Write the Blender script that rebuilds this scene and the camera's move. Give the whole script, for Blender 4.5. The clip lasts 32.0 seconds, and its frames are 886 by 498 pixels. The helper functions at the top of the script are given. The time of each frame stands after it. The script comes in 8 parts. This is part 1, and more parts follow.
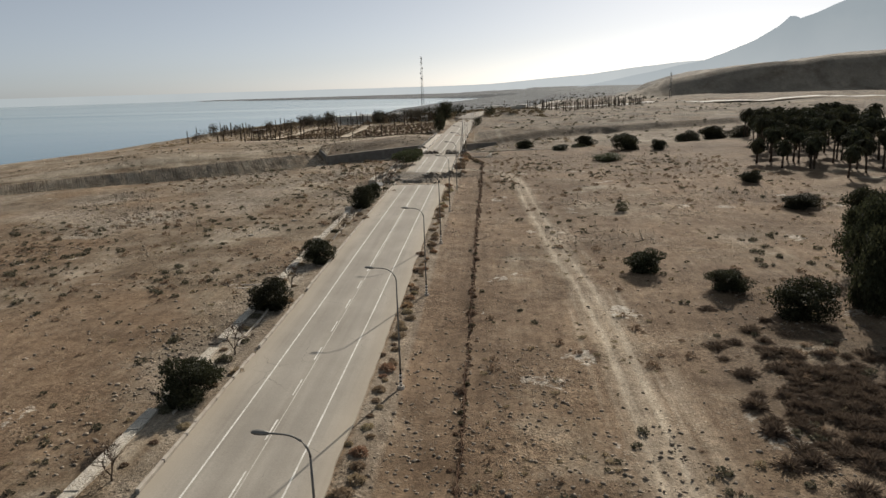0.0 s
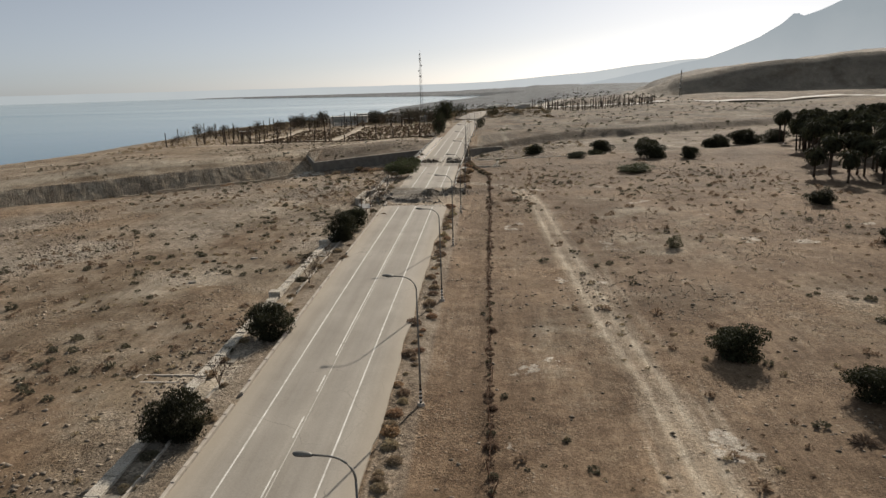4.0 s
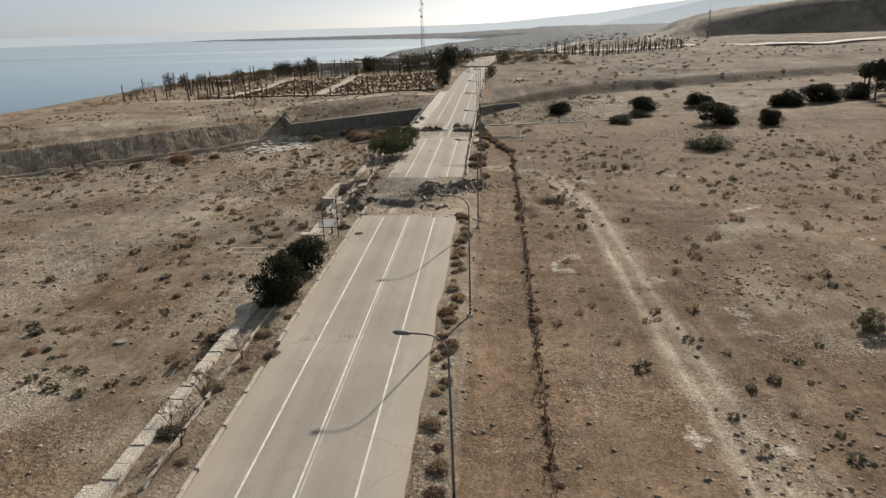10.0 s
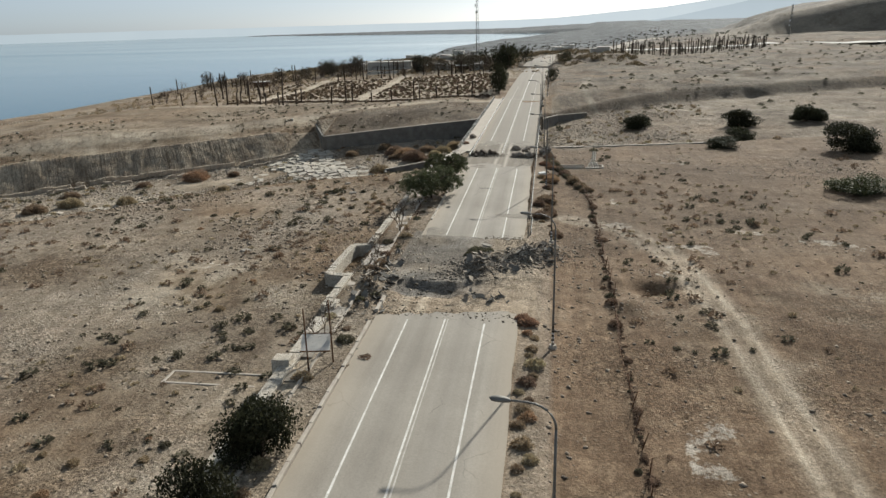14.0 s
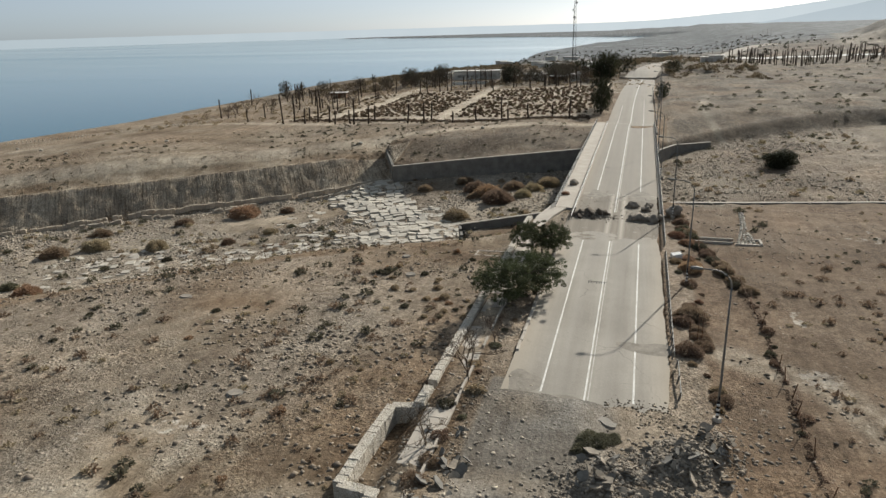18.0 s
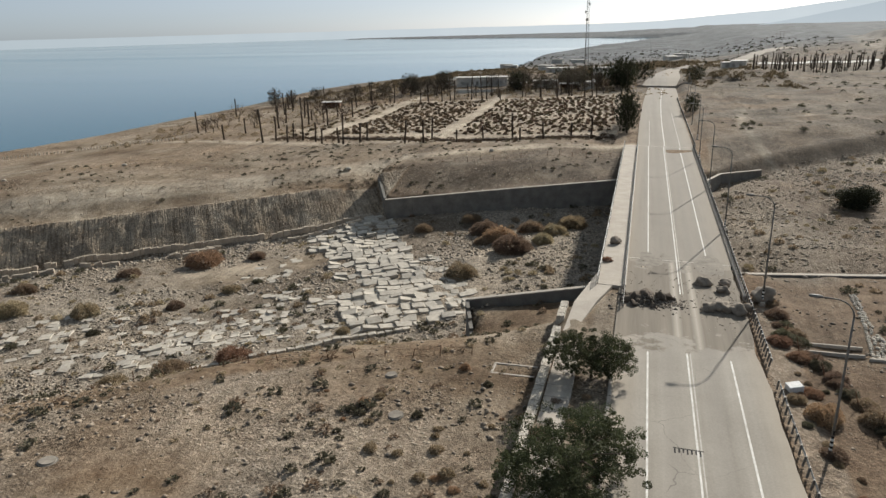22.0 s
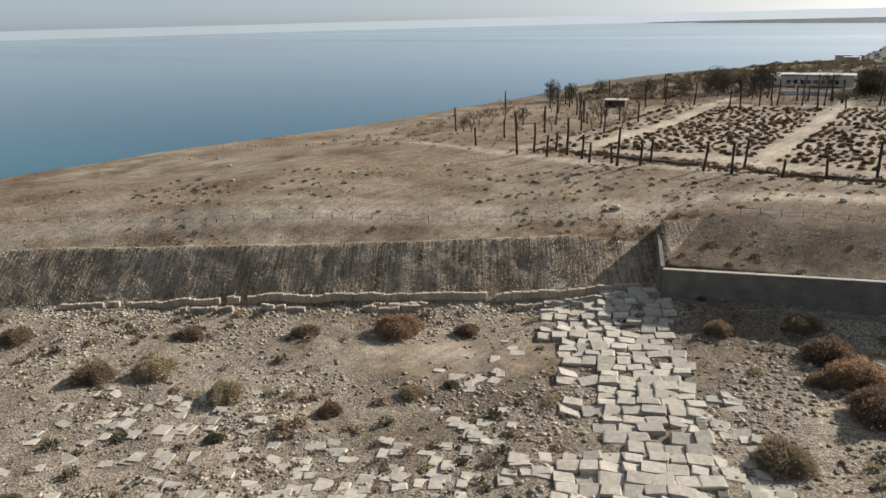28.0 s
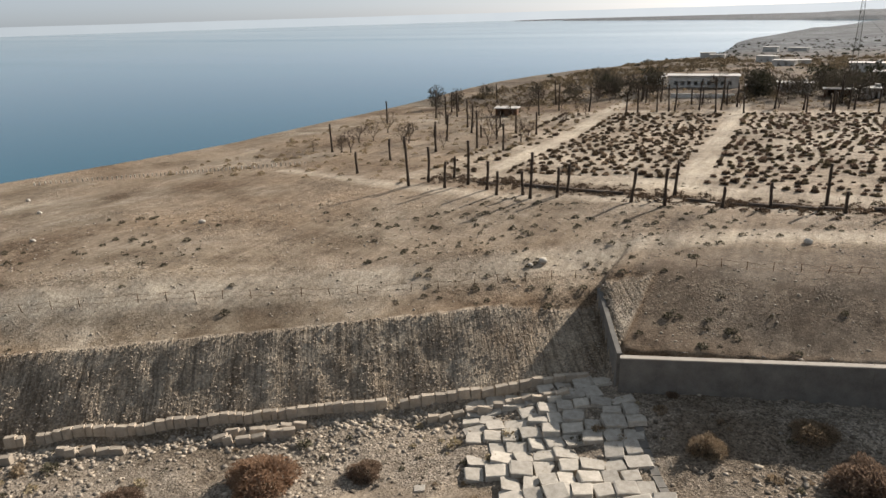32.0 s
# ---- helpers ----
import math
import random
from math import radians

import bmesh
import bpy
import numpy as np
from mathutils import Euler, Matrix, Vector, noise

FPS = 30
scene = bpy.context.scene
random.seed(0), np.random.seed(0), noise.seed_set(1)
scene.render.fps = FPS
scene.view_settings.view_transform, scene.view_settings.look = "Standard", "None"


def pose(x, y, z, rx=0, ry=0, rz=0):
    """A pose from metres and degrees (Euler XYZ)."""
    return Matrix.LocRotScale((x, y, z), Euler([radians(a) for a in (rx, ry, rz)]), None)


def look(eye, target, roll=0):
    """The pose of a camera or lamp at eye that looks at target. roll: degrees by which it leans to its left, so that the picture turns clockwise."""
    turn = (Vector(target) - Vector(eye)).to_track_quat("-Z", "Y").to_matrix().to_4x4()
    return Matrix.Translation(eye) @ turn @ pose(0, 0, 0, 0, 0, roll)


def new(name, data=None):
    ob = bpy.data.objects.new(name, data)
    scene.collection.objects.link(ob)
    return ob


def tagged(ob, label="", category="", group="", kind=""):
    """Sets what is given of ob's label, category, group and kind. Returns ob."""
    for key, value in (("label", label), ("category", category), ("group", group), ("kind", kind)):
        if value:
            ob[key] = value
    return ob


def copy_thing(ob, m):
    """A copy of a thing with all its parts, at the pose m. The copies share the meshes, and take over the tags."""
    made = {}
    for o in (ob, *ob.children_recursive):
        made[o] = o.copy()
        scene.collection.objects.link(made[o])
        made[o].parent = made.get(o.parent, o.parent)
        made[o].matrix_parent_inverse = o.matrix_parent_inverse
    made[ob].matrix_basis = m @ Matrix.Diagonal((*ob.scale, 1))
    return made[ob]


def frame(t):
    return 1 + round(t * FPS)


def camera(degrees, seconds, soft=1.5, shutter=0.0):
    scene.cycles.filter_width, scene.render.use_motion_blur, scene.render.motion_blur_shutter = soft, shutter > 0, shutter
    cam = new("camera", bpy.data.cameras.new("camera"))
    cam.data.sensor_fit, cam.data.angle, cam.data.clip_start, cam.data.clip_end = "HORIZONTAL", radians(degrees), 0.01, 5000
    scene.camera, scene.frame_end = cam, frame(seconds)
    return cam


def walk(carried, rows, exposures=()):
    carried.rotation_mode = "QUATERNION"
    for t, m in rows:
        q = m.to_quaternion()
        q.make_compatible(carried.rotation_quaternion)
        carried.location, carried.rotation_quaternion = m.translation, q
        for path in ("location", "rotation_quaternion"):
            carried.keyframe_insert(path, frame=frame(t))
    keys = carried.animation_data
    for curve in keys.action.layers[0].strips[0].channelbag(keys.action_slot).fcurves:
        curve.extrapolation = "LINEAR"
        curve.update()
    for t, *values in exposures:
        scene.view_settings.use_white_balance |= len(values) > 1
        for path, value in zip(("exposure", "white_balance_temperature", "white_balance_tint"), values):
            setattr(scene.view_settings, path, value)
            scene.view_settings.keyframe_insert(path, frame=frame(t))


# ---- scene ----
cam = camera(65.95, 32.0)
# seconds, place, yaw, pitch, roll; x = 0 is the centre line of the road, which runs along y
PATH = [
    (0, 18.45, -5.38, 25.48, 4.19, -13.36, -1.64),
    (0.5, 18.18, -1.42, 25.54, 4.20, -13.39, -1.63),
    (1, 17.91, 2.47, 25.59, 4.22, -13.41, -1.63),
    (1.5, 17.57, 6.46, 25.65, 4.20, -13.43, -1.64),
    (2, 17.25, 10.45, 25.72, 4.17, -13.46, -1.63),
    (2.5, 16.96, 14.45, 25.80, 4.19, -13.50, -1.61),
    (3, 16.63, 18.56, 25.85, 4.18, -13.51, -1.61),
    (3.5, 16.30, 22.66, 25.85, 4.15, -13.50, -1.59),
    (5.5, 15.05, 40.26, 26.05, 4.18, -13.71, -1.62),
    (6, 14.69, 44.39, 26.04, 4.18, -13.69, -1.64),
    (6.5, 14.39, 48.69, 26.04, 4.20, -14.24, -1.60),
    (7, 13.97, 52.83, 26.03, 4.13, -15.73, -1.65),
    (7.5, 13.55, 57.00, 26.02, 4.09, -17.38, -1.66),
    (8, 13.17, 61.30, 26.01, 4.07, -17.95, -1.64),
    (8.5, 12.86, 65.56, 26.00, 4.09, -17.96, -1.64),
    (9, 12.58, 69.79, 26.04, 4.13, -18.02, -1.65),
    (9.5, 12.32, 73.83, 26.12, 4.14, -18.05, -1.71),
    (10, 12.01, 77.97, 26.20, 4.56, -18.09, -1.70),
    (10.5, 11.65, 82.11, 26.28, 5.37, -18.14, -1.70),
    (11, 11.24, 86.34, 26.35, 5.99, -18.18, -1.70),
    (11.5, 10.85, 90.46, 26.42, 6.56, -18.17, -1.69),
    (12, 10.50, 94.60, 26.52, 7.13, -18.19, -1.67),
    (12.5, 10.13, 98.71, 26.64, 7.79, -18.20, -1.69),
    (13, 9.78, 102.86, 26.71, 7.87, -18.25, -1.65),
    (13.5, 9.46, 108.13, 26.81, 8.18, -18.19, -1.64),
    (14, 9.02, 112.78, 26.99, 9.00, -18.34, -1.66),
    (14.5, 8.43, 117.25, 27.23, 10.18, -18.60, -1.70),
    (15, 7.74, 122.25, 27.52, 12.33, -18.35, -1.70),
    (15.5, 7.02, 126.78, 27.78, 13.56, -18.40, -1.71),
    (17.5, 3.77, 142.98, 28.79, 16.08, -18.08, -1.69),
    (18, 2.85, 146.80, 29.12, 16.30, -17.97, -1.67),
    (18.5, 1.91, 150.57, 29.52, 16.62, -17.91, -1.66),
    (19, 0.97, 154.31, 29.95, 16.83, -17.91, -1.67),
    (19.5, 0.03, 157.91, 30.27, 16.86, -17.95, -1.71),
    (20, -0.94, 161.50, 30.45, 16.60, -17.97, -1.73),
    (20.5, -1.99, 165.13, 30.54, 16.57, -17.98, -1.71),
    (21, -3.08, 168.62, 30.56, 16.52, -17.96, -1.67),
    (21.5, -4.20, 172.23, 30.54, 16.49, -17.95, -1.62),
    (22, -5.32, 175.89, 30.48, 16.48, -17.93, -1.59),
    (22.5, -6.41, 179.51, 30.44, 16.47, -17.95, -1.59),
    (23, -7.44, 183.04, 30.41, 16.51, -17.97, -1.65),
    (23.5, -8.47, 186.61, 30.46, 16.51, -17.98, -1.69),
    (24, -9.44, 190.25, 30.52, 16.53, -18.04, -1.70),
    (24.5, -10.47, 193.83, 30.56, 16.56, -18.07, -1.64),
    (25, -11.63, 197.32, 30.55, 22.39, -18.12, -1.72),
    (25.5, -12.92, 200.99, 30.52, 33.51, -18.19, -1.66),
    (26, -14.40, 204.75, 30.52, 42.14, -18.29, -1.64),
    (26.5, -16.14, 208.51, 30.55, 42.33, -18.37, -1.63),
    (28.5, -24.35, 221.99, 30.81, 39.04, -18.64, -1.56),
    (29, -26.62, 225.20, 30.88, 37.93, -18.61, -1.64),
    (29.5, -29.02, 228.31, 30.98, 36.65, -18.65, -1.68),
    (30, -31.46, 231.30, 31.10, 35.12, -18.71, -1.70),
    (30.5, -33.88, 234.21, 31.25, 33.59, -18.76, -1.70),
    (31, -36.22, 237.12, 31.38, 32.44, -18.87, -1.72),
    (31.5, -38.54, 240.04, 31.48, 31.27, -18.96, -1.67),
    (32, -40.84, 243.04, 31.58, 30.03, -19.00, -1.69),
]
EXPOSURES = ((0, -0.22, 6550, 10), (3, -0.22, 6600, 11), (6, -0.2, 6600, 11), (8, -0.14, 6600, 12), (10, -0.04, 6500, 11), (13, 0.02, 6250, 8), (15, 0.04, 6050, 6), (19, 0.02, 6200, 8), (24, 0.03, 6200, 9), (26, 0.13, 6200, 9), (29, 0.15, 6350, 12), (32, 0.25, 6450, 13))
walk(cam, [(t, pose(x, y, z, 90 + pitch, 0, yaw) @ pose(0, 0, 0, 0, 0, roll)) for t, x, y, z, yaw, pitch, roll in PATH], EXPOSURES)

# ---- world ----
SUN_ELEV, SUN_AZ = 28.0, 20.0  # degrees above the horizon, and to the right of +y
world = bpy.data.worlds.new("world")
scene.world = world
world.use_nodes = True
_wn, _wl = world.node_tree.nodes, world.node_tree.links
_wn.clear()
_sky = _wn.new("ShaderNodeTexSky")
_sky.sky_type = "NISHITA"
_sky.sun_disc = False
_sky.sun_elevation = radians(SUN_ELEV)
_sky.sun_rotation = radians(SUN_AZ)
_sky.altitude = 0
_sky.air_density, _sky.dust_density, _sky.ozone_density = 0.5, 0.7, 1.0
_bg = _wn.new("ShaderNodeBackground")
_bg.inputs["Strength"].default_value = 0.061
_haze = _wn.new("ShaderNodeBackground")  # thin even haze over the whole sky
_haze.inputs["Color"].default_value, _haze.inputs["Strength"].default_value = (0.82, 0.97, 1.06, 1), 0.175
_both = _wn.new("ShaderNodeAddShader")
_wo = _wn.new("ShaderNodeOutputWorld")
_pale = _wn.new("ShaderNodeHueSaturation")  # dust takes the colour out of the sky
_pale.inputs["Saturation"].default_value = 0.55
_wl.new(_sky.outputs[0], _pale.inputs["Color"])
_wl.new(_pale.outputs[0], _bg.inputs[0])
_wl.new(_bg.outputs[0], _both.inputs[0])
_wl.new(_haze.outputs[0], _both.inputs[1])
_wl.new(_both.outputs[0], _wo.inputs[0])
sun = new("sun", bpy.data.lights.new("sun", "SUN"))
sun.data.energy, sun.data.angle, sun.data.color = 6.6, radians(0.8), (1.0, 0.93, 0.82)
_sd = Vector((math.sin(radians(SUN_AZ)) * math.cos(radians(SUN_ELEV)), math.cos(radians(SUN_AZ)) * math.cos(radians(SUN_ELEV)), math.sin(radians(SUN_ELEV))))
sun.matrix_world = look(_sd * 300, (0, 0, 0))


# ---- materials ----
def nodes_of(name):
    m = bpy.data.materials.new(name)
    m.use_nodes = True
    t = m.node_tree
    return m, t.nodes, t.links, t.nodes["Principled BSDF"]


def ramp(nodes, links, fac, stops):
    r = nodes.new("ShaderNodeValToRGB")
    els = r.color_ramp.elements
    while len(els) < len(stops):
        els.new(0.5)
    for e, (p, c) in zip(els, stops):
        e.position, e.color = p, (*c, 1)
    links.new(fac, r.inputs[0])
    return r.outputs[0]


def noise_tex(nodes, links, scale, detail=4, rough=0.55, coord=None, dims="3D"):
    n = nodes.new("ShaderNodeTexNoise")
    n.noise_dimensions = dims
    n.inputs["Scale"].default_value, n.inputs["Detail"].default_value, n.inputs["Roughness"].default_value = scale, detail, rough
    if coord is not None:
        links.new(coord, n.inputs["Vector"])
    return n.outputs["Fac"]


def mixc(nodes, links, fac, a, b, mode="MIX"):
    n = nodes.new("ShaderNodeMix")
    n.data_type, n.blend_type = "RGBA", mode
    for v, k in ((fac, 0), (a, 6), (b, 7)):
        if isinstance(v, (int, float)):
            n.inputs[k].default_value = v
        elif isinstance(v, tuple):
            n.inputs[k].default_value = (*v, 1)
        else:
            links.new(v, n.inputs[k])
    return n.outputs[2]


def mathn(nodes, links, op, a, b=0.0, clamp=False):
    n = nodes.new("ShaderNodeMath")
    n.operation, n.use_clamp = op, clamp
    for v, k in ((a, 0), (b, 1)):
        if isinstance(v, (int, float)):
            n.inputs[k].default_value = v
        else:
            links.new(v, n.inputs[k])
    return n.outputs[0]


def bump(nodes, links, bsdf, height, strength, dist):
    b = nodes.new("ShaderNodeBump")
    b.inputs["Strength"].default_value, b.inputs["Distance"].default_value = strength, dist
    links.new(height, b.inputs["Height"])
    links.new(b.outputs[0], bsdf.inputs["Normal"])


def rough_mat(name, low, high, scale=3.0, fine=25.0, rough=0.9, metal=0.0, bump_d=0.02, per_object=0.0, per_island=0.0, spec=0.2):
    """A matt surface with stains at one scale and grain at another."""
    m, n, l, b = nodes_of(name)
    geo = n.new("ShaderNodeTexCoord").outputs["Object"] if per_object == 0 and per_island == 0 else n.new("ShaderNodeNewGeometry").outputs["Position"]
    big = noise_tex(n, l, scale, 5, 0.6, geo)
    small = noise_tex(n, l, fine, 3, 0.6, geo)
    f = mathn(n, l, "ADD", mathn(n, l, "MULTIPLY", big, 0.65), mathn(n, l, "MULTIPLY", small, 0.35))
    col = ramp(n, l, f, ((0.32, low), (0.68, high)))
    if per_object or per_island:
        if per_object:
            rnd, amt = n.new("ShaderNodeObjectInfo").outputs["Random"], per_object
        else:
            rnd, amt = n.new("ShaderNodeNewGeometry").outputs["Random Per Island"], per_island
        h = n.new("ShaderNodeHueSaturation")
        l.new(mathn(n, l, "ADD", mathn(n, l, "MULTIPLY", rnd, 2 * amt), 1 - amt), h.inputs["Value"])
        l.new(mathn(n, l, "ADD", mathn(n, l, "MULTIPLY", rnd, 0.4 * amt), 1.0 - 0.2 * amt), h.inputs["Saturation"])
        l.new(col, h.inputs["Color"])
        col = h.outputs[0]
    l.new(col, b.inputs["Base Color"])
    b.inputs["Roughness"].default_value, b.inputs["Metallic"].default_value = rough, metal
    b.inputs["Specular IOR Level"].default_value = spec
    if bump_d:
        bump(n, l, b, f, 0.7, bump_d)
    return m


def ground_mat():
    m, n, l, b = nodes_of("desert_soil")
    pos = n.new("ShaderNodeNewGeometry").outputs["Position"]

    def att(name):
        a = n.new("ShaderNodeAttribute")
        a.attribute_name = name
        return a.outputs["Fac"]

    def frayed(name, amount, lo, hi):
        """An area whose edge breaks up along the grain of the soil."""
        v = mathn(n, l, "ADD", att(name), mathn(n, l, "MULTIPLY", mathn(n, l, "SUBTRACT", edge, 0.5), amount))
        return ramp(n, l, v, ((lo, (0, 0, 0)), (hi, (1, 1, 1))))
    edge = noise_tex(n, l, 0.9, 6, 0.72, pos)
    huge = noise_tex(n, l, 0.018, 3, 0.5, pos)
    big = noise_tex(n, l, 0.11, 6, 0.62, pos)
    mid = noise_tex(n, l, 0.7, 5, 0.65, pos)
    fine = noise_tex(n, l, 5.0, 4, 0.7, pos)
    base = ramp(n, l, big, ((0.34, (0.125, 0.09, 0.06)), (0.5, (0.25, 0.2, 0.145)), (0.66, (0.42, 0.365, 0.29))))
    warm = ramp(n, l, mid, ((0.35, (0.15, 0.098, 0.06)), (0.65, (0.29, 0.212, 0.143))))
    col = mixc(n, l, ramp(n, l, huge, ((0.4, (0, 0, 0)), (0.58, (0.85, 0.85, 0.85)))), base, warm)
    brown = ramp(n, l, mid, ((0.3, (0.15, 0.1, 0.065)), (0.7, (0.265, 0.19, 0.128))))
    col = mixc(n, l, mathn(n, l, "MULTIPLY", frayed("brown", 1.3, 0.25, 0.75), 0.85), col, brown)
    grey = ramp(n, l, mid, ((0.3, (0.235, 0.198, 0.155)), (0.7, (0.45, 0.395, 0.325))))
    col = mixc(n, l, mathn(n, l, "MULTIPLY", att("gravel"), 0.9), col, grey)
    pale = ramp(n, l, mid, ((0.3, (0.46, 0.39, 0.3)), (0.7, (0.6, 0.525, 0.42))))
    col = mixc(n, l, mathn(n, l, "MULTIPLY", att("track"), 0.9), col, pale)
    white = ramp(n, l, mid, ((0.3, (0.5, 0.45, 0.38)), (0.7, (0.66, 0.61, 0.53))))
    col = mixc(n, l, mathn(n, l, "MULTIPLY", frayed("salt", 1.9, 0.5, 0.66), 0.75), col, white)
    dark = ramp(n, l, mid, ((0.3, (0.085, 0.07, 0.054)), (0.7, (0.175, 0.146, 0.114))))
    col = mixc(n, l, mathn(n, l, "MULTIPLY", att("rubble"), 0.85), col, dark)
    # grey mud and dust; far off it also paints blue-grey haze on the land
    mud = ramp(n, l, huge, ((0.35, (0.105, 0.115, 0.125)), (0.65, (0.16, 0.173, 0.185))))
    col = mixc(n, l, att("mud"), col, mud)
    grain = ramp(n, l, fine, ((0.3, (0.6, 0.6, 0.6)), (0.64, (1.16, 1.16, 1.16))))
    col = mixc(n, l, 1.0, col, grain, "MULTIPLY")
    vor = n.new("ShaderNodeTexVoronoi")
    vor.inputs["Scale"].default_value = 1.9
    l.new(pos, vor.inputs["Vector"])
    stones = ramp(n, l, vor.outputs["Distance"], ((0.1, (1, 1, 1)), (0.32, (0, 0, 0))))
    patchy = ramp(n, l, big, ((0.45, (0, 0, 0)), (0.62, (1, 1, 1))))
    smask = mathn(n, l, "MULTIPLY", stones, mathn(n, l, "MAXIMUM", patchy, att("gravel")))
    scol = mixc(n, l, vor.outputs["Color"], (0.2, 0.17, 0.13), (0.46, 0.42, 0.35))
    col = mixc(n, l, mathn(n, l, "MULTIPLY", smask, 0.55), col, scol)
    # stony fields alternate with smooth silt
    field = ramp(n, l, noise_tex(n, l, 0.07, 5, 0.6, pos), ((0.42, (0, 0, 0)), (0.57, (1, 1, 1))))
    stony = mathn(n, l, "MAXIMUM", field, att("gravel"))
    stony = mathn(n, l, "SUBTRACT", stony, mathn(n, l, "MULTIPLY", mathn(n, l, "MAXIMUM", att("track"), mathn(n, l, "MULTIPLY", att("brown"), 0.45)), 0.8), True)
    lumps = noise_tex(n, l, 1.7, 6, 0.75, pos)
    lumpy = mixc(n, l, 1.0, col, ramp(n, l, lumps, ((0.34, (0.62, 0.6, 0.57)), (0.48, (0.98, 0.98, 0.98)), (0.68, (1.18, 1.18, 1.18)))), "MULTIPLY")
    col = mixc(n, l, mathn(n, l, "ADD", mathn(n, l, "MULTIPLY", stony, 0.5), 0.5), col, lumpy)
    broad = noise_tex(n, l, 0.045, 5, 0.65, pos)
    col = mixc(n, l, 1.0, col, ramp(n, l, broad, ((0.36, (0.68, 0.65, 0.62)), (0.5, (1.0, 1.0, 1.0)), (0.64, (1.2, 1.19, 1.17)))), "MULTIPLY")
    # faint lines left by wash and wheels
    drift = n.new("ShaderNodeMapping")
    drift.inputs["Rotation"].default_value = (0, 0, radians(24))
    drift.inputs["Scale"].default_value = (0.9, 0.07, 1.0)
    l.new(pos, drift.inputs[0])
    lines = noise_tex(n, l, 1.0, 5, 0.7, drift.outputs[0])
    lined = mixc(n, l, 1.0, col, ramp(n, l, lines, ((0.38, (0.72, 0.7, 0.68)), (0.52, (1.0, 1.0, 1.0)), (0.66, (1.16, 1.15, 1.13)))), "MULTIPLY")
    col = mixc(n, l, mathn(n, l, "SUBTRACT", 0.75, mathn(n, l, "MULTIPLY", stony, 0.5), True), col, lined)
    # rills down the steep gravel bank
    rill = n.new("ShaderNodeMapping")
    rill.vector_type = "TEXTURE"
    rill.inputs["Rotation"].default_value = (0, 0, radians(35))
    rill.inputs["Scale"].default_value = (0.8, 40.0, 9.0)
    l.new(pos, rill.inputs[0])
    rills = noise_tex(n, l, 1.9, 5, 0.7, rill.outputs[0])
    runs = mixc(n, l, 1.0, col, ramp(n, l, rills, ((0.38, (0.5, 0.48, 0.46)), (0.5, (0.97, 0.97, 0.97)), (0.6, (1.35, 1.33, 1.3)))), "MULTIPLY")
    col = mixc(n, l, mathn(n, l, "MULTIPLY", att("face"), 0.85), col, runs)
    peb = n.new("ShaderNodeTexVoronoi")
    peb.inputs["Scale"].default_value = 5.2
    l.new(pos, peb.inputs["Vector"])
    sepc = n.new("ShaderNodeSeparateColor")
    l.new(peb.outputs["Color"], sepc.inputs[0])
    pebble = ramp(n, l, sepc.outputs[0], ((0.0, (0.5, 0.49, 0.48)), (0.5, (0.98, 0.98, 0.98)), (1.0, (1.5, 1.48, 1.45))))
    col = mixc(n, l, mathn(n, l, "MAXIMUM", mathn(n, l, "MAXIMUM", stony, 0.3), mathn(n, l, "MULTIPLY", att("face"), 0.6)), col, mixc(n, l, 1.0, col, pebble, "MULTIPLY"))
    hue = n.new("ShaderNodeHueSaturation")
    hue.inputs["Saturation"].default_value = 1.05
    hue.inputs["Value"].default_value = 0.87
    l.new(col, hue.inputs["Color"])
    l.new(hue.outputs[0], b.inputs["Base Color"])
    b.inputs["Roughness"].default_value = 0.95
    b.inputs["Specular IOR Level"].default_value = 0.1
    h = mathn(n, l, "ADD", mathn(n, l, "ADD", mathn(n, l, "MULTIPLY", mid, 0.5), mathn(n, l, "MULTIPLY", fine, 0.35)), mathn(n, l, "ADD", mathn(n, l, "MULTIPLY", smask, 0.35), mathn(n, l, "MULTIPLY", sepc.outputs[1], 0.14)))
    h = mathn(n, l, "ADD", h, mathn(n, l, "MULTIPLY", mathn(n, l, "MULTIPLY", rills, att("face")), 1.6))
    bp = n.new("ShaderNodeBump")
    bp.inputs["Distance"].default_value = 0.42
    l.new(mathn(n, l, "ADD", mathn(n, l, "MULTIPLY", mathn(n, l, "MAXIMUM", stony, att("face")), 0.5), 0.5), bp.inputs["Strength"])
    l.new(h, bp.inputs["Height"])
    l.new(bp.outputs[0], b.inputs["Normal"])
    return m


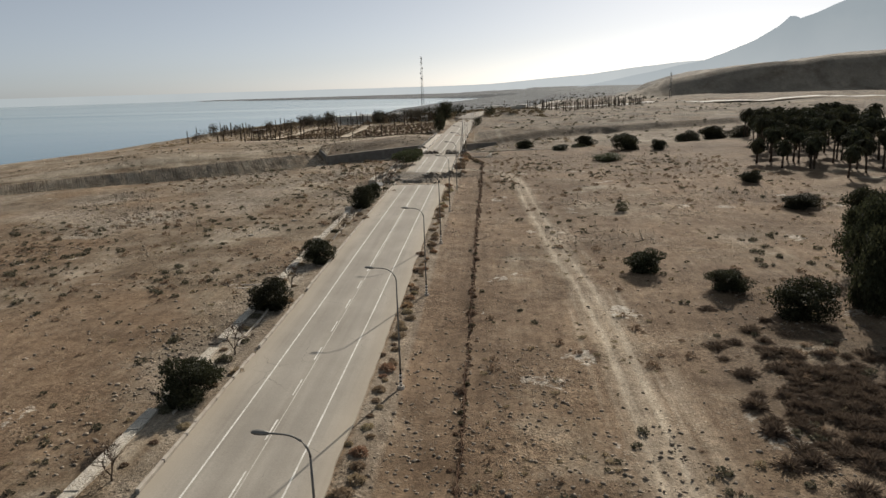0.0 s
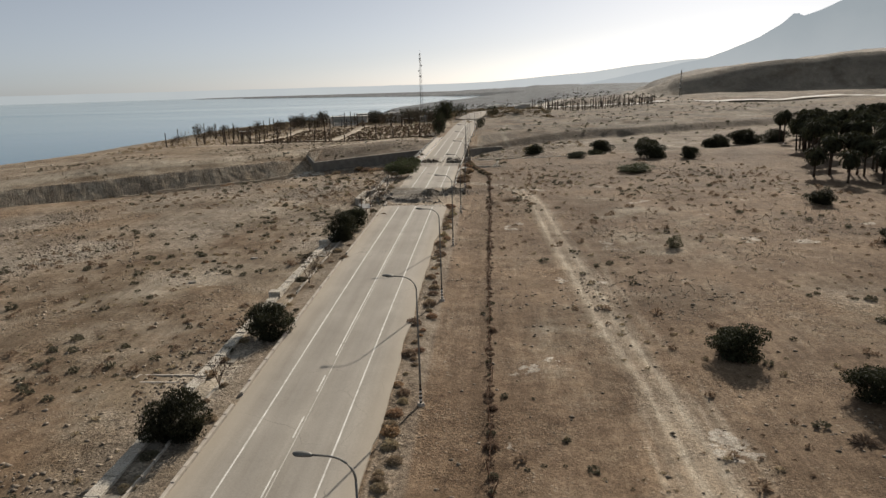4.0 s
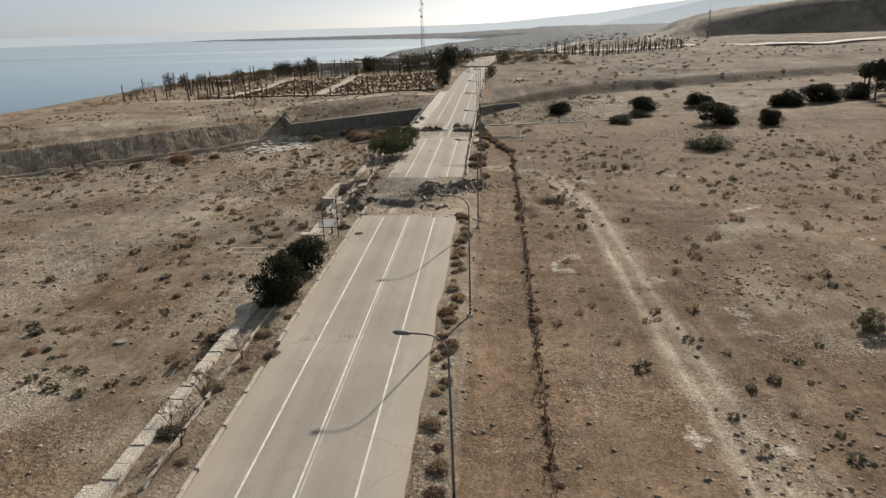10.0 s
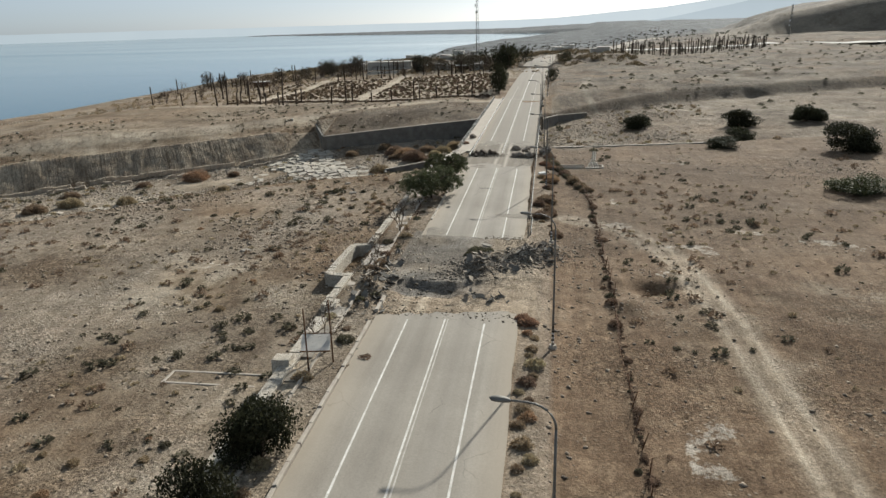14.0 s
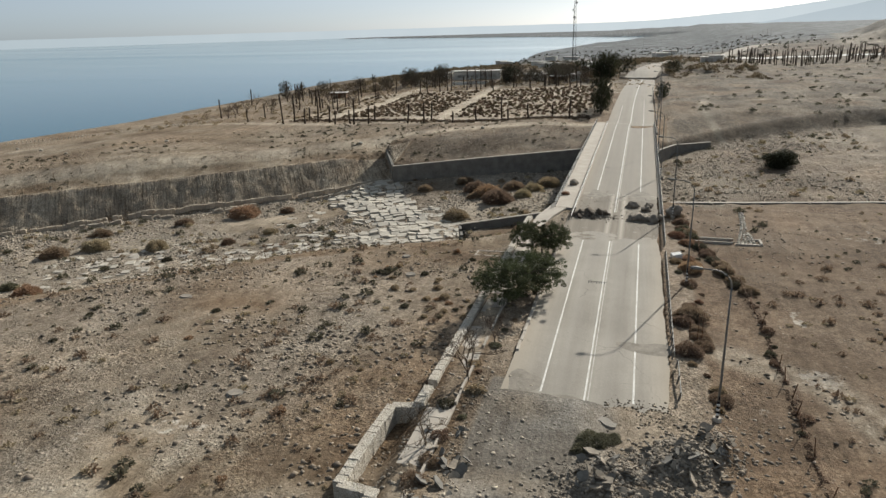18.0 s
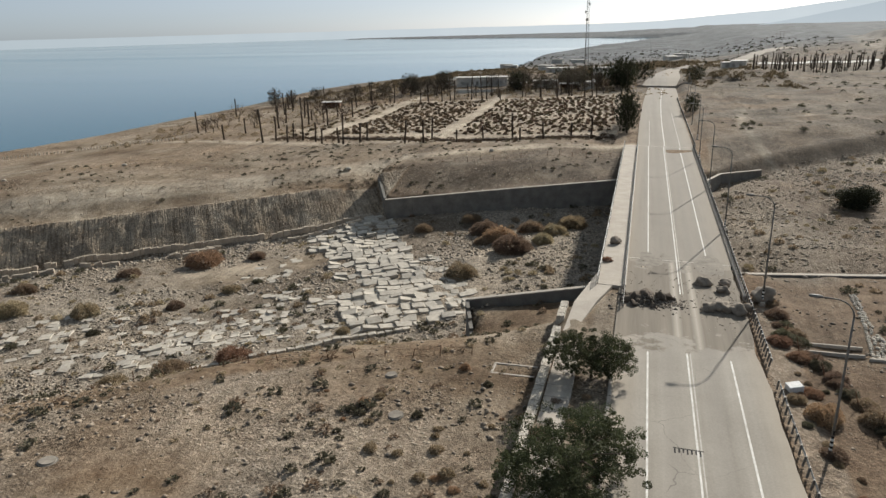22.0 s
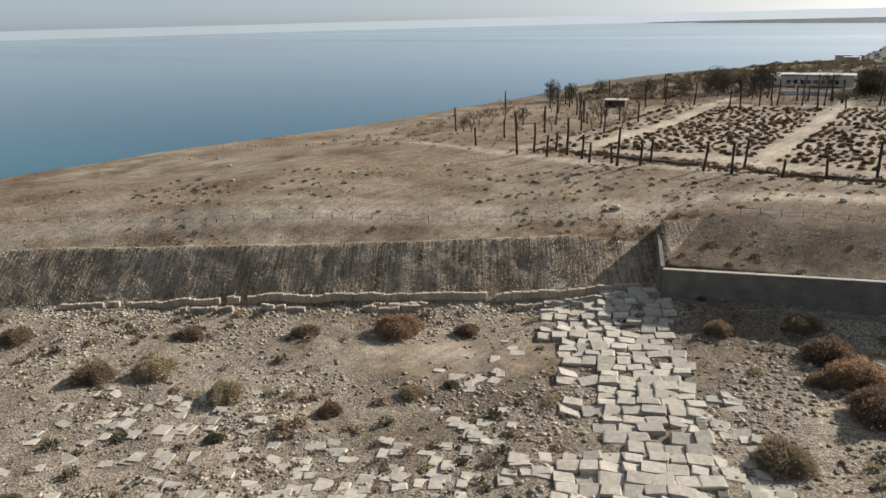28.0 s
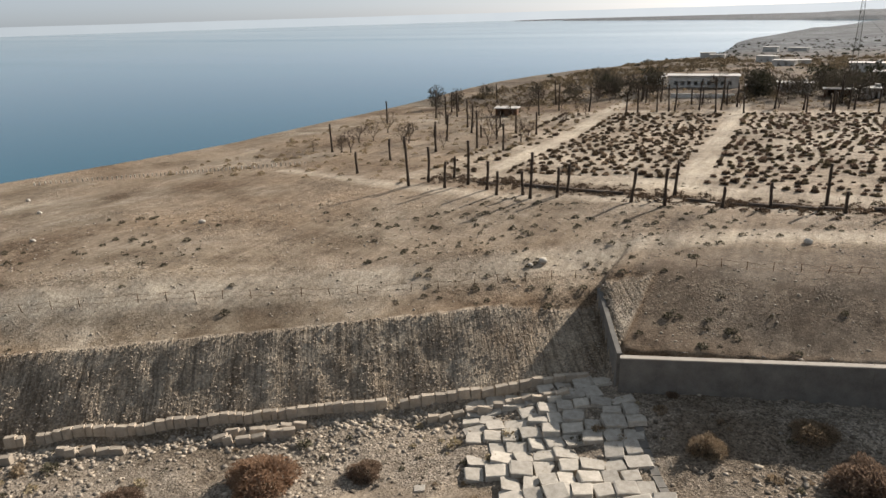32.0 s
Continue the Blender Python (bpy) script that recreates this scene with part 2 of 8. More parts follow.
def asphalt_mat():
    m, n, l, b = nodes_of("sun_bleached_asphalt")
    pos = n.new("ShaderNodeNewGeometry").outputs["Position"]
    mp = n.new("ShaderNodeMapping")
    mp.inputs["Scale"].default_value = (1.0, 0.035, 1.0)
    l.new(pos, mp.inputs[0])
    streak = noise_tex(n, l, 0.75, 4, 0.6, mp.outputs[0])
    blot = noise_tex(n, l, 0.12, 5, 0.6, pos)
    fine = noise_tex(n, l, 7.0, 4, 0.7, pos)
    f = mathn(n, l, "ADD", mathn(n, l, "MULTIPLY", streak, 0.5), mathn(n, l, "MULTIPLY", blot, 0.5))
    col = ramp(n, l, f, ((0.36, (0.25, 0.222, 0.185)), (0.5, (0.305, 0.274, 0.23)), (0.64, (0.36, 0.323, 0.272))))
    grain = ramp(n, l, fine, ((0.3, (0.86, 0.86, 0.86)), (0.65, (1.06, 1.06, 1.06))))
    col = mixc(n, l, 1.0, col, grain, "MULTIPLY")
    sep = n.new("ShaderNodeSeparateXYZ")
    l.new(pos, sep.inputs[0])
    # tyre wear: a darker band down the middle of each lane
    w = mathn(n, l, "ABSOLUTE", mathn(n, l, "SUBTRACT", mathn(n, l, "ABSOLUTE", sep.outputs[0]), 1.8))
    wear = mathn(n, l, "MULTIPLY", mathn(n, l, "SUBTRACT", 1.0, mathn(n, l, "DIVIDE", w, 1.3), True), streak)
    col = mixc(n, l, mathn(n, l, "MULTIPLY", wear, 0.6), col, (0.19, 0.172, 0.15))
    wv = n.new("ShaderNodeTexVoronoi")
    wv.feature = "DISTANCE_TO_EDGE"
    wv.inputs["Scale"].default_value = 0.16
    wob = n.new("ShaderNodeTexNoise")
    wob.inputs["Scale"].default_value = 0.5
    l.new(pos, wob.inputs["Vector"])
    wpos = n.new("ShaderNodeVectorMath")
    wpos.operation = "ADD"
    sc = n.new("ShaderNodeVectorMath")
    sc.operation = "SCALE"
    sc.inputs["Scale"].default_value = 1.2
    l.new(wob.outputs["Color"], sc.inputs[0])
    l.new(pos, wpos.inputs[0])
    l.new(sc.outputs[0], wpos.inputs[1])
    l.new(wpos.outputs[0], wv.inputs["Vector"])
    crack = ramp(n, l, wv.outputs["Distance"], ((0.0, (1, 1, 1)), (0.005, (0, 0, 0))))
    crack = mathn(n, l, "MULTIPLY", crack, ramp(n, l, blot, ((0.5, (0, 0, 0)), (0.58, (1, 1, 1)))))
    col = mixc(n, l, mathn(n, l, "MULTIPLY", crack, 0.7), col, (0.1, 0.09, 0.075))
    shoulder = mathn(n, l, "MULTIPLY", ramp(n, l, mathn(n, l, "DIVIDE", mathn(n, l, "ADD", mathn(n, l, "ABSOLUTE", sep.outputs[0]), mathn(n, l, "MULTIPLY", blot, 1.5)), 10.0), ((0.5, (0, 0, 0)), (0.72, (1, 1, 1)))), 0.65)
    col = mixc(n, l, shoulder, col, (0.36, 0.305, 0.235))
    # silt left by floods on the approach to the bridge
    rise = mathn(n, l, "DIVIDE", mathn(n, l, "SUBTRACT", 13.5, mathn(n, l, "ABSOLUTE", mathn(n, l, "SUBTRACT", sep.outputs[1], 250.5))), 5.0)
    silt = ramp(n, l, mathn(n, l, "ADD", rise, mathn(n, l, "MULTIPLY", mathn(n, l, "SUBTRACT", noise_tex(n, l, 0.4, 5, 0.6, pos), 0.5), 4.0)), ((0.35, (0, 0, 0)), (0.6, (1, 1, 1))))
    mud = ramp(n, l, noise_tex(n, l, 0.8, 6, 0.65, mp.outputs[0]), ((0.35, (0.13, 0.108, 0.082)), (0.65, (0.24, 0.203, 0.157))))
    col = mixc(n, l, mathn(n, l, "MULTIPLY", silt, 0.92), col, mud)
    film = mathn(n, l, "DIVIDE", mathn(n, l, "SUBTRACT", sep.outputs[1], 232.0), 24.0, True)  # thin dust over the bridge
    col = mixc(n, l, mathn(n, l, "MULTIPLY", film, mathn(n, l, "ADD", mathn(n, l, "MULTIPLY", blot, 0.5), 0.2)), col, (0.185, 0.158, 0.125))
    for lane in (-0.75, 1.15):
        rut = mathn(n, l, "SUBTRACT", 1.0, mathn(n, l, "DIVIDE", mathn(n, l, "ABSOLUTE", mathn(n, l, "SUBTRACT", sep.outputs[0], lane)), 0.55), True)
        col = mixc(n, l, mathn(n, l, "MULTIPLY", mathn(n, l, "MULTIPLY", rut, silt), 0.7), col, (0.47, 0.42, 0.35))
    l.new(col, b.inputs["Base Color"])
    b.inputs["Roughness"].default_value = 0.85
    b.inputs["Specular IOR Level"].default_value = 0.15
    bump(n, l, b, fine, 0.4, 0.01)
    return m


def masonry_mat():
    """Rubble masonry: pale stones of hand size in darker mortar."""
    m, n, l, b = nodes_of("pale_rubble_masonry")
    pos = n.new("ShaderNodeNewGeometry").outputs["Position"]
    edge = n.new("ShaderNodeTexVoronoi")
    edge.feature = "DISTANCE_TO_EDGE"
    cell = n.new("ShaderNodeTexVoronoi")
    for v in (edge, cell):
        v.inputs["Scale"].default_value = 4.6
        l.new(pos, v.inputs["Vector"])
    sep = n.new("ShaderNodeSeparateColor")
    l.new(cell.outputs["Color"], sep.inputs[0])
    col = ramp(n, l, sep.outputs[0], ((0.0, (0.42, 0.37, 0.3)), (1.0, (0.62, 0.57, 0.49))))
    dust = noise_tex(n, l, 0.9, 4, 0.6, pos)
    col = mixc(n, l, ramp(n, l, dust, ((0.4, (0, 0, 0)), (0.62, (0.85, 0.85, 0.85)))), col, (0.52, 0.46, 0.375))
    joint = ramp(n, l, edge.outputs["Distance"], ((0.02, (1, 1, 1)), (0.09, (0, 0, 0))))
    col = mixc(n, l, mathn(n, l, "MULTIPLY", joint, 0.6), col, (0.2, 0.17, 0.135))
    l.new(col, b.inputs["Base Color"])
    b.inputs["Roughness"].default_value = 0.92
    b.inputs["Specular IOR Level"].default_value = 0.15
    bump(n, l, b, mathn(n, l, "SUBTRACT", sep.outputs[1], joint), 0.8, 0.05)
    return m


def water_mat():
    m, n, l, b = nodes_of("salt_lake_water")
    pos = n.new("ShaderNodeNewGeometry").outputs["Position"]
    mp = n.new("ShaderNodeMapping")
    mp.inputs["Scale"].default_value = (0.0006, 0.004, 1.0)
    mp.inputs["Rotation"].default_value = (0, 0, radians(-18))
    l.new(pos, mp.inputs[0])
    slick = noise_tex(n, l, 1.0, 3, 0.5, mp.outputs[0])
    l.new(ramp(n, l, slick, ((0.4, (0.01, 0.085, 0.125)), (0.6, (0.016, 0.105, 0.145)))), b.inputs["Base Color"])
    l.new(mathn(n, l, "ADD", mathn(n, l, "MULTIPLY", slick, 0.12), 0.03), b.inputs["Roughness"])
    b.inputs["IOR"].default_value = 1.22
    ripple = noise_tex(n, l, 0.5, 3, 0.6, pos)
    bump(n, l, b, ripple, 0.1, 0.08)
    return m


def leaf_mat(name, low, high, rough=0.7, glow=0.28):
    m, n, l, b = nodes_of(name)
    rnd = n.new("ShaderNodeNewGeometry").outputs["Random Per Island"]
    ob = n.new("ShaderNodeObjectInfo").outputs["Random"]
    col = ramp(n, l, rnd, ((0.0, tuple(0.88 * c for c in low)), (1.0, tuple(0.88 * c for c in high))))
    h = n.new("ShaderNodeHueSaturation")
    l.new(mathn(n, l, "ADD", mathn(n, l, "MULTIPLY", ob, 0.5), 0.75), h.inputs["Value"])
    l.new(mathn(n, l, "ADD", mathn(n, l, "MULTIPLY", ob, 0.03), 0.485), h.inputs["Hue"])
    l.new(col, h.inputs["Color"])
    l.new(h.outputs[0], b.inputs["Base Color"])
    b.inputs["Roughness"].default_value = rough
    b.inputs["Specular IOR Level"].default_value = 0.15
    thin = n.new("ShaderNodeBsdfTranslucent")
    l.new(h.outputs[0], thin.inputs["Color"])
    both = n.new("ShaderNodeMixShader")
    both.inputs[0].default_value = glow
    l.new(b.outputs[0], both.inputs[1])
    l.new(thin.outputs[0], both.inputs[2])
    l.new(both.outputs[0], n["Material Output"].inputs[0])
    return m


def plain_mat(name, col, rough=0.6, metal=0.0):
    m, n, l, b = nodes_of(name)
    pos = n.new("ShaderNodeNewGeometry").outputs["Position"]
    f = noise_tex(n, l, 4.0, 4, 0.6, pos)
    l.new(ramp(n, l, f, ((0.3, tuple(c * 0.8 for c in col)), (0.7, tuple(min(1, c * 1.12) for c in col)))), b.inputs["Base Color"])
    b.inputs["Roughness"].default_value, b.inputs["Metallic"].default_value = rough, metal
    b.inputs["Specular IOR Level"].default_value = 0.12
    return m


SOIL = ground_mat()
ASPHALT = asphalt_mat()
WATER = water_mat()
PAINT = rough_mat("worn_road_paint", (0.42, 0.39, 0.34), (0.78, 0.76, 0.71), 1.2, 9, 0.8, bump_d=0)
PAINT_OLD = rough_mat("faded_road_paint", (0.33, 0.3, 0.255), (0.55, 0.52, 0.46), 0.9, 6, 0.85, bump_d=0)
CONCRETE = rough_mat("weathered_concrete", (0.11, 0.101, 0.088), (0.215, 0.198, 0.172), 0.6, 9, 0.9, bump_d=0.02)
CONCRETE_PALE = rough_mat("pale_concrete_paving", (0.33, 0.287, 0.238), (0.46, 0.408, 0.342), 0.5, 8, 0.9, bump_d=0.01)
STONE = rough_mat("limestone_block", (0.3, 0.265, 0.215), (0.53, 0.48, 0.405), 1.6, 12, 0.9, bump_d=0.06, per_object=0.16)
STONE_JOINED = rough_mat("limestone_rubble", (0.22, 0.183, 0.14), (0.43, 0.37, 0.295), 1.6, 12, 0.92, bump_d=0.03, per_island=0.35)
STONE_TOE = rough_mat("dusty_brown_block", (0.29, 0.24, 0.183), (0.47, 0.4, 0.315), 1.6, 12, 0.93, bump_d=0.06, per_object=0.16)
STONE_PLAIN = rough_mat("brown_plain_stone", (0.13, 0.102, 0.075), (0.32, 0.265, 0.205), 1.6, 12, 0.94, bump_d=0.03, per_island=0.35)
STONE_DARK = rough_mat("broken_asphalt", (0.115, 0.097, 0.077), (0.28, 0.24, 0.192), 2.0, 14, 0.92, bump_d=0.04, per_island=0.4)
MASONRY = masonry_mat()
BOULDER = rough_mat("brown_boulder", (0.13, 0.106, 0.082), (0.29, 0.245, 0.195), 1.2, 9, 0.92, bump_d=0.06)
STONE_BROWN = rough_mat("brown_wadi_clod", (0.1, 0.08, 0.06), (0.27, 0.225, 0.17), 1.6, 12, 0.95, bump_d=0.03, per_island=0.35)
BANK_STONE = rough_mat("conglomerate_pebble", (0.24, 0.195, 0.147), (0.42, 0.355, 0.275), 1.3, 10, 0.93, bump_d=0.03, per_island=0.4)
STEEL = rough_mat("galvanised_steel", (0.3, 0.29, 0.27), (0.47, 0.46, 0.43), 2, 16, 0.55, 0.7, bump_d=0)
POLE = rough_mat("weathered_grey_pole", (0.13, 0.125, 0.115), (0.21, 0.2, 0.18), 2, 16, 0.6, 0.4, bump_d=0)
RUST = rough_mat("rusted_iron", (0.09, 0.05, 0.03), (0.19, 0.105, 0.06), 3, 20, 0.85, 0.2, bump_d=0.005)
BLACK = plain_mat("black_paint", (0.02, 0.02, 0.02), 0.85)
WHITE = plain_mat("white_paint", (0.72, 0.7, 0.66), 0.6)
GLASS_GREY = plain_mat("lamp_glass", (0.2, 0.2, 0.19), 0.25)
BARK = rough_mat("dry_bark", (0.06, 0.045, 0.033), (0.15, 0.12, 0.09), 3, 18, 0.95, bump_d=0.03)
DEADWOOD = rough_mat("charred_palm_trunk", (0.028, 0.021, 0.016), (0.095, 0.07, 0.05), 2.5, 14, 0.95, bump_d=0.05)
LEAF_DUSTY = leaf_mat("dusty_grey_leaf", (0.055, 0.047, 0.035), (0.13, 0.11, 0.082), 0.9)
GRAVEL = rough_mat("grey_road_gravel", (0.16, 0.14, 0.113), (0.3, 0.265, 0.22), 1.2, 7, 0.95, bump_d=0.06)
TWIG = leaf_mat("bare_twigs", (0.11, 0.08, 0.058), (0.2, 0.15, 0.11), 0.9)
LEAF_DARK = leaf_mat("dark_acacia_leaf", (0.02, 0.021, 0.011), (0.055, 0.056, 0.029))
LEAF_GREEN = leaf_mat("tamarisk_green_leaf", (0.05, 0.056, 0.026), (0.12, 0.13, 0.065))
LEAF_BROWN = leaf_mat("dry_brown_shrub", (0.19, 0.135, 0.09), (0.38, 0.285, 0.195), 0.9, 0.4)
LEAF_STRAW = leaf_mat("straw_shrub", (0.28, 0.215, 0.135), (0.47, 0.385, 0.255), 0.9)
LEAF_RUST = leaf_mat("russet_shrub", (0.26, 0.16, 0.098), (0.46, 0.31, 0.2), 0.9, 0.4)
LEAF_GARDEN = leaf_mat("dead_garden_plant", (0.085, 0.062, 0.04), (0.21, 0.155, 0.1), 0.9)
LEAF_OLIVE = leaf_mat("grey_olive_shrub", (0.1, 0.094, 0.06), (0.2, 0.18, 0.12), 0.9)
PLASTER = rough_mat("dusty_white_plaster", (0.5, 0.46, 0.4), (0.7, 0.66, 0.59), 0.8, 8, 0.9, bump_d=0.01)
ROOF = rough_mat("sunlit_roof_sheet", (0.38, 0.355, 0.32), (0.55, 0.52, 0.47), 0.7, 8, 0.75, bump_d=0.01)


# ---- land ----
def part(name, bm, material, parent=None, label=""):
    """Links a bmesh (or a mesh) as one object, under a thing or part if one is given."""
    if isinstance(bm, bmesh.types.BMesh):
        me = bpy.data.meshes.new(name)
        bm.to_mesh(me)
        bm.free()
    else:
        me = bm
    if material is not None and not me.materials:
        me.materials.append(material)
    ob = new(name, me)
    if parent is not None:
        ob.parent = parent
    if label:
        tagged(ob, label)
    return ob


def vnoise(x, y, size, seed=0):
    """Smooth value noise from -1 to 1, for arrays."""
    x, y = np.asarray(x, float) / size + seed * 17.3, np.asarray(y, float) / size - seed * 9.1
    xi, yi = np.floor(x), np.floor(y)
    fx, fy = x - xi, y - yi
    fx, fy = fx * fx * (3 - 2 * fx), fy * fy * (3 - 2 * fy)

    def h(a, b):
        v = np.sin(a * 127.1 + b * 311.7 + seed * 74.7) * 43758.5453
        return (v - np.floor(v)) * 2 - 1
    return (h(xi, yi) * (1 - fx) + h(xi + 1, yi) * fx) * (1 - fy) + (h(xi, yi + 1) * (1 - fx) + h(xi + 1, yi + 1) * fx) * fy


def smooth(v):
    v = np.clip(v, 0, 1)
    return v * v * (3 - 2 * v)


CROSS = 0.0236  # the road falls to its right


def road_z(y):
    return np.interp(y, (-250, 0, 50, 75, 100, 130, 170, 200, 240, 340, 500, 900, 4000), (-3.4, -2.6, -2.0, -1.5, -0.75, 0.0, 0.7, 1.1, 1.4, 1.4, 0.9, -1, -6))


def shore_x(y):
    return np.interp(y, (-400, 250, 330, 400, 500, 620, 733, 883, 986, 1133, 1341, 1719, 2182, 2500, 2750, 2900, 3330, 3800, 4900), (-232, -226, -224, -208, -206, -214, -205, -185, -150, -140, -160, -105, 40, 120, 160, -150, -640, -1300, -3200))


WX = (-260, -200, -150, -110, -80, -67, -58.2, -57.8, -40, -20, -10, 0, 10, 20, 40, 60, 100, 160, 400)
W_NT = (110, 140, 165, 182, 196, 203, 212, 212, 226, 236, 244, 250, 262, 264, 268.5, 274, 282, 310, 380)
W_NF = (170, 192, 208, 222, 234, 238, 244, 244, 253, 259, 263, 264, 266, 268.5, 274, 284, 302, 330, 400)
W_FF = (150, 212, 250, 277, 299, 308, 312.5, 310.6, 314.7, 319.4, 321.7, 322, 334, 345, 361.5, 375, 390, 408, 440)
W_FT = (162, 224, 262, 288, 312, 321, 327, 311.2, 315.3, 320, 322.4, 322.5, 335.5, 350, 368, 382, 398, 416, 470)
W_FZ = (-18, -15, -13.3, -12.2, -11.8, -11.1, -10.2, -10.2, -9.0, -8.0, -7.6, -7.0, -5.2, -3.8, -3.3, -2.9, -1.8, 0, 5)
W_CZ = (-12, -7.5, -6.2, -4.8, -4.2, -3.5, -3.7, -4.5, -3.2, -1.8, -1.0, 0.2, -1.6, -0.6, 0.6, 1.4, 2, 3, 8)


def ground(x, y, fine=True):
    """Height of the land, for arrays or single places."""
    x, y = np.asarray(x, float), np.asarray(y, float)
    rz = road_z(y)
    # the plain on this side of the wadi
    side = np.abs(x)
    left = rz - 1.25 - 0.006 * np.clip(side - 20, 0, 300)
    right = rz - 1.0 + 0.004 * np.clip(side - 30, 0, 300)
    plain = np.where(x < 0, left, right)
    plain = plain + 0.35 * vnoise(x, y, 42, 1) * smooth((side - 14) / 20)
    # the land beyond it
    far = -2.2 + 2.8 * smooth((x + 60) / 60) + 1.3 * smooth((y - 330) / 60) * smooth((x + 160) / 90)
    far = far - 4.2 * smooth((-x - 110) / 110)
    far = far + 1.7 * (1 - smooth((y - 350) / 30)) * smooth((x + 190) / 70) * (1 - smooth((x + 30) / 20))
    far = far + 1.2 * vnoise(x, y, 60, 2) * smooth((side - 20) / 40) * smooth((x + 230) / 60)
    far = far + np.where(x > 0, 0.6 + (1.5 * vnoise(x, y, 45, 3) + 0.9 * vnoise(x, y, 17, 41) + 0.7 * (1 - np.abs(vnoise(x, y, 9, 42))) ** 2) * smooth((x - 12) / 16), 0)
    slip = np.clip(y - 310.6, 0, 13.1) * 0.4886 * (1 - smooth((np.abs(x + 61) - 8) / 10))  # along the return wall
    nt, nf, ff, ft, fz, cz = (np.interp(x + slip, WX, w) for w in (W_NT, W_NF, W_FF, W_FT, W_FZ, W_CZ))
    bed = fz + 0.3 * vnoise(x, y, 14, 4) + 0.2 * vnoise(x, y, 5, 5) + 0.16 * vnoise(x, y, 2.1, 7)
    bed = bed + 1.5 * smooth((y - ff + 13) / 11) * smooth((x + 72) / 10) * (x < 8)  # silt against the far wall
    wob = 2.6 * vnoise(x, 0 * x, 13, 43) * smooth((x - 22) / 10)
    ff, ft = ff + wob, ft + wob * 1.4
    z = plain + (bed - plain) * smooth((y - nt) / (nf - nt))
    up = np.clip((y - ff) / (ft - ff), 0, 1)
    crest = cz + (far - cz) * smooth((y - ft) / 18)
    z = np.where(y > ff, bed + (crest - bed) * np.where(up < 1, up, 1), z)
    # gullies worn into the far bank
    gul = np.abs(vnoise(x * 0.85 + y * 0.5 + 0.5 * vnoise(x, y, 3, 46), 0 * y, 2.3, 6))
    z = z - np.where((up > 0.02) & (up < 1) & (x < -59), 0.22 * (1 - gul) ** 3 * np.sin(np.pi * up), 0)
    z = z + np.where((up > 0.02) & (up < 0.98) & (x < -59), 0.17 * vnoise(x, y, 1.7, 45), 0)
    # the road's own bank; none across the wadi
    held_up = (x < 0) * smooth((y - 20) / 10) * (1 - smooth((y - 244) / 6))
    on = (1 - smooth((side - 7.6 - 4.3 * held_up) / (5.0 - 3.6 * held_up))) * (1 - smooth((y - 530) / 60))
    bridge = smooth((y - 261.6) / 1.6) * (1 - smooth((y - 345) / 5))
    z = z + (rz - CROSS * x - 0.22 - z) * on * (1 - bridge)
    # earth held behind the near wing wall
    held = (x > -25.2 + 0.327 * (254.7 - y)) & (x < -9.2) & (y < 254.9) & (y > 238)
    z = np.where(held, np.maximum(z, -1.15 - 0.17 * (-9.6 - x) + 0.12 * vnoise(x, y, 2.5, 44) - 1.2 * smooth((246 - y) / 8)), z)
    # breaches in the road: washed out and filled with rubble
    washed = (1 - smooth((side - 7) / 3)) * smooth((y - 171) / 2.5) * (1 - smooth((y - 193) / 3))
    scarp = y - 179.6 - 0.9 * vnoise(x, y, 3.0, 8) - 0.25 * np.clip(x, 0, 6)
    pit = (0.5 * smooth((x + 6.4) / 1.2) * (1 - smooth((x + 0.8) / 1.6)) * smooth((y - 174.5) / 3) + 0.22) * (1 - smooth(scarp / 0.9))
    lumps = 0.12 * vnoise(x, y, 2.2, 8) + 0.09 * vnoise(x, y, 0.9, 71)
    heap = 1.25 * np.exp(-((x - 2.2) / 2.1) ** 2 - ((y - 184.8) / 2.4) ** 2) + 1.0 * np.exp(-((x - 6.6) / 2.0) ** 2 - ((y - 188.6) / 2.0) ** 2) + 0.8 * np.exp(-((x - 9.9) / 1.5) ** 2 - ((y - 191.2) / 1.7) ** 2)
    z = z + washed * (0.2 - pit + lumps) + heap * (1 + 0.5 * vnoise(x, y, 1.3, 72))
    z = z + 0.7 * np.exp(-((x + 9.2) / 1.6) ** 2 - ((y - 177.5) / 3.5) ** 2) * (1 + vnoise(x, y, 1.4, 73))
    lip = np.exp(-((y - 195.5) / 3.2) ** 4)
    z = z + 0.17 * lip * on * (1 - bridge)
    # the pit beside the fence
    z = z - 1.3 * np.exp(-((x - 20.5) / 2.8) ** 2 - ((y - 182.5) / 1.6) ** 2) + 0.9 * np.exp(-((x - 16.8) / 1.4) ** 2 - ((y - 183.2) / 1.7) ** 2) + 0.8 * np.exp(-((x - 17.4) / 1.3) ** 2 - ((y - 177) / 1.6) ** 2)
    # the mesa and rising ground on the inland side
    z = z + 3 * smooth((y - 430) / 260) * smooth((x - 70) / 110)
    z = z + 2 * smooth((y - 690) / 25) * smooth((x - 0.14 * y - 10) / 40)
    m = smooth((y - 830) / 40) * (1 - smooth((y - 1000) / 200)) * smooth((x - 0.19 * y - 8) / 40)
    z = z + m * (np.interp(x, (170, 222, 240, 308, 380, 520, 800), (3, 5, 14, 29, 35, 48, 70)) + 3 * vnoise(x, y, 130, 9) + 3.5 * vnoise(x, y, 48, 10))
    z = z - 11 * smooth((y - 560) / 480) * (1 - smooth((x - 0.05 * y) / 90))
